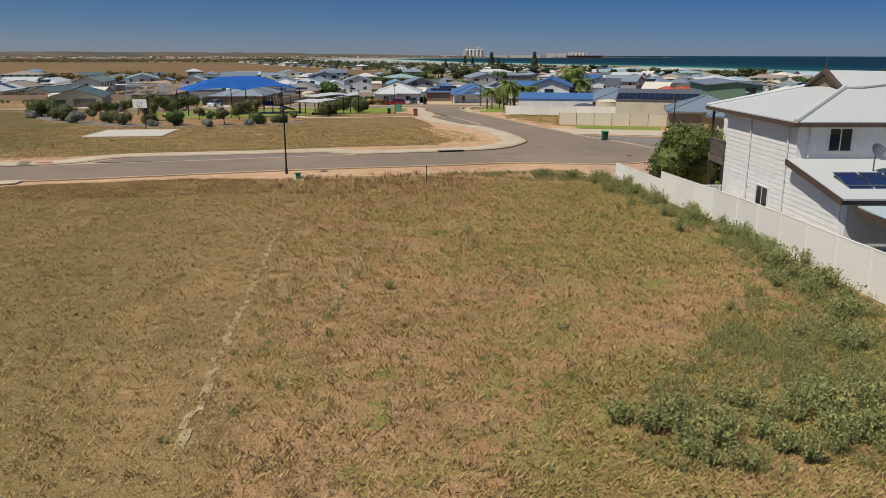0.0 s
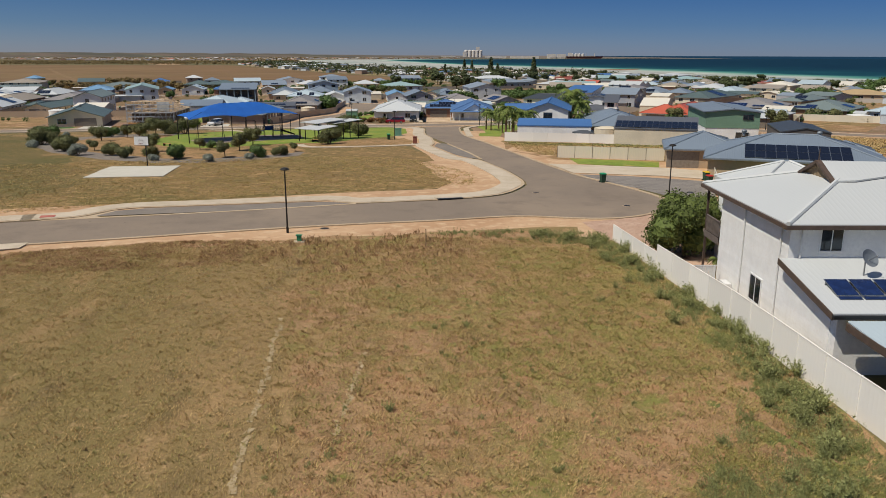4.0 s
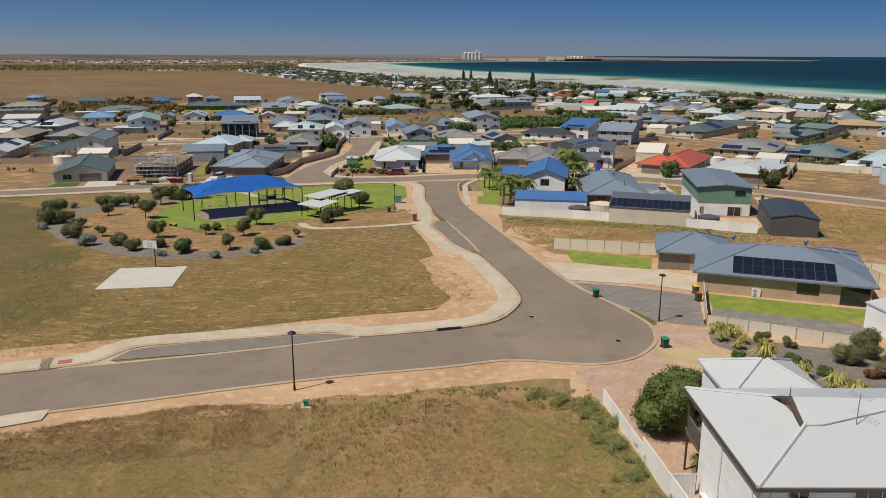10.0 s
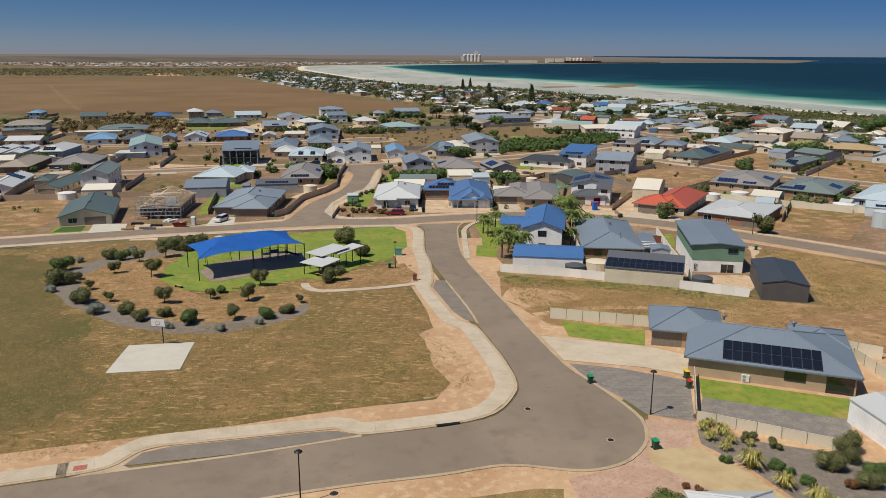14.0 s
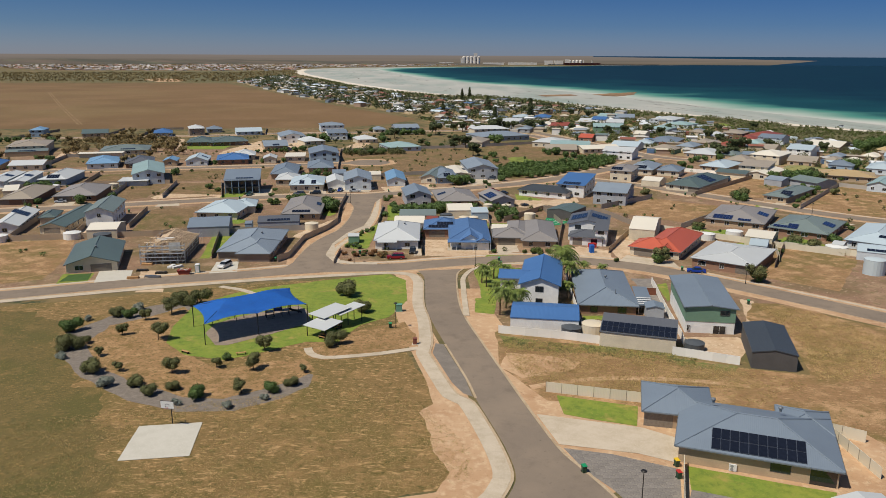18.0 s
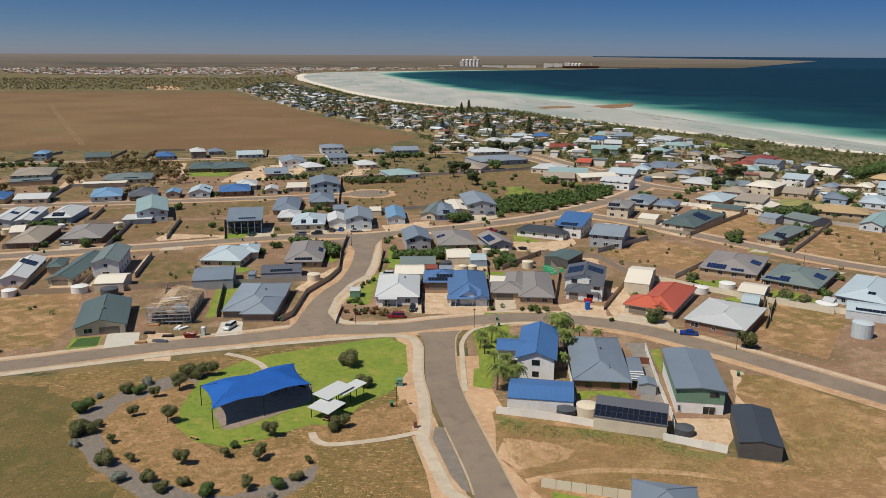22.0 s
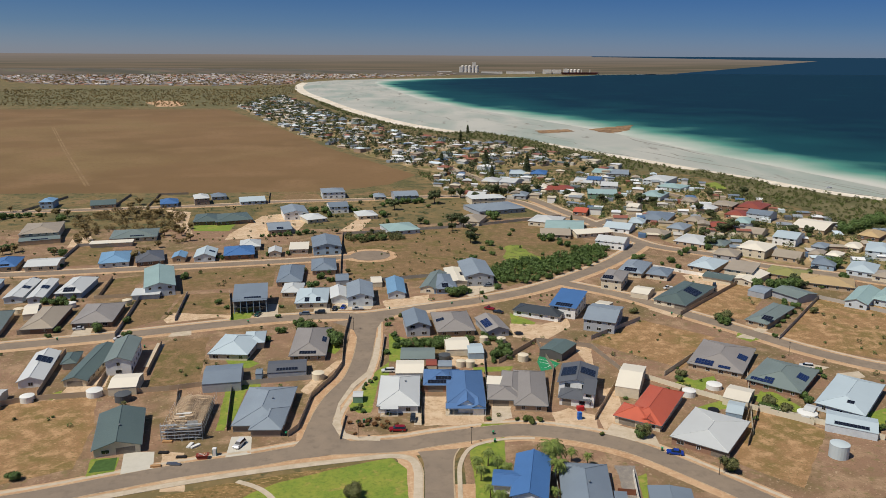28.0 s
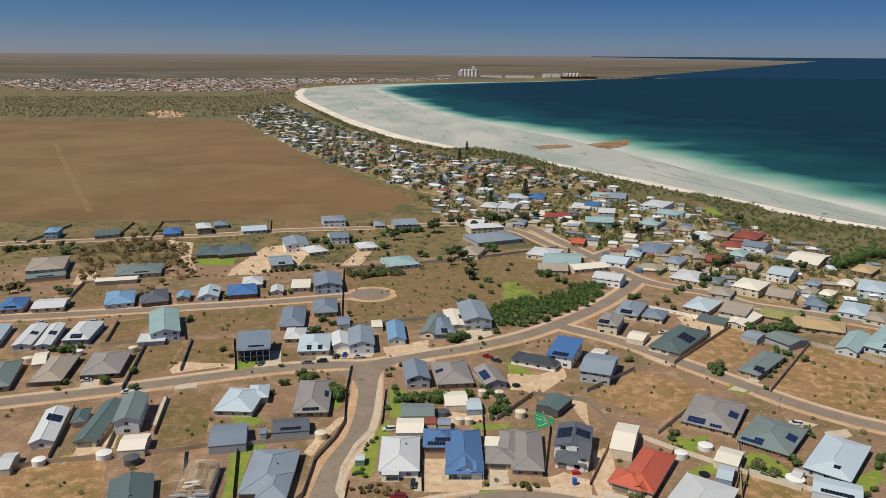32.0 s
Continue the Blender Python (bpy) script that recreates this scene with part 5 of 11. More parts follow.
def skip_bin(x, y, rot):
    r = root("skip_bin", x, y, rot, "rust-red steel skip bin full of offcuts", "skip bin")
    red = material("skip_red", ["8a3a30", ("6c3028", 2, 0.4, 0.7)], 0.7)
    Shape().hexa([(-1.2, -0.7, 0), (1.2, -0.7, 0), (1.2, 0.7, 0), (-1.2, 0.7, 0), (-1.7, -0.85, 1.2), (1.7, -0.85, 1.2), (1.7, 0.85, 1.2), (-1.7, 0.85, 1.2)]).ob("tub", red, r)
    for sg in (-1, 1):
        Shape().box(-1.75, sg * 0.87 - 0.04, 1.14, 1.75, sg * 0.87 + 0.04, 1.24).ob("rim", red, r)
    rng = random.Random(8)
    for k in range(14):
        a = rng.uniform(0, 3.1)
        px, py = rng.uniform(-1.2, 1.2), rng.uniform(-0.5, 0.5)
        Shape().bar((px - math.cos(a) * 0.6, py - math.sin(a) * 0.4, 1.15), (px + math.cos(a) * 0.6, py + math.sin(a) * 0.4, 1.25 + rng.uniform(0, 0.35)), 0.06, 4).ob("offcut", FRAMEW if k % 2 else TIMBER, r)


def site_toilet(x, y, rot):
    r = root("site_toilet", x, y, rot, "pale green portable toilet on the building site", "toilet")
    green = material("toilet_green", ["7f9a8c", ("6f8a7c", 2, 0.4, 0.7)], 0.6)
    Shape().box(-0.55, -0.55, 0, 0.55, 0.55, 2.1).ob("cabin", green, r)
    Shape().box(-0.42, -0.58, 0.15, 0.42, -0.55, 1.95).ob("door", FRAMEW, r)
    Shape().hexa([(-0.6, -0.6, 2.1), (0.6, -0.6, 2.1), (0.6, 0.6, 2.1), (-0.6, 0.6, 2.1), (-0.4, -0.4, 2.3), (0.4, -0.4, 2.3), (0.4, 0.4, 2.3), (-0.4, 0.4, 2.3)]).ob("roof", FRAMEW, r)


def stack(x, y, rot, mat, label, n=5, L=3.0):
    r = root("material_stack", x, y, rot, label, "building materials", "building materials")
    for i in range(n):
        Shape().box(-L / 2 + 0.03 * i, -0.5, -0.1 + 0.12 * i, L / 2 - 0.05 * i, 0.5, 0.01 + 0.12 * i).ob("board", mat, r)


def kerb(line, name="kerb", side=1):
    strip(name, line, -0.2, 0.2, KERB, 0.0, 0.10, "pale concrete roll kerb", "kerb", step=1.5)


def utility_box(x, y, rot, w, d, h, hexcol, label, name="utility_box"):
    r = root(name, x, y, rot, label, name.replace("_", " "))
    m = material("box_" + hexcol, [hexcol, (hexcol, 2, 0.4, 0.7)], 0.6, vary=0.05)
    Shape().box(-w / 2 - 0.25, -d / 2 - 0.25, -0.2, w / 2 + 0.25, d / 2 + 0.25, 0.08).ob("plinth", CONCRETE, r)
    for sx in (-1, 1):
        Shape().box(min(0, sx * w / 2) + 0.01, -d / 2, 0.08, max(0, sx * w / 2) - 0.01, d / 2, h).ob("cabinet_half", m, r)
    Shape().box(-w / 2 - 0.05, -d / 2 - 0.05, h, w / 2 + 0.05, d / 2 + 0.05, h + 0.07).ob("cap", m, r)


def manhole(x, y):
    r = root("manhole_cover", x, y, 0, "round dark iron manhole cover in the asphalt", "manhole cover", "manhole covers", z=gz(y) + 0.045)
    Shape().turned([(0.33, -0.05), (0.33, 0.012)], 18).ob("lid", STEEL, r)
    Shape().turned([(0.42, -0.05), (0.42, 0.008)], 18).ob("rim", KERB, r)


# ---- far things ----
def inside(x, y, poly):
    c = False
    for (x0, y0), (x1, y1) in zip(poly, poly[1:] + poly[:1]):
        if (y0 > y) != (y1 > y) and x < (x1 - x0) * (y - y0) / (y1 - y0) + x0:
            c = not c
    return c


def islands(name, ramp, rough):
    m = bpy.data.materials.new(name)
    m.use_nodes = True
    t, n = m.node_tree, m.node_tree.nodes
    r = n.new("ShaderNodeValToRGB")
    r.color_ramp.interpolation = "CONSTANT"
    while len(r.color_ramp.elements) < len(ramp):
        r.color_ramp.elements.new(0.5)
    for i, (e, c) in enumerate(zip(r.color_ramp.elements, ramp)):
        e.position, e.color = i / len(ramp), rgb(c)
    link(t, n.new("ShaderNodeNewGeometry").outputs["Random Per Island"], r.inputs[0])
    link(t, r.outputs[0], n["Principled BSDF"].inputs["Base Color"])
    n["Principled BSDF"].inputs["Roughness"].default_value = rough
    return m


FAR_ROOFS = islands("far_roofs", ["d8dad8", "cfd4d4", "c3d0d4", "8a9196", "76828c", "9c9180", "c9bfa8", "d8dad8", "55708f", "8d5a48", "66736f", "b8b4aa", "a89c88", "5c6166"], 0.5)
# muted set: softening by haze over the distant town is put into the colours
TOWN_ROOFS = islands("town_roofs", ["c4c0ba", "b8b6b4", "9c9a98", "8c8a88", "a8988a", "9a8474", "b8aa9a", "d0cbc4", "7e848c", "98705c", "8a8276", "aaa49a", "a06a54"], 0.6)
FAR_WALLS = islands("far_walls", ["cfc6b4", "b8a58a", "d4d2cc", "9a8470", "b9bfc2", "c4b498"], 0.85)


def far_houses(name, poly, n, seed, rot, label, spacing=15.0, size=(9, 15), roofs=None):
    """A joined spread of small distant houses."""
    rng = random.Random(seed)
    s = Shape()
    kinds = []
    xs, ys = [p[0] for p in poly], [p[1] for p in poly]
    done = []
    tries = 0
    while len(done) < n and tries < n * 40:
        tries += 1
        x, y = rng.uniform(min(xs), max(xs)), rng.uniform(min(ys), max(ys))
        if not inside(x, y, poly) or any(abs(x - a) < spacing and abs(y - b) < spacing * 1.1 for a, b in done):
            continue
        done.append((x, y))
        a, b = rng.uniform(*size) / 2, rng.uniform(*size) / 2 * 0.8
        e = rng.choice((2.6, 2.8, 2.8, 2.8, 4.6))
        c, q = math.cos(radians(rot + rng.choice((0, 0, 90)))), math.sin(radians(rot))
        ang = radians(rot + rng.choice((0, 0, 90)) + rng.uniform(-4, 4))
        c, q = math.cos(ang), math.sin(ang)
        z = gz(y)

        def w(px, py, pz):
            return (x + px * c - py * q, y + px * q + py * c, z + pz)

        s.hexa([w(*p) for p in ((-a, -b, -0.5), (a, -b, -0.5), (a, b, -0.5), (-a, b, -0.5), (-a, -b, e), (a, -b, e), (a, b, e), (-a, b, e))])
        kinds += [1] * 6
        A, B = a + 0.5, b + 0.5
        h = b * rng.choice((0.12, 0.3, 0.36))
        r = A - B if rng.random() < 0.6 else A
        r = max(r, 0.3)
        k = len(s.v)
        s.v += [w(*p) for p in ((-A, -B, e), (A, -B, e), (A, B, e), (-A, B, e), (-r, 0, e + h), (r, 0, e + h))]
        s.f += [tuple(k + i for i in f) for f in ((0, 1, 5, 4), (2, 3, 4, 5), (1, 2, 5), (3, 0, 4), (3, 2, 1, 0))]
        kinds += [0] * 5
        if rng.random() < 0.6:
            # carport or shed beside it
            ox, oy = rng.choice((-1, 1)) * (a + 3.2), rng.uniform(-b, b)
            k = len(s.v)
            s.hexa([w(ox + p[0] * 2.2, oy + p[1] * 3, p[2]) for p in ((-1, -1, -0.5), (1, -1, -0.5), (1, 1, -0.5), (-1, 1, -0.5), (-1, -1, 2.4), (1, -1, 2.4), (1, 1, 2.5), (-1, 1, 2.5))])
            kinds += [0] * 6
    me = s.mesh(name, roofs or FAR_ROOFS)
    me.materials.append(FAR_WALLS)
    me.polygons.foreach_set("material_index", kinds)
    me.update()
    tagged(put(name, me), label, "houses", "", "stuff")
    return done


def far_trees(name, poly, n, seed, label, mat, rad=(1.2, 2.6), leaf=0.55, per=26, high=1.0, avoid=(), cat="trees"):
    """A joined spread of distant trees or bushes, each a cluster of leafy clumps on a stem."""
    rng = np.random.RandomState(seed)
    xs, ys = [p[0] for p in poly], [p[1] for p in poly]
    V, Fc = [], []
    made = 0
    tries = 0
    while made < n and tries < n * 30:
        tries += 1
        x, y = rng.uniform(min(xs), max(xs)), rng.uniform(min(ys), max(ys))
        if not inside(x, y, poly) or any(abs(x - a) < r and abs(y - b) < r for a, b, r in avoid):
            continue
        made += 1
        R = rng.uniform(*rad)
        z = gz(y)
        d = rng.normal(size=(per, 3))
        d /= np.linalg.norm(d, axis=1, keepdims=True)
        c = d * R * rng.uniform(0.5, 1.05, (per, 1)) * (1, 1, 0.75) + (x, y, z + R * (0.75 + 0.35 * high))
        a = rng.normal(size=(per, 3)) * leaf * 0.7
        b = rng.normal(size=(per, 3)) * leaf * 0.5
        k = len(V)
        q = np.stack([c - a, c - b, c + a, c + b], 1).reshape(-1, 3)
        V += [tuple(v) for v in q]
        Fc += [(k + 4 * i, k + 4 * i + 1, k + 4 * i + 2, k + 4 * i + 3) for i in range(per)]
        k = len(V)
        V += [(x - 0.1, y, z - 0.2), (x + 0.1, y, z - 0.2), (x + 0.04, y + 0.05, z + R), (x, y + 0.17, z - 0.2)]
        Fc += [(k, k + 1, k + 2), (k + 1, k + 3, k + 2), (k + 3, k, k + 2)]
    me = bpy.data.meshes.new(name)
    me.from_pydata(V, [], Fc)
    me.materials.append(mat)
    return tagged(put(name, me), label, cat, "", "stuff")


def tufts(name, poly, n, seed, mat, h=(0.08, 0.2), blades=5, spread=0.12, label="", width=0.012, lean=0.6, patchy=0.0):
    """Grass or weeds: many small clumps of blades."""
    rng = np.random.RandomState(seed)
    xs, ys = [p[0] for p in poly], [p[1] for p in poly]
    P = []
    while len(P) < n:
        x, y = rng.uniform(min(xs), max(xs)), rng.uniform(min(ys), max(ys))
        if -43.5 < x < -32 and 87.5 < y < 100.5:
            continue
        if inside(x, y, poly) and noise.noise(Vector((x * 0.35, y * 0.35, seed))) + 0.6 * noise.noise(Vector((x * 1.1, y * 1.1, seed))) > patchy * rng.uniform(-1, 1) ** 2 - 0.9 + patchy * 0.8:
            P.append((x, y))
    P = np.array(P)
    z = np.interp(P[:, 1], GY, GZ) + 0.03
    H = rng.uniform(h[0], h[1], n)
    V = np.zeros((n, blades, 4, 3))
    for b in range(blades):
        a = rng.uniform(0, 6.28, n)
        ox, oy = rng.normal(size=n) * spread * 0.5, rng.normal(size=n) * spread * 0.5
        hb = H * rng.uniform(0.6, 1.1, n)
        w = width * rng.uniform(0.7, 1.5, n) * (H / H.mean())
        dx, dy = np.cos(a), np.sin(a)
        base = np.stack([P[:, 0] + ox, P[:, 1] + oy, z], 1)
        side = np.stack([-dy * w, dx * w, 0 * w], 1)
        mid = base + np.stack([dx * hb * lean * 0.35, dy * hb * lean * 0.35, hb * 0.6], 1)
        tip = base + np.stack([dx * hb * lean, dy * hb * lean, hb], 1)
        V[:, b, 0], V[:, b, 1], V[:, b, 2], V[:, b, 3] = base - side, base + side, mid + side * 1.2, tip
    me = bpy.data.meshes.new(name)
    v = V.reshape(-1, 3)
    q = np.arange(len(v)).reshape(-1, 4)
    me.from_pydata(v.tolist(), [], q.tolist())
    me.materials.append(mat)
    return tagged(put(name, me), label, "grass", "", "stuff")


# ---- more ground covers ----
PARK2 = material("park_grass_green", ["685a31", ("5b5529", 0.08, 0.46, 0.6), ("746238", 0.3, 0.52, 0.66), ("57502a", 1.2, 0.54, 0.66), ("97794a", 2.5, 0.58, 0.68, (0.7, 1.7, 1)), ("4e4626", 7, 0.55, 0.72)], 0.95, bump=((4, 0.9, 0.12), (20, 0.6, 0.04)))
PARK = material("park_grass", ["7c643c", ("6c5e31", 0.05, 0.42, 0.6), ("8f7248", 0.22, 0.5, 0.66), ("5f5429", 0.9, 0.52, 0.66), ("b59365", 1.1, 0.56, 0.66, (0.7, 1.7, 1)), ("a98a5c", 3.5, 0.57, 0.68, (0.7, 1.6, 1)), ("554a28", 7, 0.55, 0.72)], 0.95, bump=((4, 0.9, 0.12), (20, 0.6, 0.04)))
GARDEN = material("garden_ground", ["93744e", ("756138", 0.3, 0.46, 0.62), ("ac8a62", 0.6, 0.5, 0.66), ("6c5a34", 1.4, 0.53, 0.63), ("5f5428", 2.0, 0.56, 0.7), ("a47d52", 6, 0.5, 0.7)], 0.95, bump=((6, 0.7, 0.08),))
PLAYPAD = material("play_surface", ["8c7c6c", ("7a6c5e", 0.8, 0.4, 0.7), ("9c8c7a", 8, 0.5, 0.75)], 0.95, bump=((20, 0.5, 0.03),))
COURT_PAD = material("court_concrete", ["bdb8aa", ("b6b1a2", 0.5, 0.42, 0.66), ("c4bfb2", 5, 0.5, 0.75)], 0.85, bump=((30, 0.3, 0.01),))
SANDDRIVE = material("gravel_drive", ["b5a07a", ("a69069", 0.6, 0.4, 0.7), ("c2ae8a", 9, 0.5, 0.75)], 0.95, bump=((25, 0.5, 0.02),))
# darkest fine layers here and in red_dirt: soil plus painted shade between tufts
LOTMAT = material("lot_grass", ["977c54", ("7d6d40", 0.05, 0.42, 0.6, (1, 0.35, 1)), ("a1835a", 0.3, 0.5, 0.68, (1, 0.4, 1)), ("6c5b38", 0.5, 0.55, 0.72, (1, 0.5, 1)), ("b3946c", 1.8, 0.6, 0.74), ("5d5030", 8.0, 0.55, 0.75), ("b89a70", 15, 0.57, 0.72), ("4c4026", 26, 0.58, 0.72)], 0.95, bump=((6, 0.9, 0.09), (22, 0.8, 0.04)))
REDDIRT = material("red_dirt", ["a5845e", ("816644", 0.4, 0.45, 0.65), ("aa8a66", 1.4, 0.5, 0.68), ("857c44", 0.13, 0.48, 0.62), ("a57e59", 0.8, 0.52, 0.62), ("7a7638", 0.5, 0.58, 0.67), ("b08a64", 2.5, 0.56, 0.68), ("54452c", 7, 0.56, 0.7), ("c2a07a", 14, 0.58, 0.72), ("493c26", 24, 0.58, 0.72)], 0.95, bump=((5, 1.0, 0.1), (18, 0.9, 0.06)))
WEEDMAT = material("weed_mat", ["6c7038", ("7c7c40", 0.5, 0.42, 0.6), ("8f7250", 0.35, 0.5, 0.64), ("5a6432", 1.5, 0.52, 0.66), ("98795a", 1.8, 0.58, 0.68), ("4a5030", 6, 0.55, 0.7)], 0.95, bump=((6, 1.0, 0.12), (18, 0.9, 0.06)))
YARD = material("pale_yard", ["bca182", ("c9b294", 0.15, 0.45, 0.65), ("a58a68", 0.5, 0.5, 0.68), ("d2bea2", 2.0, 0.56, 0.7)], 0.95, bump=((6, 0.5, 0.04),))
COURT = material("green_turf", ["1f7a50", ("2a8a5c", 0.6, 0.4, 0.7), ("18683f", 3, 0.5, 0.7)], 0.9)
WEEDGREEN = material("weed_patch", ["6c7a2e", ("7f8a38", 0.08, 0.45, 0.6), ("585f2c", 0.25, 0.5, 0.64), ("8a7c4c", 0.5, 0.56, 0.68)], 0.95, bump=((2, 0.8, 0.15),))
MAT2 = material("weed_mat_dry", ["857a44", ("7a7a3c", 0.9, 0.45, 0.6), ("a27e58", 1.2, 0.5, 0.62), ("8f7850", 3, 0.52, 0.66), ("56502c", 9, 0.56, 0.7)], 0.95, bump=((8, 1.0, 0.08), (20, 0.8, 0.04)))
BLADE = material("blade_dry", ["b89c6c", ("a08a58", 0.3, 0.4, 0.6)], 0.9, vary=0.35, island=True)
BLADE2 = material("blade_olive", ["928a54", ("a2925c", 0.3, 0.4, 0.6)], 0.9, vary=0.35, island=True)
STALK = material("dead_stalk", ["92704e", ("a48460", 0.4, 0.4, 0.6)], 0.9, vary=0.35, island=True)
WEED = material("weed_green", ["80844f", ("8f8f5c", 0.5, 0.4, 0.6)], 0.85, vary=0.35, island=True)
WEED2 = material("weed_bright", ["918a4c", ("a09458", 0.5, 0.4, 0.6)], 0.85, vary=0.3, island=True)


def paving(line, left, right, lift=0.05):
    """A footpath poured in bays, each its own slab."""
    p = smooth_line(line, 1.8)
    r = root("footpath", p[0].x, p[0].y, 0, "pale concrete footpath poured in bays", "footpath", "", "structure")
    inv = r.matrix_basis.inverted()

    def edge(i, off):
        d = p[min(i + 1, len(p) - 1)] - p[max(i - 1, 0)]
        return p[i] + Vector((d.y, -d.x, 0)).normalized() * off

    for i in range(len(p) - 1):
        a, b, c, d = edge(i, left), edge(i, right), edge(i + 1, right), edge(i + 1, left)
        gap = 0.005
        u = (p[i + 1] - p[i]).normalized() * gap
        q = [a + u, b + u, c - u, d - u]
        Shape().hexa([(v.x, v.y, gz(v.y) - 0.1) for v in q] + [(v.x, v.y, gz(v.y) + lift + 0.09) for v in q]).ob("slab", CONCRETE, r, inv)


def paved_yard(poly):
    """Grey block paving: rows of pavers over a dark bed."""
    r = patch("paved_yard", poly, PAVER, 0.03, "grey block-paved forecourt", "paving")
    xs, ys = [q[0] for q in poly], [q[1] for q in poly]
    n = 0
    y = min(ys)
    row = 0
    me = Shape().box(-0.74, -0.36, 0, 0.74, 0.36, 0.03).mesh("paver", PAVER)
    while y < max(ys):
        x = min(xs) + (row % 2) * 0.75
        while x < max(xs):
            if all(inside(x + a, y + b, poly) for a in (-0.75, 0.75) for b in (-0.37, 0.37)) and n < 300:
                put("paver", me, r, pose(x, y, gz(y) + 0.03))
                n += 1
            x += 1.5
        y += 0.75
        row += 1


def foreground():
    lot = patch("lot_ground", LOT, LOTMAT, 0.012, "vacant lot of mown dry grass", "lot", amp=0.5, step=1.5)
    patch("lot_ground", [(-3.5, -10), (15.8, -10), (15.1, 28), (14.7, 37.5), (13.1, 57), (6, 61.0), (-3, 59.6), (-9, 58.6), (-10.9, 56.4), (-9.6, 47.5), (-8.2, 39.7), (-7.2, 32), (-4.6, 24)], REDDIRT, 0.022, "reddish bare earth with weeds", "lot", amp=1.2, step=1.0)
    rng = random.Random(5)
    patch("weed_mat", [(9.5, 12), (15.2, 12), (15.0, 28), (14.2, 42), (12.9, 57), (11.0, 57), (11.2, 50), (12.6, 44), (13.0, 34), (12.2, 27), (10.5, 20)], WEEDMAT, 0.034, "low green ground-hugging weeds beside the fence", "weeds", amp=1.6, step=0.35)
    for i in range(44):
        if i < 20:
            v = rng.random()
            x, y, s = 12.4 - 1.4 * v + rng.gauss(0, 1.0), 15 + 40 * v, rng.uniform(0.3, 0.9)
        else:
            x, y, s = rng.uniform(-2.5, 11.5), rng.uniform(13, 57), rng.uniform(0.4, 1.3)
        pts = [(x + s * math.cos(a) * rng.uniform(0.5, 1.3), y + 1.5 * s * math.sin(a) * rng.uniform(0.5, 1.3)) for a in [k * 0.52 for k in range(12)]]
        patch("weed_mat", pts, WEEDMAT if i < 20 else MAT2, 0.030 + 0.0004 * i, "patch of low yellow-green weeds in the dry grass", "weeds", amp=0.5, step=0.12)
    # bare scrapes and wheel tracks
    bare = material("bare_scrape", ["b08a60", ("bd9870", 2, 0.4, 0.7), ("9f7850", 6, 0.5, 0.75)], 0.95, bump=((8, 0.6, 0.04),))
    for x, y, s in ((7.4, 20.6, 0.3), (9.6, 18.4, 0.35)):
        pts = [(x + s * math.cos(a) * rng.uniform(0.7, 1.2), y + s * math.sin(a) * rng.uniform(0.7, 1.2)) for a in [i * 0.5 for i in range(12)]]
        patch("bare_scrape", pts, bare, 0.04, "patch of bare sandy earth", "ground", amp=0.35, step=0.08)
    grey = material("track_dust", ["a89674", ("957f5c", 1.5, 0.45, 0.65), ("b8a686", 4, 0.5, 0.7), ("7a6848", 9, 0.55, 0.7)], 0.95, bump=((12, 0.6, 0.04),))
    for x0, y0, x1, y1, w in ((-5.8, 15, -8.3, 38, 0.15), (-3.8, 25, -3.5, 33, 0.13)):
        L = 48
        for i in range(L):
            if rng.random() < 0.08:
                continue
            u, v = i / L, (i + 1.04) / L
            a, b = (x0 + (x1 - x0) * u + rng.uniform(-0.15, 0.15), y0 + (y1 - y0) * u), (x0 + (x1 - x0) * v + rng.uniform(-0.15, 0.15), y0 + (y1 - y0) * v)
            patch("wheel_track", [(a[0] - w * rng.uniform(0.5, 1), a[1]), (a[0] + w * rng.uniform(0.4, 1), a[1]), (b[0] + w * rng.uniform(0.5, 1), b[1]), (b[0] - w * rng.uniform(0.4, 1), b[1])], grey, 0.034, "dusty wheel track", "ground", amp=0.04, step=0.3)
    left = [(-34, 10), (-4, 10), (-8, 40), (-11, 57), (-20, 56.9), (-28, 54), (-34, 51)]
    right = [(-4, 10), (15.4, 10), (15.0, 28), (14.6, 37.5), (13.0, 57), (4, 58.5), (-10.5, 57), (-9, 46), (-7.6, 35)]
    tufts("grass", left, 26000, 1, BLADE, (0.03, 0.09), 6, 0.14, "short mown dry grass tufts", 0.006, 0.9)
    tufts("grass", left, 9000, 2, BLADE2, (0.03, 0.09), 5, 0.14, "short olive grass tufts", 0.006, 0.9)
    tufts("grass", right, 24000, 3, BLADE, (0.04, 0.13), 6, 0.18, "dry grass and stalks", 0.006, 0.8, 0.5)
    tufts("grass", right, 6000, 4, WEED2, (0.03, 0.08), 7, 0.18, "low green weeds", 0.008, 1.2, 1.1)
    side = [(9.0, 14), (15.3, 14), (15.0, 28), (14.5, 38), (12.9, 57), (11.0, 57), (12.6, 40), (12.6, 31), (10.5, 25), (7.0, 20)]
    weed_patch(side, 1000, 6, (0.16, 0.5))
    weed_patch([(4.0, 14), (11, 14), (12, 21), (9, 22.5), (5.5, 18.5)], 240, 7, (0.2, 0.5))
    weed_patch([(-7, 14), (13, 14), (14, 30), (12, 50), (-2, 50), (-6, 30)], 150, 9, (0.1, 0.24))
    weed_patch([(-1, 59.5), (4, 60.8), (12.8, 60), (13.0, 55), (9, 56), (4, 58)], 260, 8, (0.12, 0.4))
    park = [(-75, 57), (-41, 67), (-12, 79), (4, 84), (4, 92), (-4, 108), (-14, 112), (-46, 104), (-75, 95)]
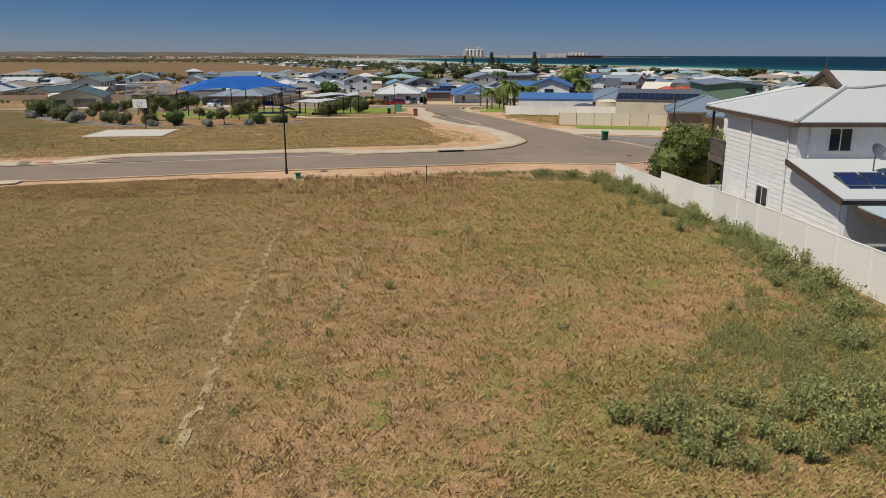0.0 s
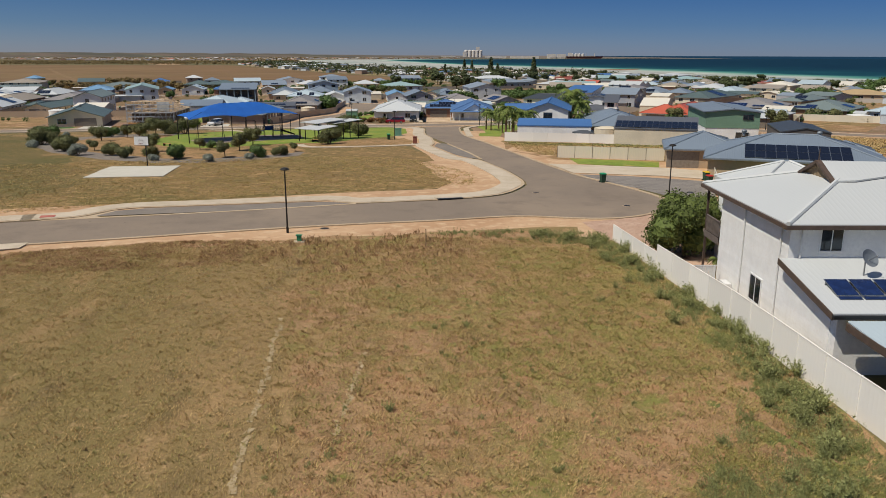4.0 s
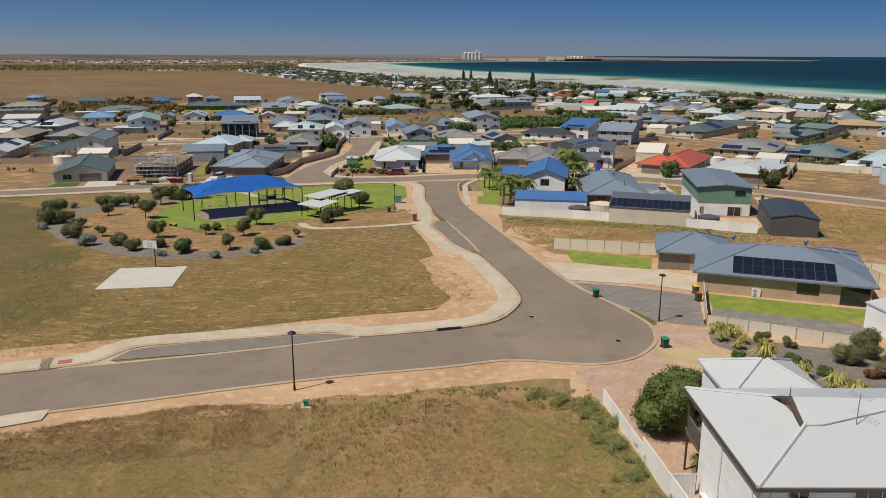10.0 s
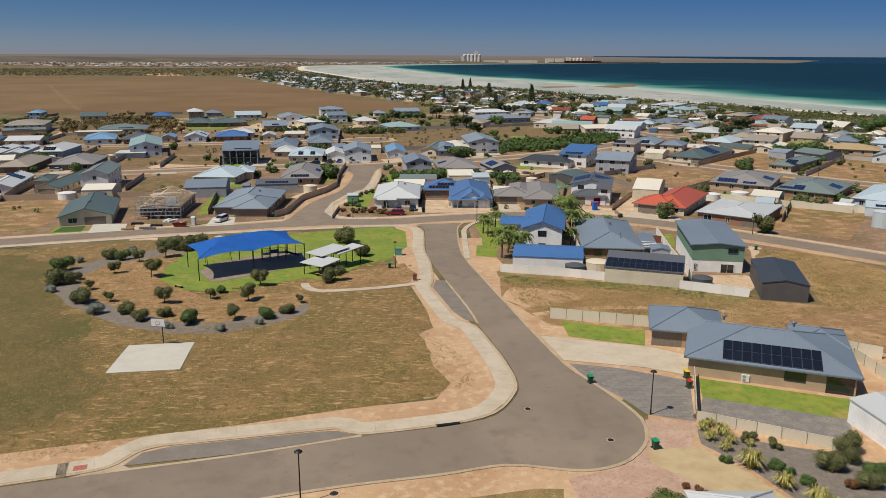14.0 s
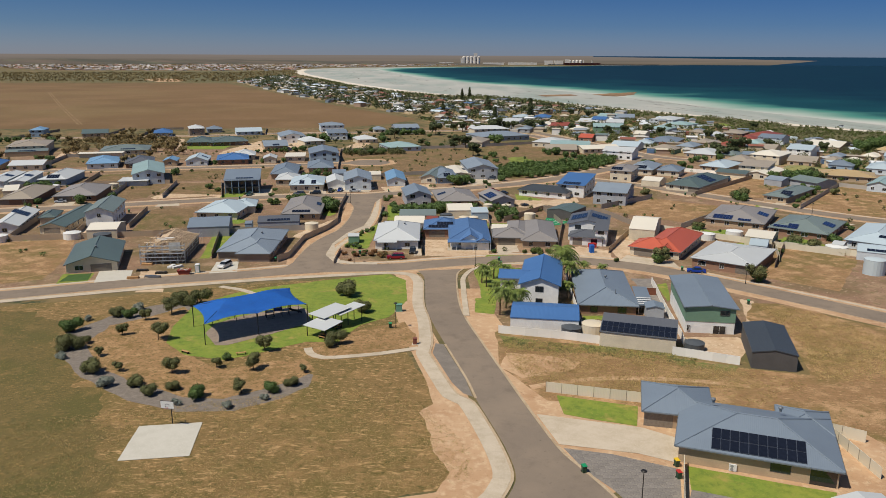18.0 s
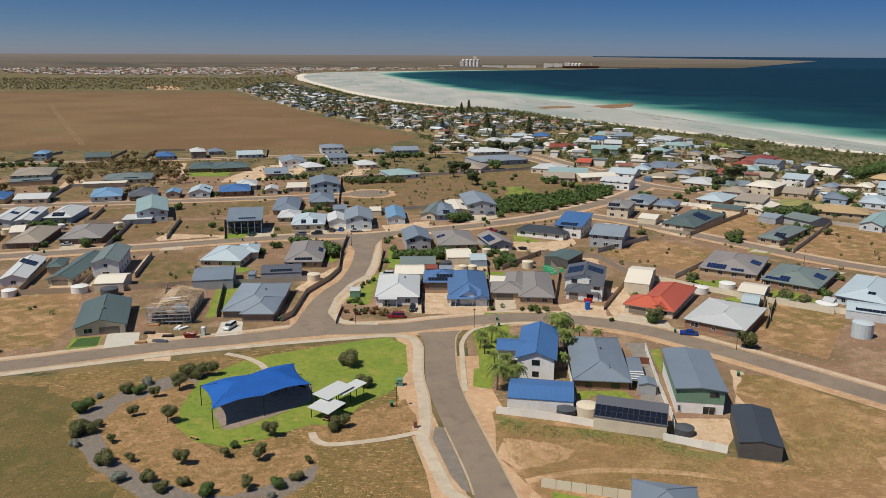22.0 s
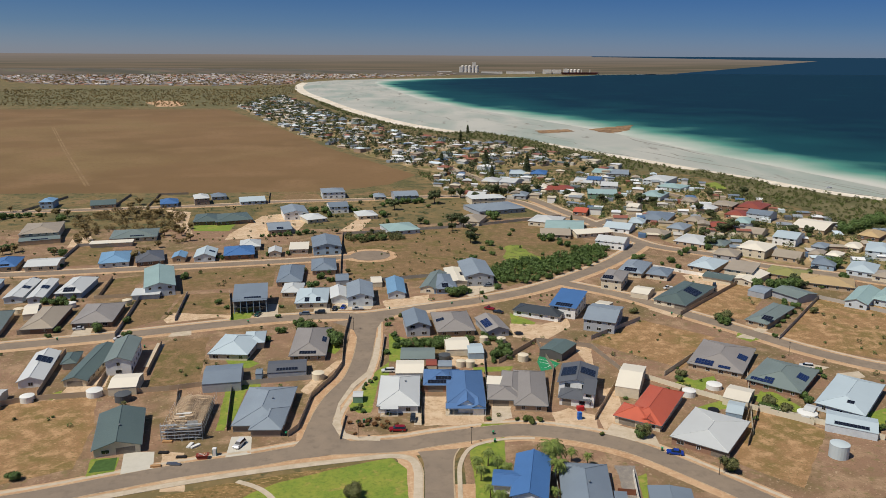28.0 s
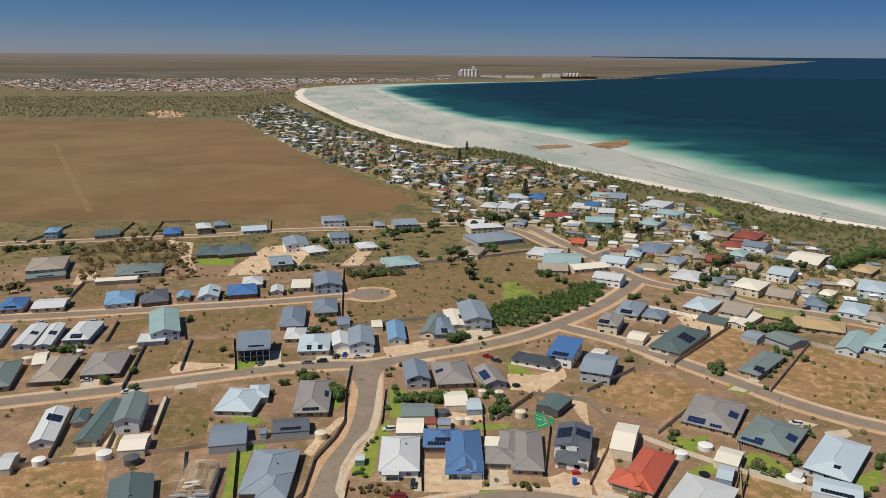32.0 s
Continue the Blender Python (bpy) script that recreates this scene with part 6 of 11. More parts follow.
    tufts("grass", park, 15000, 51, BLADE, (0.06, 0.15), 6, 0.3, "dry park grass tufts", 0.014, 1.0, 0.5)
    tufts("grass", park, 7000, 52, BLADE2, (0.05, 0.13), 6, 0.3, "olive park grass tufts", 0.014, 1.0, 0.5)
    tufts("grass", left, 7000, 31, BLADE, (0.06, 0.15), 10, 0.2, "tufts of dry grass left by the mower", 0.007, 0.9, 0.3)
    tufts("grass", left, 3500, 32, BLADE2, (0.05, 0.14), 10, 0.18, "olive tufts left by the mower", 0.007, 0.9, 0.3)
    tufts("grass", left, 1800, 36, STALK, (0.05, 0.12), 8, 0.16, "brown dead tufts in the mown grass", 0.007, 0.8, 0.3)
    tufts("grass", right, 6000, 33, BLADE, (0.07, 0.2), 10, 0.22, "clumps of dry grass", 0.007, 0.8, 0.4)
    tufts("grass", right, 2600, 34, STALK, (0.06, 0.2), 8, 0.2, "brown dead weed stalks", 0.007, 0.6, 0.5)
    tufts("grass", right, 2800, 35, WEED2, (0.05, 0.13), 12, 0.3, "yellow-green spreading weeds", 0.009, 1.3, 0.9)
    # ragged sandy edge and brown dead growth along the verge
    for i in range(34):
        v = rng.random()
        x, y, s = -38 + 27 * v, 49.6 + 8.2 * v - 0.3 * abs(rng.gauss(0, 1)), rng.uniform(0.3, 1.0)
        pts = [(x + 1.8 * s * math.cos(q) * rng.uniform(0.5, 1.3), y + 0.6 * s * math.sin(q) * rng.uniform(0.5, 1.3)) for q in [k * 0.52 for k in range(12)]]
        patch("bare_scrape", pts, SAND, 0.029 + 0.0004 * i, "bare sand at the ragged edge of the lot", "ground", amp=0.35, step=0.1)
    tufts("grass", [(-40, 44), (-12, 50), (-11, 57), (-16, 57.3), (-20, 56.9), (-28, 54), (-40, 49)], 3600, 41, STALK, (0.05, 0.16), 9, 0.24, "brown dead growth along the verge", 0.013, 0.8, 0.7)
    tufts("grass", [(-40, 44), (-12, 50), (-11, 57), (-16, 57.3), (-20, 56.9), (-28, 54), (-40, 49)], 2600, 42, BLADE, (0.05, 0.14), 9, 0.24, "dry grass along the verge", 0.012, 0.8, 0.7)
    tufts("grass", [(-12, 52), (-12, 58), (-1, 60), (6, 59), (0, 50), (-8, 47)], 260, 37, STALK, (0.2, 0.45), 9, 0.3, "tall brown dead weeds by the verge", 0.012, 0.5, 0.2)
    tufts("grass", [(2, 30), (12, 28), (12.6, 52), (4, 55)], 2400, 38, WEED2, (0.06, 0.16), 12, 0.3, "yellow-green weeds among the dry grass", 0.009, 1.2, 0.6)
    tufts("grass", [(1, 12), (13, 12), (14, 26), (8, 24), (3, 19)], 2600, 39, WEED2, (0.05, 0.13), 16, 0.3, "yellow-green weeds among the dry grass", 0.006, 1.2, 0.6)
    for k, (x, y) in enumerate(BIG_WEEDS):
        for q in range(5):
            weed(x + rng.gauss(0, 0.45), y + rng.gauss(0, 0.5), rng.uniform(0.5, 0.95), 3 * k + q)
    # single larger weeds
    for i in range(34):
        if i < 26:
            u = rng.random()
            x, y = 15.0 - 2.2 * u - abs(rng.gauss(0, 0.8)), 22 + 34 * u
        else:
            x, y = rng.uniform(-6, 11), rng.uniform(15, 50)
        weed(x, y, rng.uniform(0.55, 1.0) if i < 26 else rng.uniform(0.3, 0.55), i)
    st = root("survey_stake", -1.2, 55.3, 0, "thin steel survey stake in the grass", "stake")
    Shape().bar((0, 0, -0.2), (0, 0, 1.35), 0.03, 6).ob("rod", STEEL, st)
    utility_box(-10.9, 56.9, 0, 0.35, 0.25, 0.5, "2f7a55", "small green service pit marker beside the lot", "service_marker")


BIG_WEEDS = [(4.4, 16.4), (5.2, 16.0), (6.0, 15.2), (7.3, 16.4), (8.4, 16.7), (7.8, 15.2), (9.3, 17.0), (9.2, 15.5), (10.1, 16.4), (14.6, 42.0), (14.6, 39.0), (14.4, 35.7), (14.5, 33.4), (14.2, 27.0), (13.1, 23.9), (14.0, 30.0),
             (11.7, 57.2), (9.6, 57.8), (12.5, 53.3), (13.2, 46.5), (12.9, 50.0), (11.8, 21.6), (13.6, 26.0), (7.5, 58.6)]


def weed_patch(poly, n, seed, h):
    """Upright feathery weeds: stems set with small leaves, gathered in patches."""
    rng = np.random.RandomState(seed)
    xs, ys = [p[0] for p in poly], [p[1] for p in poly]
    V = []
    made = 0
    while made < n:
        x, y = rng.uniform(min(xs), max(xs)), rng.uniform(min(ys), max(ys))
        if not inside(x, y, poly) or noise.noise(Vector((x * 0.55, y * 0.4, seed))) < rng.uniform(-0.45, 0.25):
            continue
        made += 1
        H = rng.uniform(*h) * (0.7 + 0.6 * rng.rand())
        k, m = 9, 15
        a = rng.uniform(0, 6.28, k)
        base = np.stack([x + rng.normal(size=k) * 0.07, y + rng.normal(size=k) * 0.07, np.full(k, gz(y) + 0.02)], 1)
        tip = base + np.stack([np.cos(a) * H * 0.45, np.sin(a) * H * 0.45, H * rng.uniform(0.6, 1.1, k)], 1)
        u = np.linspace(0.12, 1.0, m)[None, :, None]
        c = (base[:, None] * (1 - u) + tip[:, None] * u).reshape(-1, 3) + rng.normal(size=(k * m, 3)) * 0.018
        e = rng.normal(size=(k * m, 3)) * 0.010 + (0, 0, 0.026)
        f = rng.normal(size=(k * m, 3)) * 0.008
        V.append(np.stack([c - e, c - f, c + e, c + f], 1).reshape(-1, 3))
    v = np.concatenate(V)
    me = bpy.data.meshes.new("weeds")
    me.from_pydata(v.tolist(), [], np.arange(len(v)).reshape(-1, 4).tolist())
    me.materials.append(WEED)
    return tagged(put("weeds", me), "feathery upright grey-green weeds", "weeds", "", "stuff")


def weed(x, y, h, seed):
    key = ("weed", seed % 4)

    def make():
        g = np.random.RandomState(seed % 4 + 40)
        s = Shape()
        for k in range(44):
            a, ln = g.uniform(0, 6.28), g.uniform(0.1, 0.7)
            tip = np.array((math.cos(a) * ln, math.sin(a) * ln, g.uniform(0.6, 1.0)))
            b = np.array((math.cos(a) * 0.05, math.sin(a) * 0.05, 0))
            for q in range(13):
                u = 0.12 + 0.88 * q / 13
                c = b + (tip - b) * u + g.normal(size=3) * 0.02
                e, f = g.normal(size=3) * 0.03 + (0, 0, 0.02), g.normal(size=3) * 0.02
                s.poly([c - e, c - f, c + e, c + f])
            s.poly([b - (0.006, 0, 0), b + (0.006, 0, 0), tip])
        return s.mesh("leaves", WEED)

    r = root("weed", x, y, seed * 47 % 360, "tall spiky grey-green weed in dry grass", "weed", "tall weeds")
    r.scale = (h, h, h)
    put("leaves", shared(key, make), r)
    put("stem", shared(("stem",), lambda: Shape().bar((0, 0, -0.1), (0, 0, 0.5), 0.02, 5, 0.01).mesh("stem", BARK)), r)


def trampoline(x, y):
    r = root("trampoline", x, y, 0, "round black trampoline on a backyard lawn", "trampoline")
    Shape().turned([(1.5, 0.62), (1.75, 0.62), (1.75, 0.68), (1.5, 0.68)], 24).ob("pad", BLACK, r)
    Shape().turned([(0.01, 0.63), (1.5, 0.63), (1.5, 0.64)], 24).ob("mat", BLACK, r)
    for i in range(6):
        a = i * math.pi / 3
        Shape().bar((1.65 * math.cos(a), 1.65 * math.sin(a), -0.1), (1.65 * math.cos(a), 1.65 * math.sin(a), 0.64), 0.03, 6).ob("leg", STEEL, r)


TOWN_EARTH = material("town_earth", ["8a6a4c", ("6f6240", 0.006, 0.42, 0.6), ("9c7a5c", 0.015, 0.5, 0.64), ("5c5636", 0.03, 0.55, 0.66)], 0.95)


def far_scene():
    patch("dune_scrub", DUNES, SCRUB_GREEN, 0.19, "green coastal dune scrub", "scrub", amp=5, step=12)
    ground_b = material("suburb_ground", ["8d7856", ("6d6638", 0.04, 0.45, 0.6), ("a8916c", 0.08, 0.5, 0.65), ("5a5c34", 0.15, 0.55, 0.68)], 0.95)
    patch("suburb_ground", SUBURB, ground_b, 0.02, "sandy suburban blocks", "yard", amp=4, step=15)
    patch("suburb_ground", BLOCK, ground_b, 0.024, "sandy suburban blocks", "yard", amp=2, step=10)
    far_houses("far_houses", SUBURB, 310, 3, -38, "rows of small beach-side houses", 13)
    far_houses("near_sheds", BLOCK, 120, 4, -15, "sheds and small houses between the blocks", 14, (5, 10))
    far_houses("town_houses", FAR_TOWN, 1900, 6, 10, "distant town houses", 17, (10, 22), TOWN_ROOFS)
    far_trees("suburb_trees", SUBURB, 1000, 8, "street and garden trees among the houses", LEAF["dark"], (1.8, 4.8), 0.9, 34)
    far_trees("suburb_trees", SUBURB, 800, 18, "olive garden trees among the houses", LEAF["euc"], (1.4, 3.4), 0.6, 36, 0.5)
    far_trees("block_trees", BLOCK, 700, 9, "garden trees among the houses", LEAF["euc"], (1.0, 2.8), 0.32, 100, 0.8, HOUSE_SPOTS)
    far_trees("block_trees", BLOCK, 700, 19, "dense garden shrubs among the houses", LEAF["bush"], (0.8, 2.2), 0.28, 90, 0.3, HOUSE_SPOTS)
    far_trees("dune_bushes", DUNES, 1300, 10, "dense dune bushes behind the beach", LEAF["euc"], (0.9, 2.2), 0.4, 40, 0.2)
    far_trees("dune_bushes", DUNES, 900, 11, "green dune bushes behind the beach", LEAF["lime"], (0.8, 2.0), 0.4, 40, 0.2)
    far_trees("scrub_bushes", FAR_SCRUB, 4200, 12, "low scrub between the field and the town", LEAF["grove"], (1.0, 2.4), 1.2, 9, 0.0)
    far_trees("town_trees", FAR_TOWN, 2000, 13, "trees of the distant town", LEAF["grove"], (2.2, 5.0), 2.2, 12, 0.5)
    patch("town_ground", FAR_TOWN, TOWN_EARTH, 0.05, "bare brown earth and streets of the distant town", "ground", amp=20, step=40)
    silos()
    hills()


def hills():
    """A long low rise behind the town, falling away towards the port."""
    # greyed browns: the haze before the hills is put into the colour
    mat = material("far_hills", ["5a5145", ("4a483c", 0.0012, 0.42, 0.6, (1, 3, 1)), ("675a4c", 0.003, 0.5, 0.64, (1, 3, 1)), ("5e5c48", 0.006, 0.56, 0.66, (1, 2, 1))], 0.95)
    s = Shape()
    N = 120
    rows = ((4480, 0.0), (4600, 0.5), (4720, 0.9), (4830, 1.0), (4930, 0.6))
    for i in range(N + 1):
        u = -0.75 + 0.83 * i / N
        fall = max(0.0, min(1.0, (0.08 - u) / 0.35)) ** 0.7
        h = 37 * fall * (0.82 + 0.28 * noise.noise(Vector((u * 9, 0, 3))) + 0.10 * noise.noise(Vector((u * 40, 0, 5))))
        for y, k in rows:
            c = y / math.hypot(1, u)
            s.v.append((u * c, c, -9.6 + h * k))
    for i in range(N):
        for j in range(4):
            a = i * 5 + j
            s.f.append((a, a + 5, a + 6, a + 1))
    tagged(put("hills", s.mesh("hills", mat)), "low hazy olive-brown hills behind the town", "hills", "", "structure")


def silos():
    white = material("silo_white", ["cfcac2", ("bdb7ae", 0.05, 0.4, 0.7)], 0.8)
    z = gz(4800)
    r = root("grain_silos", 200, 4800, 0, "cluster of tall white grain silos by the far shore", "silo", z=z)
    for i in range(5):
        Shape().turned([(11, 0), (11, 46), (4, 50)], 16).ob("silo", white, r, pose(-55 + i * 22, 0, 0))
    Shape().box(-70, -12, 0, -52, 12, 40).ob("annexe", white, r, pose(-5, 0, 0))
    Shape().box(5, -8, 44, 26, 8, 68).ob("headhouse", white, r)
    Shape().box(60, -10, 0, 190, 10, 13).ob("grain_shed", white, r)
    Shape().box(215, -10, 0, 390, 10, 14).ob("grain_shed", white, r)
    Shape().box(-210, 20, 0, -120, 40, 14).ob("grain_shed", white, r)
    for i in range(4):
        Shape().turned([(9, 0), (9, 26), (2, 30)], 14).ob("tank", white, r, pose(600 + i * 22, 40, 0))
    for x in (470, 530):
        Shape().box(-26, -10, 0, 26, 10, 26).ob("shed", white, r, pose(x, 30, 0))
    s = root("cargo_ship", 850, 4700, 0, "long dark red cargo ship moored at the jetty", "ship", z=z)
    Shape().hexa([(-104, -12, 0), (96, -12, 0), (96, 12, 0), (-104, 12, 0), (-110, -15, 13), (112, -15, 13), (112, 15, 13), (-110, 15, 13)]).ob("hull", material("hull_red", ["5a2a2a", ("3c2224", 0.05, 0.4, 0.7)], 0.7), s)
    Shape().box(-98, -10, 13, -76, 10, 34).ob("bridge", white, s)
    for x in (-40, 10, 60):
        Shape().bar((x, 0, 13), (x, 0, 30), 2, 6).ob("crane", white, s)
    j = root("jetty", 900, 4725, 0, "long low jetty across the water", "jetty", z=z)
    Shape().box(-250, -3, 2, 420, 3, 5).ob("deck", STEEL, j)
    for i in range(24):
        Shape().bar((-240 + i * 28, 0, -2), (-240 + i * 28, 0, 2.1), 1.0, 6).ob("pile", STEEL, j)


HOUSE_SPOTS = []


def road(line, width, lift):
    HOUSE_SPOTS.extend((p.x, p.y, width / 2 + 2.5) for p in smooth_line(line, 6))
    strip("road", line, -width / 2, width / 2, ASPHALT, lift, 0, "grey-brown asphalt residential street", "road")
    for sg in (-1, 1):
        strip("kerb", line, sg * width / 2 - 0.2, sg * width / 2 + 0.25, KERB, 0.030 + lift * 0.05, 0, "pale concrete kerb", "kerb", step=4)
    strip("footpath", line, -width / 2 - 2.6, -width / 2 - 1.3, CONCRETE, 0.027 + lift * 0.05, 0, "pale concrete footpath", "footpath", step=4)
    for sg in (-1, 1):
        strip("verge", line, sg * width / 2 + (-3.3 if sg < 0 else 0.3), sg * width / 2 + (-0.3 if sg < 0 else 3.3), SAND, 0.016 + lift * 0.12, 0, "sandy verge along the street", "verge", step=4)


SCRUB_GREEN = material("green_scrub", ["6b6444", ("565432", 0.02, 0.4, 0.6), ("6b6340", 0.08, 0.5, 0.7), ("8d8a78", 0.3, 0.66, 0.72)], 0.95, bump=((0.3, 0.8, 0.5),))


def coast():
    """Beach, tidal flats, clear shallows and the deep bay."""
    far = [(5200, 4700), (6000, 400)]
    land = smooth_line(SHORE, 20)
    edge = smooth_line(WATER, 20)
    deep = smooth_line(DEEP, 20)
    outer = [Vector((1600, 4960, 0)), Vector((5200, 4960, 0)), Vector((6000, 300, 0))]
    patch("tidal_flats", [(p.x, p.y) for p in land] + [(p.x, p.y) for p in outer], FLATS, 0.10, "pale tidal sand flats with wet streaks", "beach")
    for line in ([(-610, 1212), (-437, 892), (-308, 658)],):
        for off in (-1.4, 1.4):
            strip("field_track", line, off - 0.9, off + 0.9, material("field_track", ["87704e", ("7a6242", 0.05, 0.4, 0.6)], 0.95), 0.06, 0, "faint wheel track across the stubble", "track", step=20)
    strip("beach", SHORE[:-5], -24, 6, BEACH, 0.16, 0, "white sandy beach", "beach", step=15)
    # wet streaks drawn out along the shore
    rng = random.Random(77)
    wet = material("wet_sand", ["8a887e", ("7e7c71", 0.05, 0.45, 0.62), ("989689", 0.12, 0.5, 0.66)], 0.85)

    def along(line, u):
        f = u * (len(line) - 1)
        i = min(int(f), len(line) - 2)
        return line[i].lerp(line[i + 1], f - i)

    spots = []
    for i in range(140):
        u, k, L = rng.uniform(0.01, 0.72), rng.uniform(0.12, 0.95), rng.uniform(0.015, 0.05)
        pts = [along(land, u + L * q / 5).lerp(along(edge, u + L * q / 5), k + 0.03 * math.sin(2 * q + i)) for q in range(6)]
        if any(abs(u - a) < 0.055 and abs(k - b) < 0.07 for a, b in spots):
            continue
        spots.append((u, k))
        w = rng.uniform(1.0, 3.4)
        line = [(q.x, q.y) for q in pts]
        poly = [(x + w * rng.uniform(0.2, 1) * (0.15 if j in (0, 5) else 1), y) for j, (x, y) in enumerate(line)] + [(x - w * rng.uniform(0.2, 1) * (0.15 if j in (0, 5) else 1), y) for j, (x, y) in reversed(list(enumerate(line)))]
        patch("wet_streak", poly, wet, 0.14, "thin wet streak on the tidal sand", "beach")
    sea(deep, edge, outer)


def sea(deep, edge, outer):
    m = bpy.data.materials.new("sea_water")
    m.use_nodes = True
    t = m.node_tree
    n = t.nodes
    b = n["Principled BSDF"]
    b.inputs["Roughness"].default_value = 0.5
    b.inputs["Specular IOR Level"].default_value = 0.02
    at = n.new("ShaderNodeAttribute")
    at.attribute_name = "depth"
    rp = n.new("ShaderNodeValToRGB")
    stops = ((0.0, (0.50, 0.50, 0.44, 1)), (0.2, (0.30, 0.39, 0.32, 1)), (0.42, (0.075, 0.23, 0.18, 1)), (0.64, (0.011, 0.060, 0.070, 1)), (1.0, (0.0060, 0.025, 0.041, 1)))
    while len(rp.color_ramp.elements) < len(stops):
        rp.color_ramp.elements.new(0.5)
    for e, (p, c) in zip(rp.color_ramp.elements, stops):
        e.position, e.color = p, c
    co, nz, add = n.new("ShaderNodeTexCoord"), n.new("ShaderNodeTexNoise"), n.new("ShaderNodeMath")
    nz.inputs["Scale"].default_value, nz.inputs["Detail"].default_value = 0.008, 5
    link(t, co.outputs["Object"], nz.inputs["Vector"])
    add.operation = "MULTIPLY_ADD"
    link(t, nz.outputs["Fac"], add.inputs[0])
    add.inputs[1].default_value = 0.6
    sub = n.new("ShaderNodeMath")
    sub.operation = "SUBTRACT"
    link(t, at.outputs["Fac"], sub.inputs[0])
    sub.inputs[1].default_value = 0.28
    link(t, sub.outputs[0], add.inputs[2])
    link(t, add.outputs[0], rp.inputs[0])
    link(t, rp.outputs[0], b.inputs["Base Color"])
    w, bp = n.new("ShaderNodeTexNoise"), n.new("ShaderNodeBump")
    w.inputs["Scale"].default_value = 0.4
    link(t, co.outputs["Object"], w.inputs["Vector"])
    bp.inputs["Strength"].default_value, bp.inputs["Distance"].default_value = 0.4, 0.3
    link(t, w.outputs["Fac"], bp.inputs["Height"])
    link(t, bp.outputs[0], b.inputs["Normal"])
    # rows of water from the edge of the flats out to the deep
    s, depth = Shape(), []
    N = 90

    def resample(line):
        acc = [0.0]
        for a, c in zip(line, line[1:]):
            acc.append(acc[-1] + (c - a).length)
        u = np.linspace(0, acc[-1], N)
        return np.stack([np.interp(u, acc, [p.x for p in line]), np.interp(u, acc, [p.y for p in line])], 1)

    E, D = resample(edge), resample(deep)
    out = np.array([(o.x, o.y) for o in outer])[::-1]
    acc = np.r_[0, np.cumsum(np.linalg.norm(np.diff(out, axis=0), axis=1))]
    u = np.linspace(0, acc[-1], N)
    O = np.stack([np.interp(u, acc, out[:, 0]), np.interp(u, acc, out[:, 1])], 1)
    rows = [(E, 0.0), (E * 0.6 + D * 0.4, 0.26), (D, 0.60), (D * 0.96 + O * 0.04, 0.9), (D * 0.9 + O * 0.1, 1.0), (O, 1.0)]
    for R, dp in rows:
        for x, y in R:
            s.v.append((x, y, gz(max(y, 560)) + 0.22))
            depth.append(dp)
    for r in range(len(rows) - 1):
        for i in range(N - 1):
            a = r * N + i
            s.f.append((a + 1, a, a + N, a + N + 1))
    me = s.mesh("water", m)
    me.attributes.new("depth", "FLOAT", "POINT").data.foreach_set("value", depth)
    o = put("water", me)
    tagged(o, "deep blue bay shading to turquoise shallows", "sea", "", "structure")


# ---- ground ----
def ground():
    s = Shape()
    xs = [-6500, -1500, -500, 0, 500, 1500, 6500]
    ys = [-900, 20, 32, 57, 95, 135, 190, 300, 460, 560, 1500, 4930]
    for y in ys:
        for x in xs:
            s.v.append((x, y, gz(y)))
    k = len(xs)
    for j in range(len(ys) - 1):
        for i in range(k - 1):
            a = j * k + i
            s.f.append((a, a + 1, a + k + 1, a + k))
    tagged(s.ob("ground", SCRUB), "dry sandy earth with sparse scrub", "ground", "", "structure")


ground()

# ---- roads ----
ROAD_B = [(-137.5, 151.9), (-103.5, 164.0), (-87.0, 171.3), (-69.0, 179.2), (-51.7, 184.7), (-33.6, 191.4), (-12.3, 193.7), (0.1, 197.8), (19.5, 203.1), (29.2, 203.2), (43.1, 199.5), (56.9, 191.6), (71.2, 176.1), (82.2, 162.7), (95.1, 146.3), (107.4, 130.9)]
ROAD_C = [(-31.0, 311.0), (-29.7, 291.0), (-29.0, 278.2), (-28.6, 264.5), (-29.0, 251.0), (-30.1, 240.6), (-32.9, 231.0), (-34.7, 223.1), (-35.8, 213.9), (-35.9, 207.0), (-34.8, 198.0), (-33.8, 190.0)]
ROAD_D = [(-231.4, 252.5), (-173.1, 271.1), (-134.0, 283.9), (-91.9, 299.7), (-69.1, 307.3), (-44.7, 311.4), (-32.1, 311.5), (-4.5, 323.9), (19.6, 334.9), (49.1, 354.7), (84.6, 391.1), (107.1, 420.7), (127.2, 453.4)]
ROAD_E = [(60.5, 365.0), (88.6, 341.5), (108.5, 316.5), (125.9, 294.4), (140.6, 273.5), (155.3, 258.4), (165.7, 250.9), (193.3, 233.0)]
ROAD_F = [(-157.7, 1196.7), (-54.8, 945.2), (13.2, 768.4), (52.1, 664.8), (82.2, 584.7), (107.6, 507.8), (127.6, 448.3), (160.5, 421.3), (175.3, 400.0), (205.0, 382.6), (229.9, 363.0), (265.2, 337.6)]
ROAD_G = [(-296.0, 362.5), (-230.5, 373.8), (-203.3, 378.6), (-147.5, 390.7), (-103.5, 400.2), (-70.1, 408.9), (-45.1, 416.8)]
ROAD_H = [(-395.8, 525.1), (-323.5, 540.3), (-247.2, 556.4), (-166.7, 574.7), (-125.4, 589.2), (-63.1, 598.5), (1.3, 614.6), (38.9, 613.1), (64.6, 588.4), (86.2, 536.1), (99.2, 527.6)]
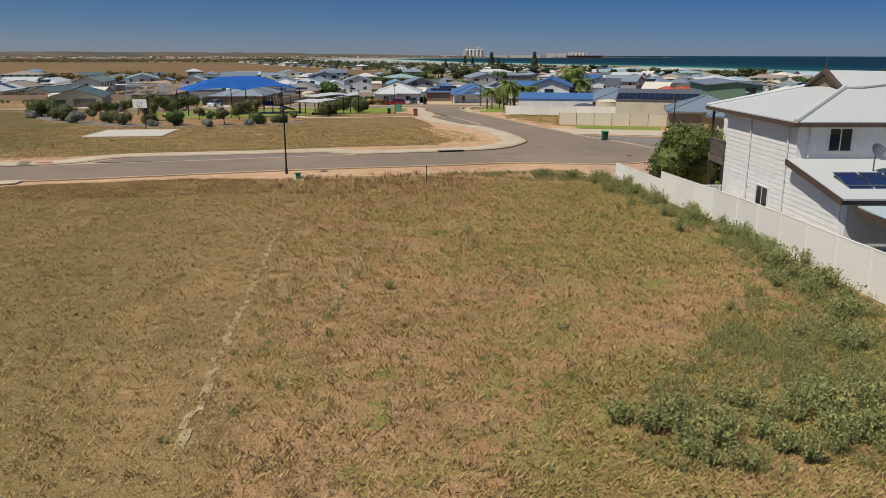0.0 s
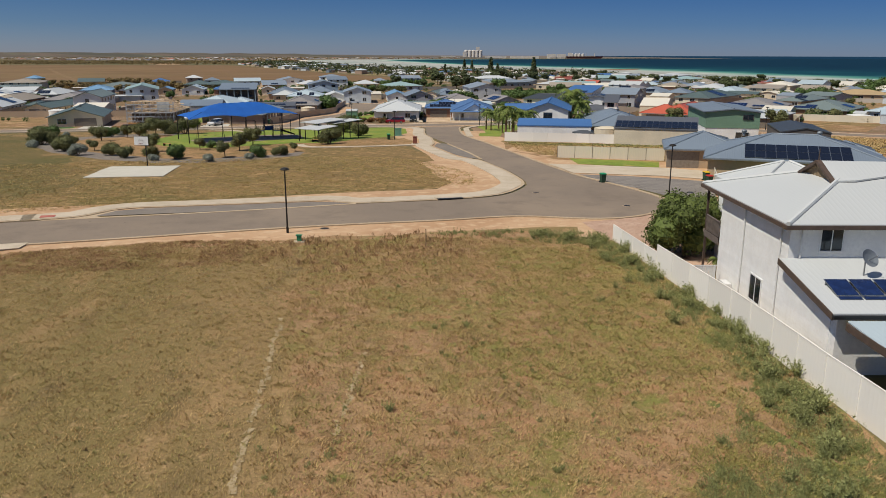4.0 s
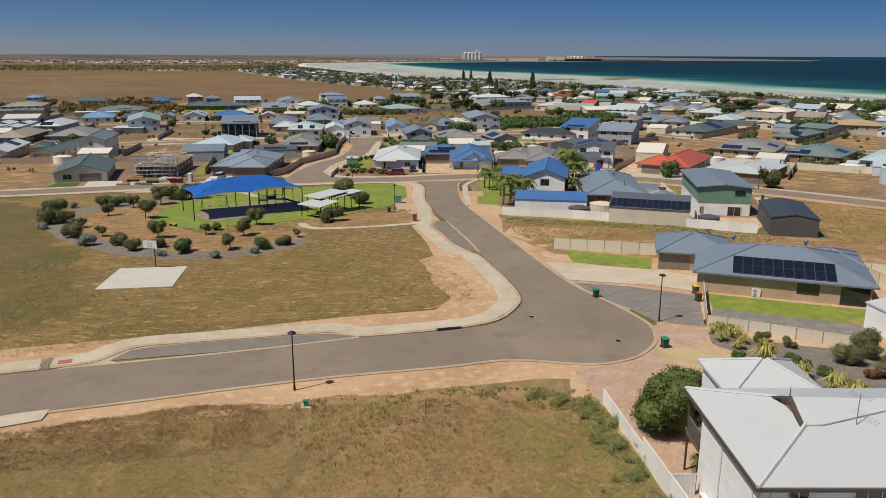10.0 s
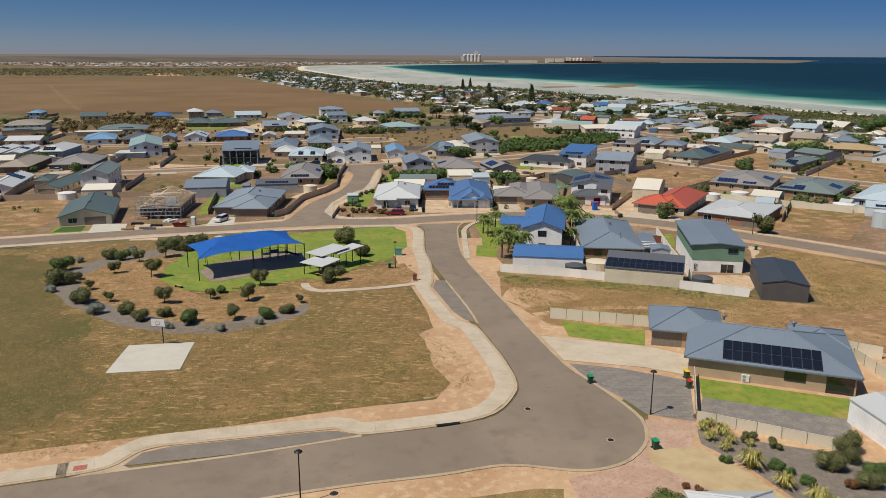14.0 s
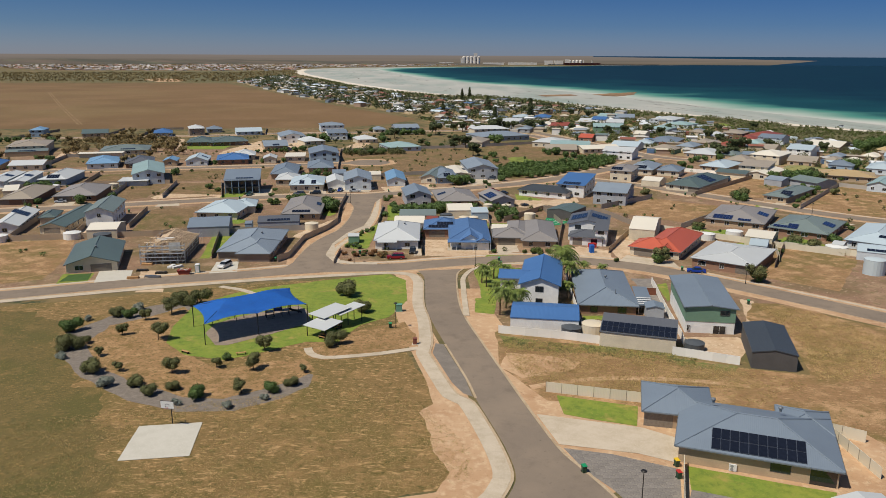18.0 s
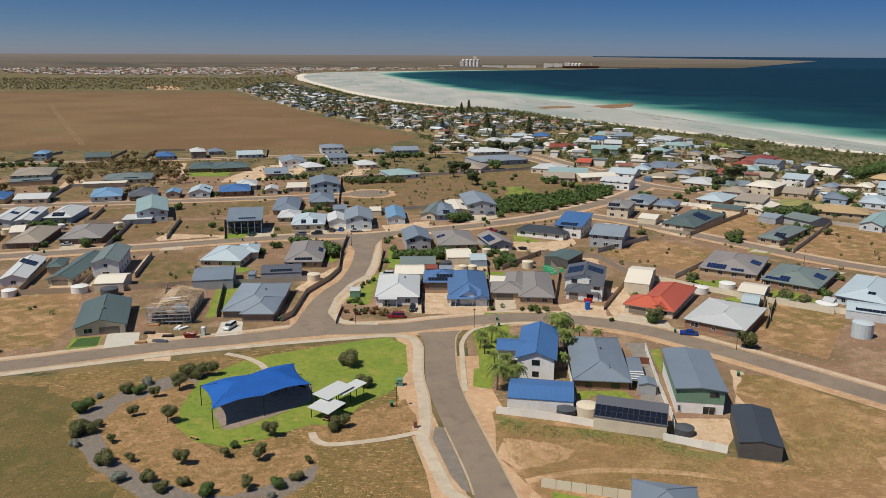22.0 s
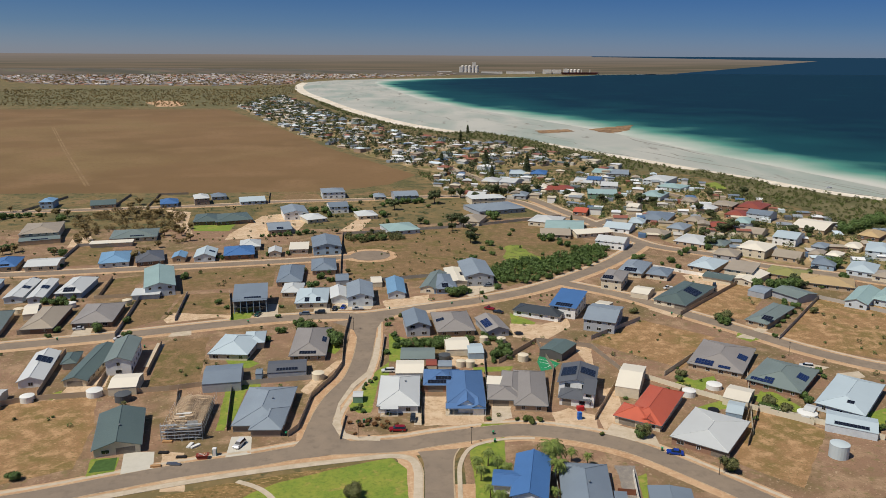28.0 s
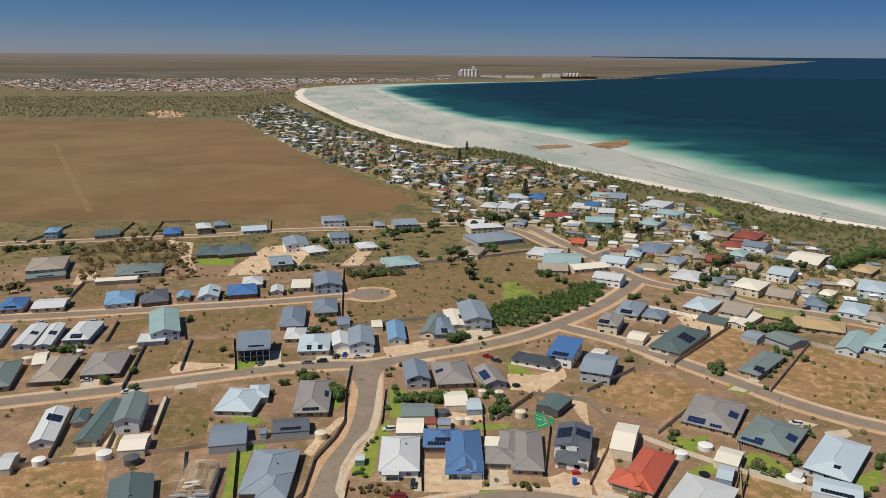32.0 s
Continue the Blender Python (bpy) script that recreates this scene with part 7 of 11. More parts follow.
ROAD_I = [(102.2, 499.9), (133.3, 533.3), (171.9, 552.0), (205.0, 548.8)]
ROAD_J = [(164.2, 644.9), (194.3, 629.2), (212.8, 571.4), (247.1, 509.9), (268.9, 475.5), (292.0, 451.6)]
road(ROAD_B, 7.6, 0.040)
road(ROAD_C, 6.8, 0.045)
road(ROAD_D, 7.6, 0.050)
road(ROAD_E, 7.4, 0.055)
road(ROAD_F, 7.6, 0.060)
road(ROAD_G, 7.4, 0.065)
road(ROAD_H, 7.0, 0.070)
road(ROAD_I, 6.5, 0.075)
road(ROAD_J, 6.5, 0.080)
patch("road", [(-45.3, 303), (-39.5, 297.8), (-35.2, 292.8), (-32.9, 284.5), (-31.4, 270.5), (-25.7, 270.5), (-25.4, 283.9), (-25.8, 294.7), (-24.5, 302.9), (-18.9, 312), (-32, 309)], ASPHALT, 0.051, "asphalt corner of the side street", "road")
patch("road", [(-46.5, 183.5), (-42.1, 189.2), (-39.9, 198.0), (-39.7, 208.6), (-36.5, 211.2), (-33.1, 211.2), (-31.2, 204.7), (-28.1, 198.1), (-24.3, 195.5), (-17.5, 193.0), (-33, 187)], ASPHALT, 0.046, "asphalt corner of the side street", "road")
patch("footpath", [(-32.3, 207), (-29.2, 199.6), (-24.6, 196.9), (-17, 196.4), (-17, 198.4), (-24, 199.0), (-27.4, 201.2), (-29.8, 207.5), (-31.5, 220), (-28.2, 236), (-23.6, 247), (-23.0, 262), (-23.2, 284), (-25.0, 284), (-24.9, 262), (-25.6, 248.6), (-29.9, 237), (-32.4, 222)], CONCRETE, 0.036, "pale concrete footpath round the corner", "footpath", thick=0.03)
patch("road", [(-39.3 + 11.5 * math.cos(a * 0.21), 418.0 + 11.5 * math.sin(a * 0.21)) for a in range(30)], ASPHALT, 0.085, "round asphalt turning circle at the end of the street", "road")
patch("verge", [(-39.3 + 15.5 * math.cos(a * 0.21), 418.0 + 15.5 * math.sin(a * 0.21)) for a in range(30)], SAND, 0.03, "sandy verge round the turning circle", "verge", amp=0.6)

# ---- lots and lawns ----
patch("field", [(-545.1, 311.7), (-530.3, 462.2), (-367.4, 618.9), (-190.3, 626.7), (-86.4, 637.8), (-44.8, 673.2), (-22.3, 729.6), (-131.1, 933.1), (-245.9, 1193.2), (-442.5, 1614.0), (-680.0, 1600.9), (-907.8, 1588.3), (-1781.3, 1540.1)], FIELD, 0.02, "wide brown stubble field beyond the houses", "field", amp=2.0, step=12)
patch("ground_cover", [(-980.7, 1719.1), (-450.0, 1642.3), (-444.5, 2039.9), (-441.7, 2347.7), (-514.5, 2796.3), (-1053.6, 2742.7), (-1339.3, 2362.4), (-1544.6, 1961.8)], SCRUB_GREEN, 0.03, "low green coastal scrub", "scrub", amp=6, step=20)
SHORE = [(439.7, 461.3), (411.9, 517.2), (367.7, 603.9), (344.6, 629.7), (321.9, 665.1), (300.2, 713.0), (272.0, 758.0), (242.3, 816.2), (211.7, 870.7), (181.4, 918.5), (138.0, 1009.0), (84.1, 1098.1), (11.1, 1180.2), (-77.3, 1349.3), (-192.0, 1656.8), (-297.8, 2006.3), (-399.5, 2351.2), (-487.5, 2757.9), (-536.5, 3171.3), (-448.2, 3473.7), (-208.7, 3707.7), (63.9, 3894.9), (693.1, 4283.9), (960.6, 4678.8)]
WATER = [(470.0, 420.0), (394.6, 658.3), (373.1, 735.4), (350.1, 814.2), (320.0, 905.3), (299.1, 986.3), (260.9, 1146.1), (212.1, 1286.5), (151.7, 1437.8), (86.8, 1612.0), (29.3, 1763.3), (-56.7, 2067.4), (-141.3, 2497.7), (-257.9, 3149.8), (-222.7, 3501.7), (63.3, 3855.8), (691.6, 4274.4), (960.6, 4678.8)]
DEEP = [(520.0, 480.0), (461.6, 775.5), (442.3, 877.9), (420.4, 984.2), (390.0, 1110.3), (371.4, 1232.8), (313.3, 1382.7), (248.5, 1512.6), (150.9, 1667.4), (85.0, 1836.3), (4.1, 2166.6), (-91.4, 2641.2), (-172.5, 3057.8), (-44.6, 3523.9), (202.5, 3836.4), (685.6, 4236.8), (949.2, 4622.7)]
coast()
patch("lot", [(-132.1, 289.7), (-139.7, 338.1), (-123.1, 343.6), (-119.3, 305.1)], DRYLOT, 0.015, "vacant lot of dry grass and bare earth", "lot", amp=0.6)
patch("lot", [(-118.1, 305.1), (-121.2, 342.1), (-100.2, 345.4), (-91.5, 315.0)], DRYLOT, 0.015, "vacant lot of dry grass and bare earth", "lot", amp=0.6)
patch("lot", [(-98.4, 233.7), (-107.4, 277.4), (-92.3, 284.2), (-82.1, 237.9)], DRYLOT, 0.015, "vacant lot of dry grass and bare earth", "lot", amp=0.6)
patch("lot", [(-205.2, 390.1), (-214.6, 436.8), (-194.0, 440.7), (-184.4, 396.3)], DRYLOT, 0.015, "vacant lot of dry grass and bare earth", "lot", amp=0.6)
patch("lot", [(-158.9, 334.2), (-166.1, 368.1), (-152.4, 374.5), (-146.2, 339.5)], DRYLOT, 0.015, "vacant lot of dry grass and bare earth", "lot", amp=0.6)
patch("lot", [(-125.7, 347.5), (-132.5, 382.1), (-87.6, 392.3), (-81.7, 356.0)], DRYLOT, 0.015, "vacant lot of dry grass and bare earth", "lot", amp=0.6)
patch("lot", [(60.4, 279.5), (88.0, 306.5), (111.9, 285.4), (87.7, 251.9)], DRYLOT2, 0.015, "vacant lot of dry grass and bare earth", "lot", amp=0.6)
patch("lot", [(110.8, 319.9), (151.9, 371.1), (162.7, 354.0), (133.1, 306.8)], DRYLOT2, 0.015, "vacant lot of dry grass and bare earth", "lot", amp=0.6)
patch("lot", [(135.4, 280.0), (179.9, 342.2), (207.6, 324.1), (170.6, 259.4)], DRYLOT2, 0.015, "vacant lot of dry grass and bare earth", "lot", amp=0.6)
patch("lot", [(156.6, 269.4), (203.7, 317.2), (214.2, 304.2), (180.3, 250.0)], DRYLOT2, 0.015, "vacant lot of dry grass and bare earth", "lot", amp=0.6)
patch("lot", [(81.1, 184.4), (101.0, 218.1), (116.4, 203.7), (93.9, 170.3)], DRYLOT2, 0.015, "vacant lot of dry grass and bare earth", "lot", amp=0.6)
patch("lot", [(-61.5, 471.1), (4.9, 492.4), (91.9, 532.6), (90.4, 420.5), (35.1, 357.1), (21.9, 379.0), (-25.1, 360.7), (-46.2, 369.2)], DRYLOT, 0.015, "vacant lot of dry grass and bare earth", "lot", amp=0.6)
patch("lot", [(-74.4, 617.6), (-43.5, 653.0), (11.1, 642.0), (6.0, 619.0)], DRYLOT, 0.015, "vacant lot of dry grass and bare earth", "lot", amp=0.6)
patch("lot", [(-141.7, 623.0), (-106.2, 639.8), (-92.5, 595.9), (-132.2, 589.1)], DRYLOT, 0.015, "vacant lot of dry grass and bare earth", "lot", amp=0.6)
patch("lot", [(-284.6, 563.3), (-282.7, 613.8), (-261.0, 579.0)], DRYLOT, 0.015, "vacant lot of dry grass and bare earth", "lot", amp=0.6)
patch("lot", [(10.4, 139.2), (18.4, 148.8), (25.8, 134.3), (52.0, 120.5), (61.9, 117.7), (73.1, 159.9), (91.2, 139.5), (75.7, 112.4), (46.3, 102.8), (16.6, 107.3), (10.3, 121.4)], DRYLOT2, 0.017, "mown dry grass lot behind the cream fence", "lot", amp=0.5)
patch("green_patch", [(39.7, 441.1), (44.7, 446.1), (49.7, 443.6), (52.9, 425.8), (58.2, 414.6), (61.7, 409.3), (54.8, 400.8), (49.2, 393.7), (39.6, 390.6), (36.5, 398.6)], WEEDGREEN, 0.03, "bright green weedy patch", "grass", amp=2)
patch("lawn", [(-159.9, 481.2), (-166.9, 503.8), (-138.6, 507.4), (-136.9, 481.5)], LAWN, 0.03, "watered green lawn", "lawn", amp=0.3)
patch("lawn", [(-81.6, 305.3), (-89.7, 305.3), (-91.0, 315.0), (-81.5, 317.8)], LAWN, 0.03, "watered green lawn", "lawn", amp=0.3)
patch("lawn", [(-64.5, 209.2), (-68.2, 237.2), (-64.7, 236.3), (-62.7, 209.2)], LAWN, 0.03, "watered green lawn", "lawn", amp=0.3)
patch("lawn", [(12.2, 203.9), (13.2, 207.7), (21.8, 207.7), (20.5, 202.2)], LAWN, 0.03, "watered green lawn", "lawn", amp=0.3)
patch("lot", [(-130.2, 162.8), (-169.6, 220.8), (-130.7, 222.3), (-111.8, 226.8), (-103.3, 203.4), (-98.1, 179.9), (-108.5, 173.9)], DRYLOT2, 0.016, "brown sandy vacant lot with dry grass", "lot", amp=0.8)

# ---- houses ----
hs = house(-54.0, 215.0, 14.6, 26.0, 2, eave=2.6, over=0.5, roof="slate", wall="taupe", wins="se", garage="s -5 4.8")
body(hs, -50.8, 206.0, 8.6, 14.0, 1, eave=2.6, over=0.5, roof="slate", wall="taupe", pitch=20)
roof_vent(hs, -52.0, 216.0, 4.4)
hg = house(-93.0, 199.0, 12.1, 23.0, 18, eave=2.6, over=0.5, roof="green", wall="cream", kind="gable", axis=1, pitch=17, wins="sw", garage="s 2.2 5.0")
roof_vent(hg, -92.0, 197.0, 4.5)
house(-114.5, 255.8, 8.3, 22.1, 12, eave=5.4, over=0.5, roof="greengrey", wall="white", kind="gable", axis=1, wins="se")
house(-104.9, 233.3, 8.8, 11.3, 9, eave=3.0, over=0.1, name="shed", kind="gable", pitch=10, trim=False, roof="cream", wall="cream")
hd = house(-124.0, 250.8, 7.4, 32.0, 4, eave=2.6, over=0.5, roof="green", wall="cream", kind="gable", axis=1, pitch=18, wins="e", garage="s 0 5.0")
body(hd, -133.1, 254.9, 4.5, 10.5, 13, eave=2.6, over=0.5, roof="green", wall="cream")
house(-140.4, 246.5, 7.6, 26.1, 14, eave=2.8, over=0.5, roof="white", wall="white", kind="gable", axis=1, wins="se", solar="e 3 1 5 3")
house(-141.8, 220.7, 4.5, 11.0, 12, eave=2.6, over=0.1, name="shed", kind="gable", pitch=10, trim=False, roof="white", wall="cream")
hw = house(-77.2, 268.8, 14.1, 19.7, -3, eave=2.8, over=0.5, roof="pale", wall="cream", wins="se")
body(hw, -71.8, 276.7, 7.0, 11.8, 9, eave=2.8, over=0.5, roof="pale", wall="cream")
house(-73.7, 238.4, 12.4, 15.6, 11, eave=3.4, over=0.1, name="shed", kind="gable", pitch=10, trim=False, roof="bluegrey", wall="grey")
house(-53.5, 247.0, 13.2, 10.6, 9, eave=2.8, over=0.1, name="shed", kind="gable", pitch=10, trim=False, roof="charcoal", wall="grey", solar="s 0 1 7 1")
house(-49.4, 273.0, 12.7, 28.9, 4, eave=2.6, over=0.5, roof="taupe", wall="sand", wins="se", solar="s 0 1 6 1,e 0 1 5 1")
hx = house(-12.9, 226.0, 12.4, 22.4, 1, eave=2.9, over=0.5, roof="white", wall="white", wins="se", pitch=20)
roof_vent(hx, -11.0, 229.0, 4.6)
verandah(hx, -15.4, 213.4, 5.6, 2.0, 1, "white", 2.5, 3)
house(-10.2, 247.2, 9.8, 11.5, 1, eave=2.6, over=0.1, name="shed", kind="gable", pitch=10, trim=False, roof="cream", wall="grey")
house(-7.8, 260.2, 12.5, 11.0, 1, eave=2.6, over=0.1, name="shed", kind="gable", pitch=10, trim=False, roof="greengrey", wall="sand")
hb = house(8.7, 229.6, 11.4, 25.4, 0, eave=2.8, over=0.5, roof="denim", wall="white", pitch=24, wins="s")
body(hb, 0.9, 237.2, 11.4, 12.4, 0, eave=2.8, over=0.5, roof="denim", wall="brick", wins="", pitch=22, garage="s -2 5.0", solar="s -1.5 0.8 6 1,s 0.6 2.6 5 1")
body(hb, 8.9, 222.6, 5.6, 15.0, 0, eave=2.85, over=0.4, roof="denim", wall="white", kind="gable", axis=1, pitch=30)
body(hb, 12.4, 216.0, 3.4, 4.4, 0, eave=2.75, over=0.35, roof="denim", wall="white", kind="gable", axis=1, pitch=26)
verandah(hb, 8.4, 214.8, 12.6, 3.4, 0, "denim", 2.45, 6)
roof_vent(hb, 3.6, 236.0, 4.4, "pipe")
ht = house(30.2, 229.3, 9.8, 26.6, -5, eave=2.6, over=0.5, roof="taupe", wall="sand", wins="s", pitch=18)
body(ht, 21.2, 225.2, 9.6, 10.4, -4, eave=2.6, over=0.5, roof="taupe", wall="sand", pitch=18, garage="s -1 5.0")
body(ht, 24.6, 233.0, 6.6, 19.0, -7, eave=2.6, over=0.5, roof="taupe", wall="sand", pitch=18)
verandah(ht, 19.2, 235.0, 6.0, 6.4, -5, "cream", 2.5, 3)
hc = house(47.0, 234.2, 11.4, 15.4, -15, eave=5.2, over=0.5, roof="charcoal", wall="white", kind="gable", axis=1, pitch=14, wins="se", solar="w 0 0.7 7 3,e 1 0.7 5 3", dark=True)
body(hc, 44.6, 224.2, 9.6, 8.6, -16, eave=2.8, over=0.5, roof="charcoal", wall="white", pitch=14, wins="s", dark=True, garage="s -2.5 2.8")
body(hc, 48.6, 222.6, 3.4, 7.2, -16, eave=5.0, over=0.4, roof="charcoal", wall="white", kind="skillion", pitch=12, wins="s", dark=True)
house(45.2, 266.5, 9.2, 12.8, -34, eave=3.2, over=0.1, name="shed", kind="gable", axis=1, pitch=10, trim=False, roof="green", wall="dark")
house(65.4, 236.3, 7.7, 20.2, -21, eave=3.8, over=0.1, name="shed", kind="gable", pitch=10, trim=False, roof="cream", wall="cream")
hr = house(68.2, 216.2, 10.4, 26.4, -31, eave=2.6, over=0.5, roof="red", wall="cream", wins="se", pitch=23)
body(hr, 60.6, 210.0, 10.2, 9.4, -31, eave=2.6, over=0.5, roof="red", wall="cream", pitch=22, garage="s -1.4 5.0")
body(hr, 64.0, 207.0, 4.4, 6.0, -31, eave=2.65, over=0.4, roof="red", wall="cream", kind="gable", axis=1, pitch=24)
house(79.7, 199.1, 15.4, 22.0, -36, eave=2.8, over=0.5, roof="white", wall="brick", wins="s", pitch=7, garage="s 6 5.0")
house(97.7, 224.4, 7.7, 11.2, -32, eave=2.8, over=0.1, name="shed", kind="gable", pitch=10, trim=False, roof="cream", wall="cream")
house(92.8, 214.2, 4.8, 9.1, -27, eave=2.5, over=0.1, name="shed", kind="gable", pitch=10, trim=False, roof="pale", wall="blue")
house(104.7, 258.6, 18.2, 26.6, -31, eave=2.6, over=0.5, roof="taupe", wall="sand", wins="se", solar="s -4 0.8 6 2,s 3 0.8 4 1,e 0 1 5 2", blue=True, pitch=18)
house(119.3, 240.7, 16.9, 23.6, -39, eave=2.6, over=0.5, roof="greengrey", wall="brick", wins="se", solar="s -4 0.8 7 1,s -2 2.6 3 1,e 0 1 5 2", blue=True, pitch=18)
house(134.2, 224.3, 13.6, 28.7, -40, eave=2.8, over=0.5, roof="pale", wall="pale", wins="s", pitch=15, solar="s 2 4 2 1")
house(124.0, 204.5, 13.8, 10.4, -28, eave=2.6, over=0.1, name="shed", kind="gable", pitch=10, trim=False, roof="pale", wall="pale", solar="s 0 0.6 9 1")
house(69.8, 301.3, 12.6, 21.3, -22, eave=5.2, over=0.5, roof="slate", wall="grey", kind="gable", wins="se")
house(72.5, 317.0, 6.2, 16.6, -25, eave=2.8, over=0.1, name="shed", kind="gable", pitch=10, trim=False, roof="cream", wall="cream")
house(57.6, 318.5, 11.2, 19.5, -24, eave=5.2, over=0.5, roof="blue", wall="white", kind="skillion", pitch=6, wins="se", solar="s 0 1 7 2")
house(43.9, 312.6, 20.2, 9.4, -26, eave=2.6, over=0.5, roof="dark", wall="white", kind="hip", wins="s")
house(87.8, 360.1, 9.8, 18.7, -24, eave=5.2, over=0.5, roof="taupe", wall="cream", wins="se", solar="s -2 1 5 2", pitch=15)
house(104.2, 385.6, 12.1, 23.9, -27, eave=2.8, over=0.5, roof="slate", wall="cream", wins="s", solar="s 0 1 6 2")
house(114.7, 375.6, 10.4, 14.0, -28, eave=2.8, over=0.5, roof="bluegrey", wall="cream", wins="s")
house(116.2, 339.1, 14.7, 36.5, -39, eave=2.6, over=0.5, roof="green", wall="cream", wins="s", pitch=18, solar="e 0 1 8 4", garage="s 5 5.0")
house(97.4, 343.0, 8.2, 12.3, -30, eave=2.6, over=0.1, name="shed", kind="gable", pitch=10, trim=False, roof="cream", wall="cream")
house(144.0, 309.1, 8.7, 30.4, -44, eave=2.6, over=0.5, roof="greengrey", wall="sand", wins="s", pitch=16, solar="s 3 3 4 2")
house(168.2, 339.1, 13.9, 13.8, -62, eave=3.0, over=0.5, roof="greengrey", wall="grey", kind="gable", pitch=10, wins="")
house(198.1, 334.4, 9.0, 28.4, -40, eave=3.0, over=0.5, roof="teal", wall="pale", kind="gable", axis=1, wins="s")
house(219.2, 340.2, 13.3, 42.7, -44, eave=3.2, over=0.5, roof="teal", wall="pale", wins="s", solar="s 3 2 3 2")
house(193.9, 360.4, 24.1, 17.1, -26, eave=2.8, over=0.5, roof="tan", wall="sand", wins="s", pitch=12)
house(181.3, 376.6, 17.8, 16.8, -35, eave=2.6, over=0.5, roof="olive", wall="sand", wins="s", pitch=12)
house(159.2, 368.5, 9.8, 22.8, -44, eave=2.8, over=0.5, roof="cream", wall="cream", wins="s", kind="gable", axis=1, pitch=12)
house(157.9, 377.0, 13.4, 16.5, -35, eave=5.0, over=0.5, roof="sand", wall="cream", wins="s", kind="skillion", pitch=4)
house(145.7, 392.6, 13.7, 22.6, -39, eave=3.0, over=0.5, roof="pale", wall="sand", wins="s", pitch=16)
house(143.2, 368.2, 13.8, 10.1, -36, eave=2.6, over=0.5, roof="green", wall="cream", wins="", kind="gable", pitch=10)
hbal = house(-85.0, 325.3, 14.1, 17.1, 11, eave=6.0, over=0.5, roof="bluegrey", wall="dark", kind="skillion", pitch=6, wins="s", solar="s 1 1 7 1", dark=True)
hm = pose(-85.0, 325.3, gz(325.3), 0, 0, 11)
hm = hbal.matrix_basis.inverted() @ hm
Shape().box(-7.0, -10.9, 2.75, 7.0, -8.5, 2.95).ob("balcony_floor", FRAMED, hbal, hm)
Shape().box(-7.3, -11.1, 5.75, 7.3, -9.1, 5.9).ob("balcony_roof", roof_mat("bluegrey"), hbal, hm)
for k in range(6):
    Shape().box(-7.0 + k * 2.75, -10.9, -0.3, -6.7 + k * 2.75, -10.6, 5.75).ob("column", wall_mat("blue"), hbal, hm)
house(-69.6, 344.6, 8.9, 14.4, 4, eave=2.8, over=0.5, roof="white", wall="cream", wins="s")
house(-58.3, 332.0, 13.8, 21.6, 6, eave=3.0, over=0.5, roof="pale", wall="cream", wins="s", solar="s -2 1 2 2,s 3 1 2 2")
house(-75.4, 370.0, 11.7, 29.4, 7, eave=2.8, over=0.5, roof="bluegrey", wall="sand", wins="s")
house(-61.3, 387.8, 12.0, 22.0, 9, eave=2.8, over=0.5, roof="bluegrey", wall="sand", wins="s")
house(-48.7, 364.1, 6.4, 12.2, 8, eave=2.6, over=0.1, name="shed", kind="gable", pitch=10, trim=False, roof="bluegrey", wall="grey")
hp = house(-36.8, 335.8, 11.3, 22.4, 7, eave=4.5, over=0.5, roof="slate", wall="pale", kind="gable", axis=1, wins="s")
body(hp, -46.8, 337.0, 7.5, 16.2, 10, eave=2.8, over=0.5, roof="white", wall="white", kind="gable", axis=1)
house(-20.9, 348.5, 7.9, 24.3, 6, eave=2.8, over=0.5, roof="skyblue", wall="pale", kind="gable", axis=1, wins="s")
house(-2.4, 358.0, 8.0, 27.1, -11, eave=2.8, over=0.5, roof="greengrey", wall="cream", kind="gable", axis=1, wins="s")
house(2.0, 356.1, 10.8, 23.4, 6, eave=2.8, over=0.5, roof="bluegrey", wall="blue", wins="s", solar="s 0 1 3 2")
house(8.4, 368.4, 8.7, 24.5, 6, eave=3.0, over=0.5, roof="cream", wall="cream", kind="gable", axis=1, pitch=8, wins="", solar="e 0 1 6 1")
house(18.7, 372.0, 14.0, 28.4, 6, eave=5.2, over=0.5, roof="slate", wall="grey", kind="gable", axis=1, wins="se")
hq = house(-9.4, 294.4, 9.4, 17.7, 8, eave=4.6, over=0.5, roof="bluegrey", wall="grey", kind="gable", axis=1, wins="s")
house(5.7, 297.6, 14.8, 23.4, 7, eave=2.6, over=0.5, roof="taupe", wall="sand", wins="s", solar="w 0 1 3 2")
house(22.0, 293.8, 9.0, 17.0, 14, eave=2.8, over=0.5, roof="taupe", wall="grey", kind="gable", axis=1, wins="s", solar="w 1 0.6 8 2", blue=True)
house(6.8, 270.4, 9.0, 12.9, 5, eave=2.8, over=0.1, name="shed", kind="gable", pitch=10, trim=False, roof="cream", wall="cream")
house(13.6, 265.6, 5.8, 9.7, 4, eave=2.6, over=0.1, name="shed", kind="gable", pitch=10, trim=False, roof="pale", wall="blue")
hv = house(-137.0, 355.5, 13.3, 34.7, 20, eave=5.0, over=0.5, roof="teal", wall="pale", kind="gable", axis=1, wins="se")
body(hv, -137.3, 339.5, 11.8, 10.9, 11, eave=2.4, over=0.5, roof="white", wall="pale", kind="flat")
house(-196.6, 341.4, 7.8, 28.5, 11, eave=3.0, over=0.5, roof="white", wall="pale", kind="gable", axis=1, pitch=12, wins="s", solar="e 0 1 4 2")
house(-187.2, 341.9, 6.3, 29.6, 13, eave=3.0, over=0.5, roof="white", wall="pale", kind="gable", axis=1, pitch=12, wins="s", solar="e 0 1 5 2")
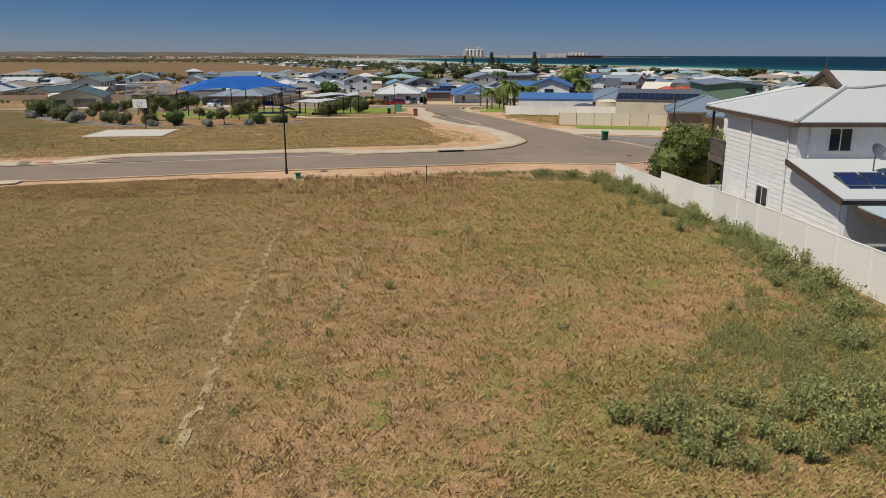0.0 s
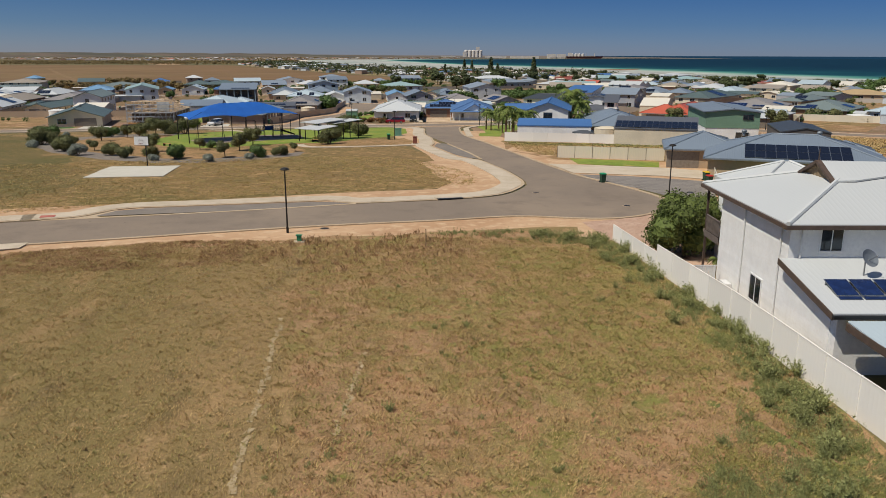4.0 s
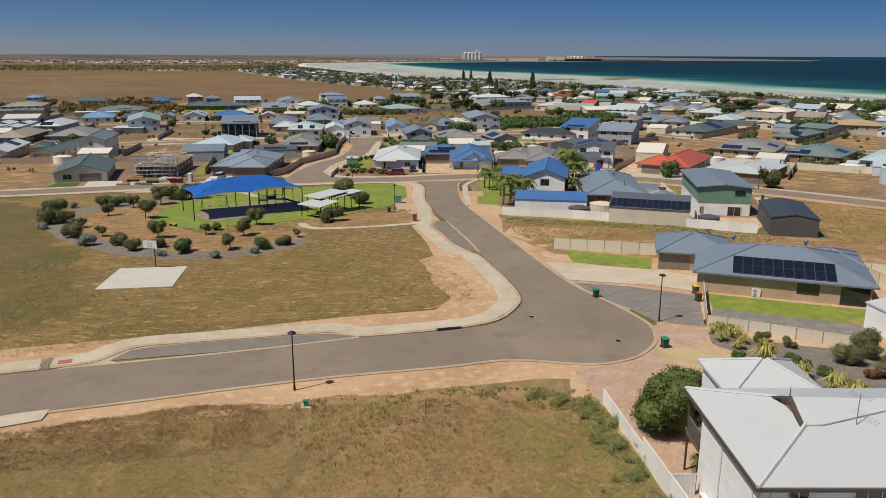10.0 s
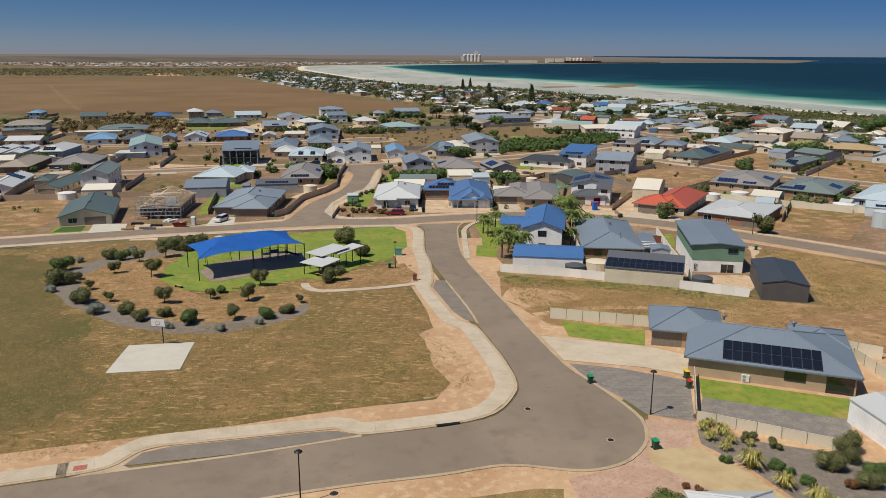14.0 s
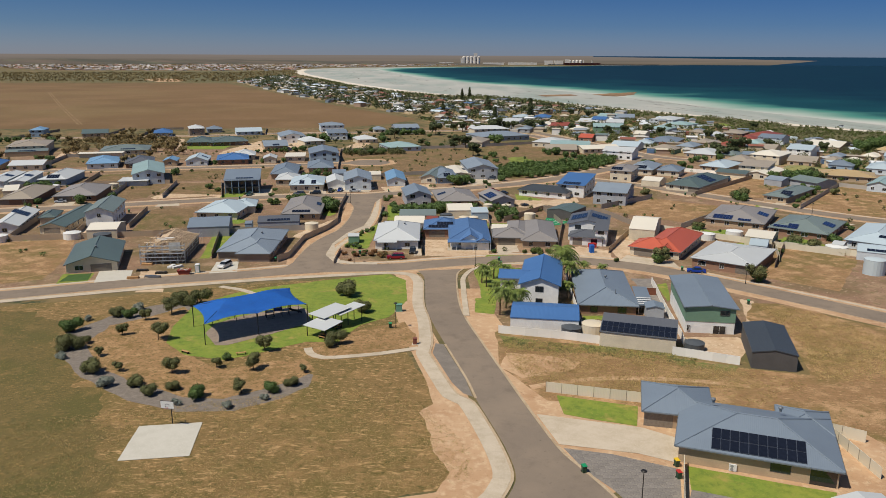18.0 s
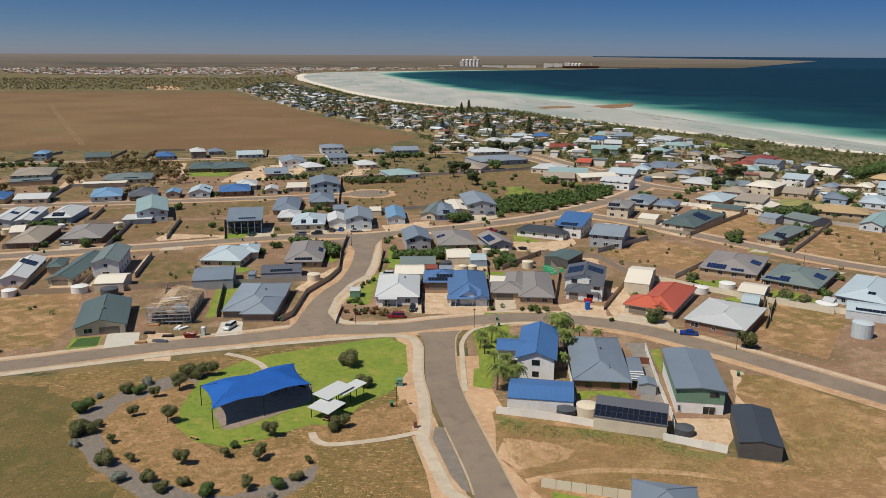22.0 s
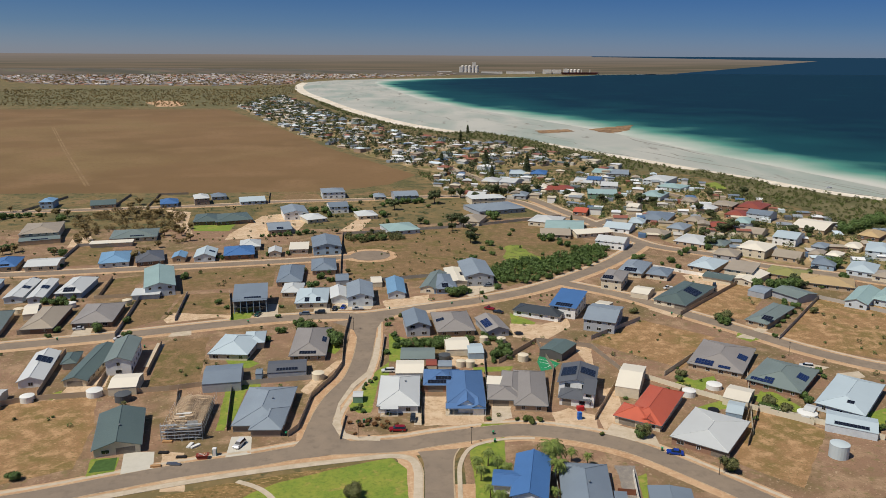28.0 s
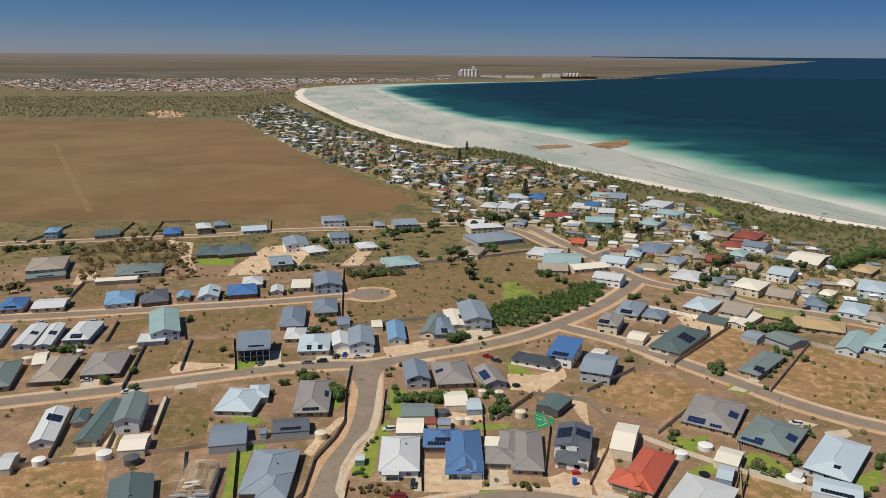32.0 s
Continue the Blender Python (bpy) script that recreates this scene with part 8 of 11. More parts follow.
house(-173.8, 347.4, 11.5, 25.3, 7, eave=3.0, over=0.5, roof="white", wall="blue", wins="s", solar="s 0 1 5 2")
house(-213.6, 342.4, 7.0, 27.9, 16, eave=3.0, over=0.5, roof="pale", wall="pale", wins="s")
house(-165.1, 301.3, 11.8, 28.3, 10, eave=2.6, over=0.5, roof="sand", wall="brown", wins="s", pitch=18, garage="s -5 5.0")
house(-146.0, 307.5, 15.5, 25.3, 10, eave=2.6, over=0.5, roof="taupe", wall="brown", wins="s", pitch=18, garage="s -4 5.0")
house(-184.7, 294.4, 10.8, 28.0, 17, eave=2.6, over=0.5, roof="greengrey", wall="sand", wins="s", pitch=18)
house(-176.9, 311.7, 5.5, 14.7, 20, eave=2.8, over=0.1, name="shed", kind="gable", pitch=10, trim=False, roof="cream", wall="cream")
house(-230.9, 390.2, 12.0, 19.8, 16, eave=2.8, over=0.5, roof="blue", wall="sand", wins="s", solar="s 0 1 6 1")
house(-211.1, 390.8, 15.6, 16.4, 12, eave=2.8, over=0.5, roof="white", wall="cream", wins="s", kind="gable", pitch=10)
house(-178.1, 402.1, 14.7, 24.1, 19, eave=2.8, over=0.5, roof="skyblue", wall="pale", wins="s")
house(-160.2, 405.2, 13.8, 22.7, 21, eave=2.6, over=0.5, roof="charcoal", wall="brown", wins="s")
house(-144.2, 407.0, 6.6, 11.2, 11, eave=2.8, over=0.5, roof="skyblue", wall="sand", kind="gable", axis=1, wins="s")
house(-131.1, 411.9, 10.9, 18.1, 11, eave=2.8, over=0.5, roof="pale", wall="pale", kind="gable", axis=1, wins="s", solar="e 0 1 3 2")
house(-114.0, 418.1, 16.0, 20.0, 14, eave=2.8, over=0.5, roof="blue", wall="brick", wins="s", dark=True)
house(-111.9, 435.7, 11.2, 15.9, 12, eave=2.8, over=0.5, roof="white", wall="cream", wins="s")
house(-93.8, 419.2, 6.5, 11.0, 10, eave=2.8, over=0.5, roof="white", wall="cream", kind="gable", axis=1, wins="s")
house(-81.8, 429.8, 10.3, 17.1, 8, eave=3.0, over=0.5, roof="cream", wall="cream", kind="flat", wins="s")
house(-66.3, 431.6, 15.6, 25.5, 11, eave=5.0, over=0.5, roof="bluegrey", wall="blue", kind="gable", axis=1, wins="s", dark=True)
house(-251.0, 468.1, 21.3, 32.8, 19, eave=4.8, over=0.5, roof="sand", wall="cream", wins="s")
house(-242.2, 447.2, 22.4, 10.8, 23, eave=2.8, over=0.1, name="shed", kind="gable", pitch=10, trim=False, roof="greengrey", wall="sand", solar="s 0 0.6 9 1")
house(-190.2, 461.9, 26.6, 24.2, 16, eave=2.8, over=0.5, roof="greengrey", wall="cream", wins="s", solar="s 2 2 8 1")
house(-195.7, 439.9, 23.3, 7.4, 14, eave=2.6, over=0.5, roof="cream", wall="cream", wins="", kind="flat")
house(-159.9, 511.7, 16.0, 24.2, 12, eave=2.8, over=0.5, roof="green", wall="brown", wins="s")
house(-144.0, 515.4, 24.0, 26.8, 23, eave=2.8, over=0.5, roof="green", wall="brown", wins="s", garage="s 6 5")
house(-104.8, 482.9, 14.1, 23.1, 17, eave=3.4, over=0.5, roof="slate", wall="sand", wins="s", kind="gable", solar="s 0 1 4 2")
house(-103.4, 531.0, 16.3, 25.6, 17, eave=5.0, over=0.5, roof="slate", wall="white", kind="gable", axis=1, wins="se")
house(-295.0, 564.8, 9.3, 15.4, 12, eave=5.2, over=0.4, roof="skyblue", wall="blue", wins="s", trim=False)
house(-255.3, 568.1, 17.4, 19.2, 21, eave=2.8, over=0.4, roof="green", wall="sand", wins="s", trim=False, kind="gable", pitch=14)
house(-207.4, 573.9, 12.8, 19.5, 19, eave=2.8, over=0.4, roof="blue", wall="blue", wins="s", trim=False)
house(-185.2, 582.2, 10.8, 17.8, 21, eave=5.2, over=0.4, roof="white", wall="taupe", wins="s", trim=False)
house(-177.0, 600.9, 11.2, 13.0, 20, eave=2.8, over=0.4, roof="bluegrey", wall="grey", wins="s", trim=False)
house(-146.3, 584.4, 18.8, 17.4, 18, eave=2.8, over=0.4, roof="pale", wall="pale", wins="s", trim=False, kind="gable", pitch=14)
house(-86.9, 612.4, 18.2, 20.3, 13, eave=5.2, over=0.4, roof="slate", wall="pale", wins="s", trim=False)
house(-75.4, 553.1, 13.7, 19.9, 15, eave=5.0, over=0.4, roof="bluegrey", wall="white", wins="s", trim=False, kind="gable", pitch=14)
house(-87.7, 516.9, 14.1, 18.1, 29, eave=2.8, over=0.4, roof="white", wall="cream", wins="s", trim=False)
house(-52.2, 529.5, 13.8, 16.7, 18, eave=2.8, over=0.4, roof="white", wall="cream", wins="s", trim=False)
house(-48.3, 603.1, 8.9, 14.6, 11, eave=2.8, over=0.4, roof="slate", wall="cream", wins="s", trim=False)
house(-27.6, 602.7, 18.8, 23.6, 11, eave=4.6, over=0.4, roof="slate", wall="grey", wins="s", trim=False, kind="gable", pitch=14)
house(-25.7, 484.5, 20.2, 22.9, 21, eave=2.8, over=0.4, roof="teal", wall="pale", wins="s", trim=False)
house(37.1, 587.2, 27.2, 15.4, 14, eave=5.0, over=0.4, roof="white", wall="cream", wins="s", trim=False)
house(41.3, 555.8, 37.6, 27.7, 23, eave=3.4, over=0.4, roof="slate", wall="grey", wins="s", trim=False)
house(23.8, 512.1, 13.8, 22.5, -17, eave=3.2, over=0.4, roof="sand", wall="cream", wins="s", trim=False)
house(74.5, 509.0, 20.4, 22.6, -23, eave=3.4, over=0.4, roof="white", wall="cream", wins="s", trim=False)
house(83.9, 491.5, 24.5, 31.0, -11, eave=3.0, over=0.4, roof="teal", wall="cream", wins="s", trim=False, kind="gable", pitch=14)
house(74.4, 470.5, 18.7, 17.7, -7, eave=2.8, over=0.4, roof="sand", wall="sand", wins="s", trim=False, kind="gable", pitch=14)
house(105.0, 442.6, 16.9, 16.3, -26, eave=4.6, over=0.4, roof="white", wall="white", wins="s", trim=False, kind="gable", pitch=14)
house(97.4, 473.4, 25.2, 13.0, 17, eave=2.8, over=0.4, roof="cream", wall="cream", wins="s", trim=False, kind="gable", pitch=14)
house(105.0, 544.1, 9.4, 15.6, -23, eave=3.0, over=0.4, roof="red", wall="brick", wins="s", trim=False, kind="gable", pitch=14)
house(120.2, 489.5, 16.7, 18.9, -27, eave=3.0, over=0.4, roof="pale", wall="white", wins="s", trim=False, kind="gable", pitch=14)
house(136.3, 506.4, 9.9, 16.3, -21, eave=3.0, over=0.4, roof="pale", wall="white", wins="s", trim=False)
house(139.1, 471.3, 15.7, 12.8, -37, eave=2.8, over=0.4, roof="sand", wall="green", wins="s", trim=False)
house(154.9, 524.3, 19.1, 31.1, -28, eave=2.8, over=0.4, roof="bluegrey", wall="sand", wins="s", trim=False)
house(157.7, 450.9, 18.5, 23.5, -36, eave=2.8, over=0.4, roof="white", wall="sand", wins="s", trim=False)
house(177.8, 512.7, 10.8, 15.8, -36, eave=2.8, over=0.4, roof="sand", wall="sand", wins="s", trim=False)
house(134.3, 614.9, 23.0, 24.3, -9, eave=4.6, over=0.4, roof="teal", wall="green", wins="s", trim=False, kind="gable", pitch=14)
house(146.4, 555.2, 8.1, 13.4, -30, eave=4.6, over=0.4, roof="cream", wall="cream", wins="s", trim=False, kind="gable", pitch=14)
house(177.4, 612.0, 16.2, 26.3, -32, eave=3.4, over=0.4, roof="teal", wall="pale", wins="s", trim=False)
house(205.1, 654.1, 21.3, 21.2, -40, eave=3.0, over=0.4, roof="teal", wall="pale", wins="s", trim=False)
house(148.4, 650.8, 13.9, 22.7, -15, eave=5.0, over=0.4, roof="white", wall="grey", wins="s", trim=False, kind="gable", pitch=14)
house(201.9, 683.8, 21.1, 33.2, -34, eave=5.0, over=0.4, roof="white", wall="pale", wins="s", trim=False)
house(203.1, 563.1, 17.8, 20.4, -38, eave=3.0, over=0.4, roof="white", wall="cream", wins="s", trim=False)
house(217.7, 564.4, 15.1, 18.8, -36, eave=4.6, over=0.4, roof="sand", wall="brown", wins="s", trim=False)
house(198.5, 588.8, 10.5, 16.3, -28, eave=2.8, over=0.4, roof="sand", wall="cream", wins="s", trim=False)
house(216.1, 534.4, 13.5, 18.9, -38, eave=3.0, over=0.4, roof="brownred", wall="brick", wins="s", trim=False)
house(240.3, 566.2, 18.1, 26.6, -39, eave=3.0, over=0.4, roof="brownred", wall="brick", wins="s", trim=False)
house(230.7, 528.1, 15.8, 16.9, -41, eave=4.6, over=0.4, roof="bluegrey", wall="pale", wins="s", trim=False, kind="gable", pitch=14)
house(210.9, 509.1, 10.6, 17.4, -35, eave=2.8, over=0.4, roof="teal", wall="pale", wins="s", trim=False)
house(186.7, 492.8, 13.7, 15.2, -40, eave=3.0, over=0.4, roof="brownred", wall="brick", wins="s", trim=False)
house(252.5, 494.6, 20.4, 33.1, -41, eave=3.2, over=0.4, roof="cream", wall="sand", wins="s", trim=False, kind="gable", pitch=14)
house(216.8, 454.1, 13.3, 21.7, -38, eave=5.0, over=0.4, roof="pale", wall="white", wins="s", trim=False, kind="gable", pitch=14)
house(185.0, 424.9, 15.7, 21.7, -40, eave=5.0, over=0.4, roof="cream", wall="cream", wins="s", trim=False)
house(169.7, 441.7, 9.6, 15.8, -36, eave=2.8, over=0.4, roof="greengrey", wall="sand", wins="s", trim=False)
house(165.3, 417.2, 12.2, 15.4, -32, eave=2.8, over=0.4, roof="sand", wall="grey", wins="s", trim=False)
house(198.7, 413.8, 13.9, 17.8, -34, eave=2.8, over=0.4, roof="sand", wall="sand", wins="s", trim=False, kind="gable", pitch=14)
house(211.9, 397.5, 11.2, 18.4, -36, eave=3.0, over=0.4, roof="bluegrey", wall="blue", wins="s", trim=False)
house(225.8, 385.1, 13.0, 21.3, -36, eave=3.0, over=0.4, roof="pale", wall="pale", wins="s", trim=False)
house(217.4, 418.3, 7.2, 12.1, -37, eave=2.8, over=0.4, roof="sand", wall="cream", wins="s", trim=False)
house(226.1, 414.8, 7.0, 11.6, -41, eave=2.8, over=0.4, roof="cream", wall="cream", wins="s", trim=False)
house(248.1, 435.7, 8.6, 14.3, -43, eave=2.8, over=0.4, roof="cream", wall="cream", wins="s", trim=False)
house(256.1, 421.5, 15.4, 25.1, -32, eave=5.0, over=0.4, roof="pale", wall="pale", wins="s", trim=False)
house(230.5, 371.3, 10.2, 14.2, -42, eave=2.8, over=0.4, roof="sand", wall="cream", wins="s", trim=False)
house(276.5, 467.2, 12.2, 20.0, -44, eave=3.0, over=0.4, roof="tan", wall="brown", wins="s", trim=False)
house(228.0, 435.6, 7.5, 12.5, -42, eave=2.8, over=0.4, roof="slate", wall="grey", wins="s", trim=False)
house(205.1, 475.6, 11.4, 18.1, -37, eave=2.8, over=0.4, roof="sand", wall="cream", wins="s", trim=False, kind="gable", pitch=14)
house(159.8, 488.9, 11.4, 17.3, -36, eave=2.8, over=0.4, roof="slate", wall="cream", wins="s", trim=False)
house(110.3, 608.0, 13.5, 15.8, -23, eave=2.8, over=0.4, roof="cream", wall="cream", wins="s", trim=False)
house(102.3, 642.7, 27.4, 18.5, 12, eave=2.8, over=0.4, roof="brownred", wall="cream", wins="s", trim=False)
house(67.3, 611.6, 10.9, 18.0, -16, eave=2.8, over=0.4, roof="slate", wall="grey", wins="s", trim=False)
house(31.7, 608.9, 14.2, 23.3, -17, eave=3.0, over=0.4, roof="white", wall="cream", wins="s", trim=False, kind="gable", pitch=14)
house(65.6, 680.1, 14.6, 23.8, -25, eave=3.0, over=0.4, roof="white", wall="pale", wins="s", trim=False, kind="gable", pitch=14)
house(47.8, 684.4, 14.5, 21.9, -14, eave=2.8, over=0.4, roof="white", wall="cream", wins="s", trim=False)
house(90.1, 647.5, 12.9, 21.2, -16, eave=2.8, over=0.4, roof="cream", wall="sand", wins="s", trim=False)
house(133.4, 683.6, 16.6, 25.8, -22, eave=2.8, over=0.4, roof="white", wall="cream", wins="s", trim=False, kind="gable", pitch=14)
house(97.2, 731.2, 14.9, 24.3, -12, eave=2.8, over=0.4, roof="blue", wall="pale", wins="s", trim=False)
house(78.6, 730.6, 18.5, 23.5, -10, eave=2.8, over=0.4, roof="pale", wall="blue", wins="s", trim=False)
house(142.5, 684.1, 12.0, 19.7, -21, eave=4.6, over=0.4, roof="blue", wall="white", wins="s", trim=False, kind="gable", pitch=14)
house(162.7, 741.4, 17.0, 27.6, -28, eave=2.8, over=0.4, roof="teal", wall="cream", wins="s", trim=False, kind="gable", pitch=14)
house(175.7, 737.3, 20.0, 31.5, -14, eave=2.8, over=0.4, roof="slate", wall="grey", wins="s", trim=False, kind="gable", pitch=14)

# ---- east block by the cul-de-sac ----
hip = house(42.1, 92.0, 18.8, 13.9, -20, eave=2.6, over=0.5, roof="bluegrey", wall="sand", wins="", pitch=20, axis=0)
hip_slope = hip.matrix_basis.inverted() @ pose(42.1, 92.0, gz(92.0), 0, 0, -20) @ pose(0, -7.45, 2.6) @ pose(0, 0, 0, 17.2, 0, 0) @ pose(0.1, 0.35, 0.12)
for i in range(10):
    for j in range(2):
        p = put("solar_panel", shared(("sp_large",), lambda: Shape().box(-0.545, -0.95, -0.03, 0.545, 0.95, 0).mesh("solar_panel", ALU)), hip, hip_slope @ pose((i - 4.5) * 1.12, 0.97 + j * 1.94, 0), "framed photovoltaic panel")
        put("cell_sheet", shared(("sc_large",), lambda: Shape().box(-0.515, -0.92, 0.001, 0.515, 0.92, 0.006).mesh("cell_sheet", PANEL)), p)
body(hip, 50.2, 95.4, 6.0, 6.6, -20, eave=2.6, over=0.5, roof="bluegrey", wall="sand", wins="", pitch=18)
roof_vent(hip, 38.2, 97.4, 4.5)
roof_vent(hip, 46.4, 94.6, 4.5)
body(hip, 34.7, 102.4, 8.9, 9.4, -14, eave=2.6, over=0.5, roof="bluegrey", wall="sand")
hblue = house(23.2, 167.1, 8.2, 19.7, -10, eave=5.4, over=0.5, roof="blue", wall="white", kind="gable", axis=1, wins="se", dark=True, note=" beside palms")
body(hblue, 17.0, 166.2, 6.2, 6.6, -8, eave=5.2, over=0.5, roof="blue", wall="white", base=2.7, kind="gable", pitch=14)
posts(hblue, [(-8.6, -3.6), (-8.6, 2.2)], 2.8)
house(21.0, 144.2, 13.2, 9.7, -9, eave=3.0, over=0.1, name="shed", kind="gable", pitch=10, trim=False, roof="blue", wall="white")
hgr = house(36.6, 164.2, 11.6, 25.8, -6, eave=2.7, over=0.5, roof="bluegrey", wall="brick", wins="s", pitch=18, dark=True)
roof_vent(hgr, 37.4, 165.0, 4.7)
roof_vent(hgr, 37.4, 154.6, 3.9, "pipe")
verandah(hgr, 44.0, 157.6, 3.2, 13.0, -8, "bluegrey", 2.4, 2, None, 0.1)
for k in range(4):
    Shape().box(-1.5, -6.2 + k * 1.3, 2.56, 1.5, -5.7 + k * 1.3, 2.6).ob("skylight_sheet", FRAMEW, hgr, hgr.matrix_basis.inverted() @ pose(44.0, 157.6, gz(157.6), 0, 0, -8))
house(36.8, 132.5, 13.5, 6.2, -18, eave=2.9, over=0.1, name="shed", kind="skillion", pitch=14, trim=False, roof="charcoal", wall="cream", solar="s 0 0.2 13 2")
hgreen = house(53.9, 149.2, 9.2, 21.1, -9, eave=5.8, over=0.5, roof="bluegrey", wall="white", kind="gable", axis=1, pitch=6, wins="")
house(58.7, 127.2, 7.2, 15.3, -15, eave=3.2, over=0.1, name="shed", kind="gable", pitch=10, trim=False, roof="dark", wall="dark", axis=1)
house(44.6, 150.2, 3.6, 3.6, -8, eave=2.4, over=0.15, name="shed", kind="gable", axis=1, pitch=14, trim=False, roof="bluegrey", wall="grey")
white_house()
shade_sail()
playground()
shelter()
basketball()
# green upper storey band and balcony slab of the green house

body(hgreen, 53.9, 149.2, 9.29, 21.25, -9, roof="bluegrey", wall="green", eave=5.75, over=0.3, kind="gable", axis=1, pitch=6, base=2.8, trim=False)
hq = hgreen.matrix_basis.inverted() @ pose(53.9, 149.2, gz(149.2), 0, 0, -9) @ pose(0, -10.57, 0)
window_at(hgreen, hq @ pose(1.8, -0.08, 0.05), 2.4, 2.1)
window_at(hgreen, hq @ pose(2.6, -0.12, 4.3), 1.8, 0.9, True)
window_at(hgreen, hq @ pose(-4.0, -0.08, 0.9), 0.6, 1.2)
construction(-75.5, 208.5, 9.6, 22.2, 6)
stack(-76.3, 181.2, 10, TIMBER, "stack of timber on the building site")
stack(-71.2, 182.0, 0, ALU, "stack of steel lengths on the sand")
stack(-70.9, 193.3, 80, FRAMEW, "pile of white offcuts")
stack(-65.5, 187.7, 20, wall_mat('brick'), "stack of red bricks")
stack(-76.9, 188.9, 4, STEEL, "stack of dark steel lengths")
stack(-72.4, 182.5, 2, ALU, "stack of scaffold tubes on the sand")
stack(-71.1, 186.3, 3, STEEL, "stack of dark roof battens")
stack(-69.2, 192.9, 50, FRAMEW, "pile of white wall panels")
stack(-78.1, 195.5, 0, TIMBER, "loose timber lengths on the sand")
skip_bin(-65.1, 185.9, 8)
site_toilet(-62.3, 187.8, 5)

# ---- near street, paths and verges ----
STREET_SOUTH = [(-160.0, 12.0), (-90.0, 36.0), (-28.2, 56.6), (-18.8, 59.8), (-9.3, 62.7), (-0.1, 64.8), (6.4, 66.6), (11.7, 65.8), (13.8, 65.6), (16.1, 66.1), (18.6, 67.6), (20.8, 70.5), (21.7, 73.1), (22.0, 76.5), (20.6, 81.2), (18.4, 86.4), (15.9, 92.5), (13.1, 105.6), (10.8, 117.6), (8.0, 132.3), (5.5, 146.8), (4.3, 158.5), (4.0, 172.1), (4.3, 186.0), (6.0, 192.0)]
STREET_NORTH = [(-160.0, 22.0), (-90.0, 47.0), (-40.3, 62.6), (-31.0, 65.3), (-20.0, 68.4), (-8.3, 72.4), (1.1, 74.8), (6.1, 77.3), (8.8, 82.2), (9.5, 85.8), (8.9, 91.4), (7.6, 98.0), (5.4, 108.4), (4.4, 115.9), (0.9, 132.2), (-1.8, 146.7), (-3.2, 158.4), (-3.6, 172.0), (-4.2, 184.0), (-6.0, 190.0)]
KERB_NORTH = [(-160.0, 22.4), (-90.0, 47.4), (-40.3, 63.0), (-36.2, 64.3), (-33.0, 65.5), (-31.5, 66.7), (-30.5, 68.8), (-28.8, 70.2), (-25.0, 71.1), (-13.0, 73.8), (-10.8, 74.1), (-8.3, 72.9), (1.0, 75.2), (5.9, 77.8), (8.4, 82.4), (9.1, 85.8), (8.5, 91.3), (7.2, 98.0), (5.6, 105.0), (4.6, 107.6), (2.6, 109.8), (1.3, 114.5), (0.4, 118.0), (-1.7, 126.5), (-1.9, 128.5), (-1.5, 133.0), (-2.2, 146.7), (-3.6, 158.4), (-4.0, 172.0), (-4.4, 180.0), (-6.5, 186.2), (-12.0, 188.6), (-22.0, 187.0), (-45.0, 181.0), (-70.0, 172.5), (-110.0, 156.0), (-160.0, 133.0)]
patch("road", [(p.x, p.y) for p in smooth_line(STREET_SOUTH, 1.5)] + [(p.x, p.y) for p in smooth_line(STREET_NORTH[::-1], 1.5)], ASPHALT, 0.037, "grey-brown asphalt street bending into a cul-de-sac", "road")
patch("parking_bay", [(-30.7, 66.4), (-29.8, 68.9), (-27.4, 70.2), (-13.0, 73.4), (-11.0, 73.6), (-8.8, 72.6), (-20.0, 68.8)], BAY, 0.043, "darker asphalt parking bay beside the street", "parking bay")
patch("parking_bay", [(0.55, 132.2), (-0.9, 132.6), (-1.4, 127.6), (1.9, 114.2), (3.6, 110.0), (5.1, 108.6), (4.1, 115.9)], BAY, 0.043, "darker asphalt parking bay beside the street", "parking bay")
patch("kerb", [(-35.0, 64.2), (-32.0, 65.0), (-29.6, 65.8), (-30.6, 66.4), (-29.7, 69.0), (-30.3, 69.5), (-31.6, 66.8), (-33.0, 65.6)], KERB, 0.0445, "flush concrete wedge at the end of the parking bay", "kerb")
strip("kerb", [(-32.0, 65.2), (-20, 68.55), (-8.3, 72.55)], -0.2, 0.2, KERB, 0.03, 0.03, "flush concrete edge of the parking bay", "kerb")
strip("kerb", [(0.9, 132.2), (4.3, 115.9), (5.5, 108.2)], -0.2, 0.2, KERB, 0.03, 0.03, "flush concrete edge of the parking bay", "kerb")
kerb(KERB_NORTH)
kerb(STREET_SOUTH)
paving(KERB_NORTH[1:-1], -2.5, -0.2, 0.03)
paving([(4.6, 150), (4.6, 172.1), (5.2, 184), (9, 193.5), (18, 198.2), (28, 199)], 0.25, 1.5)
strip("verge", STREET_NORTH, -6.8, -1.0, SAND, 0.018, 0, "sandy verge beside the footpath", "verge", step=2)
patch("verge", [(-160, 12.5), (-90, 36.5), (-28, 56.8), (-9, 62.9), (0, 65), (6.4, 66.7), (11.7, 66), (16, 66.2), (17, 60), (14, 57), (6, 58), (-2.5, 57), (-12, 53.5), (-34, 47), (-60, 35), (-160, -1)], SAND, 0.008, "sandy strip between the lot and the street", "verge")
strip("verge", STREET_SOUTH[14:-2], 0.15, 6.5, SAND, 0.016, 0, "wide sandy verge along the street", "verge", step=2)
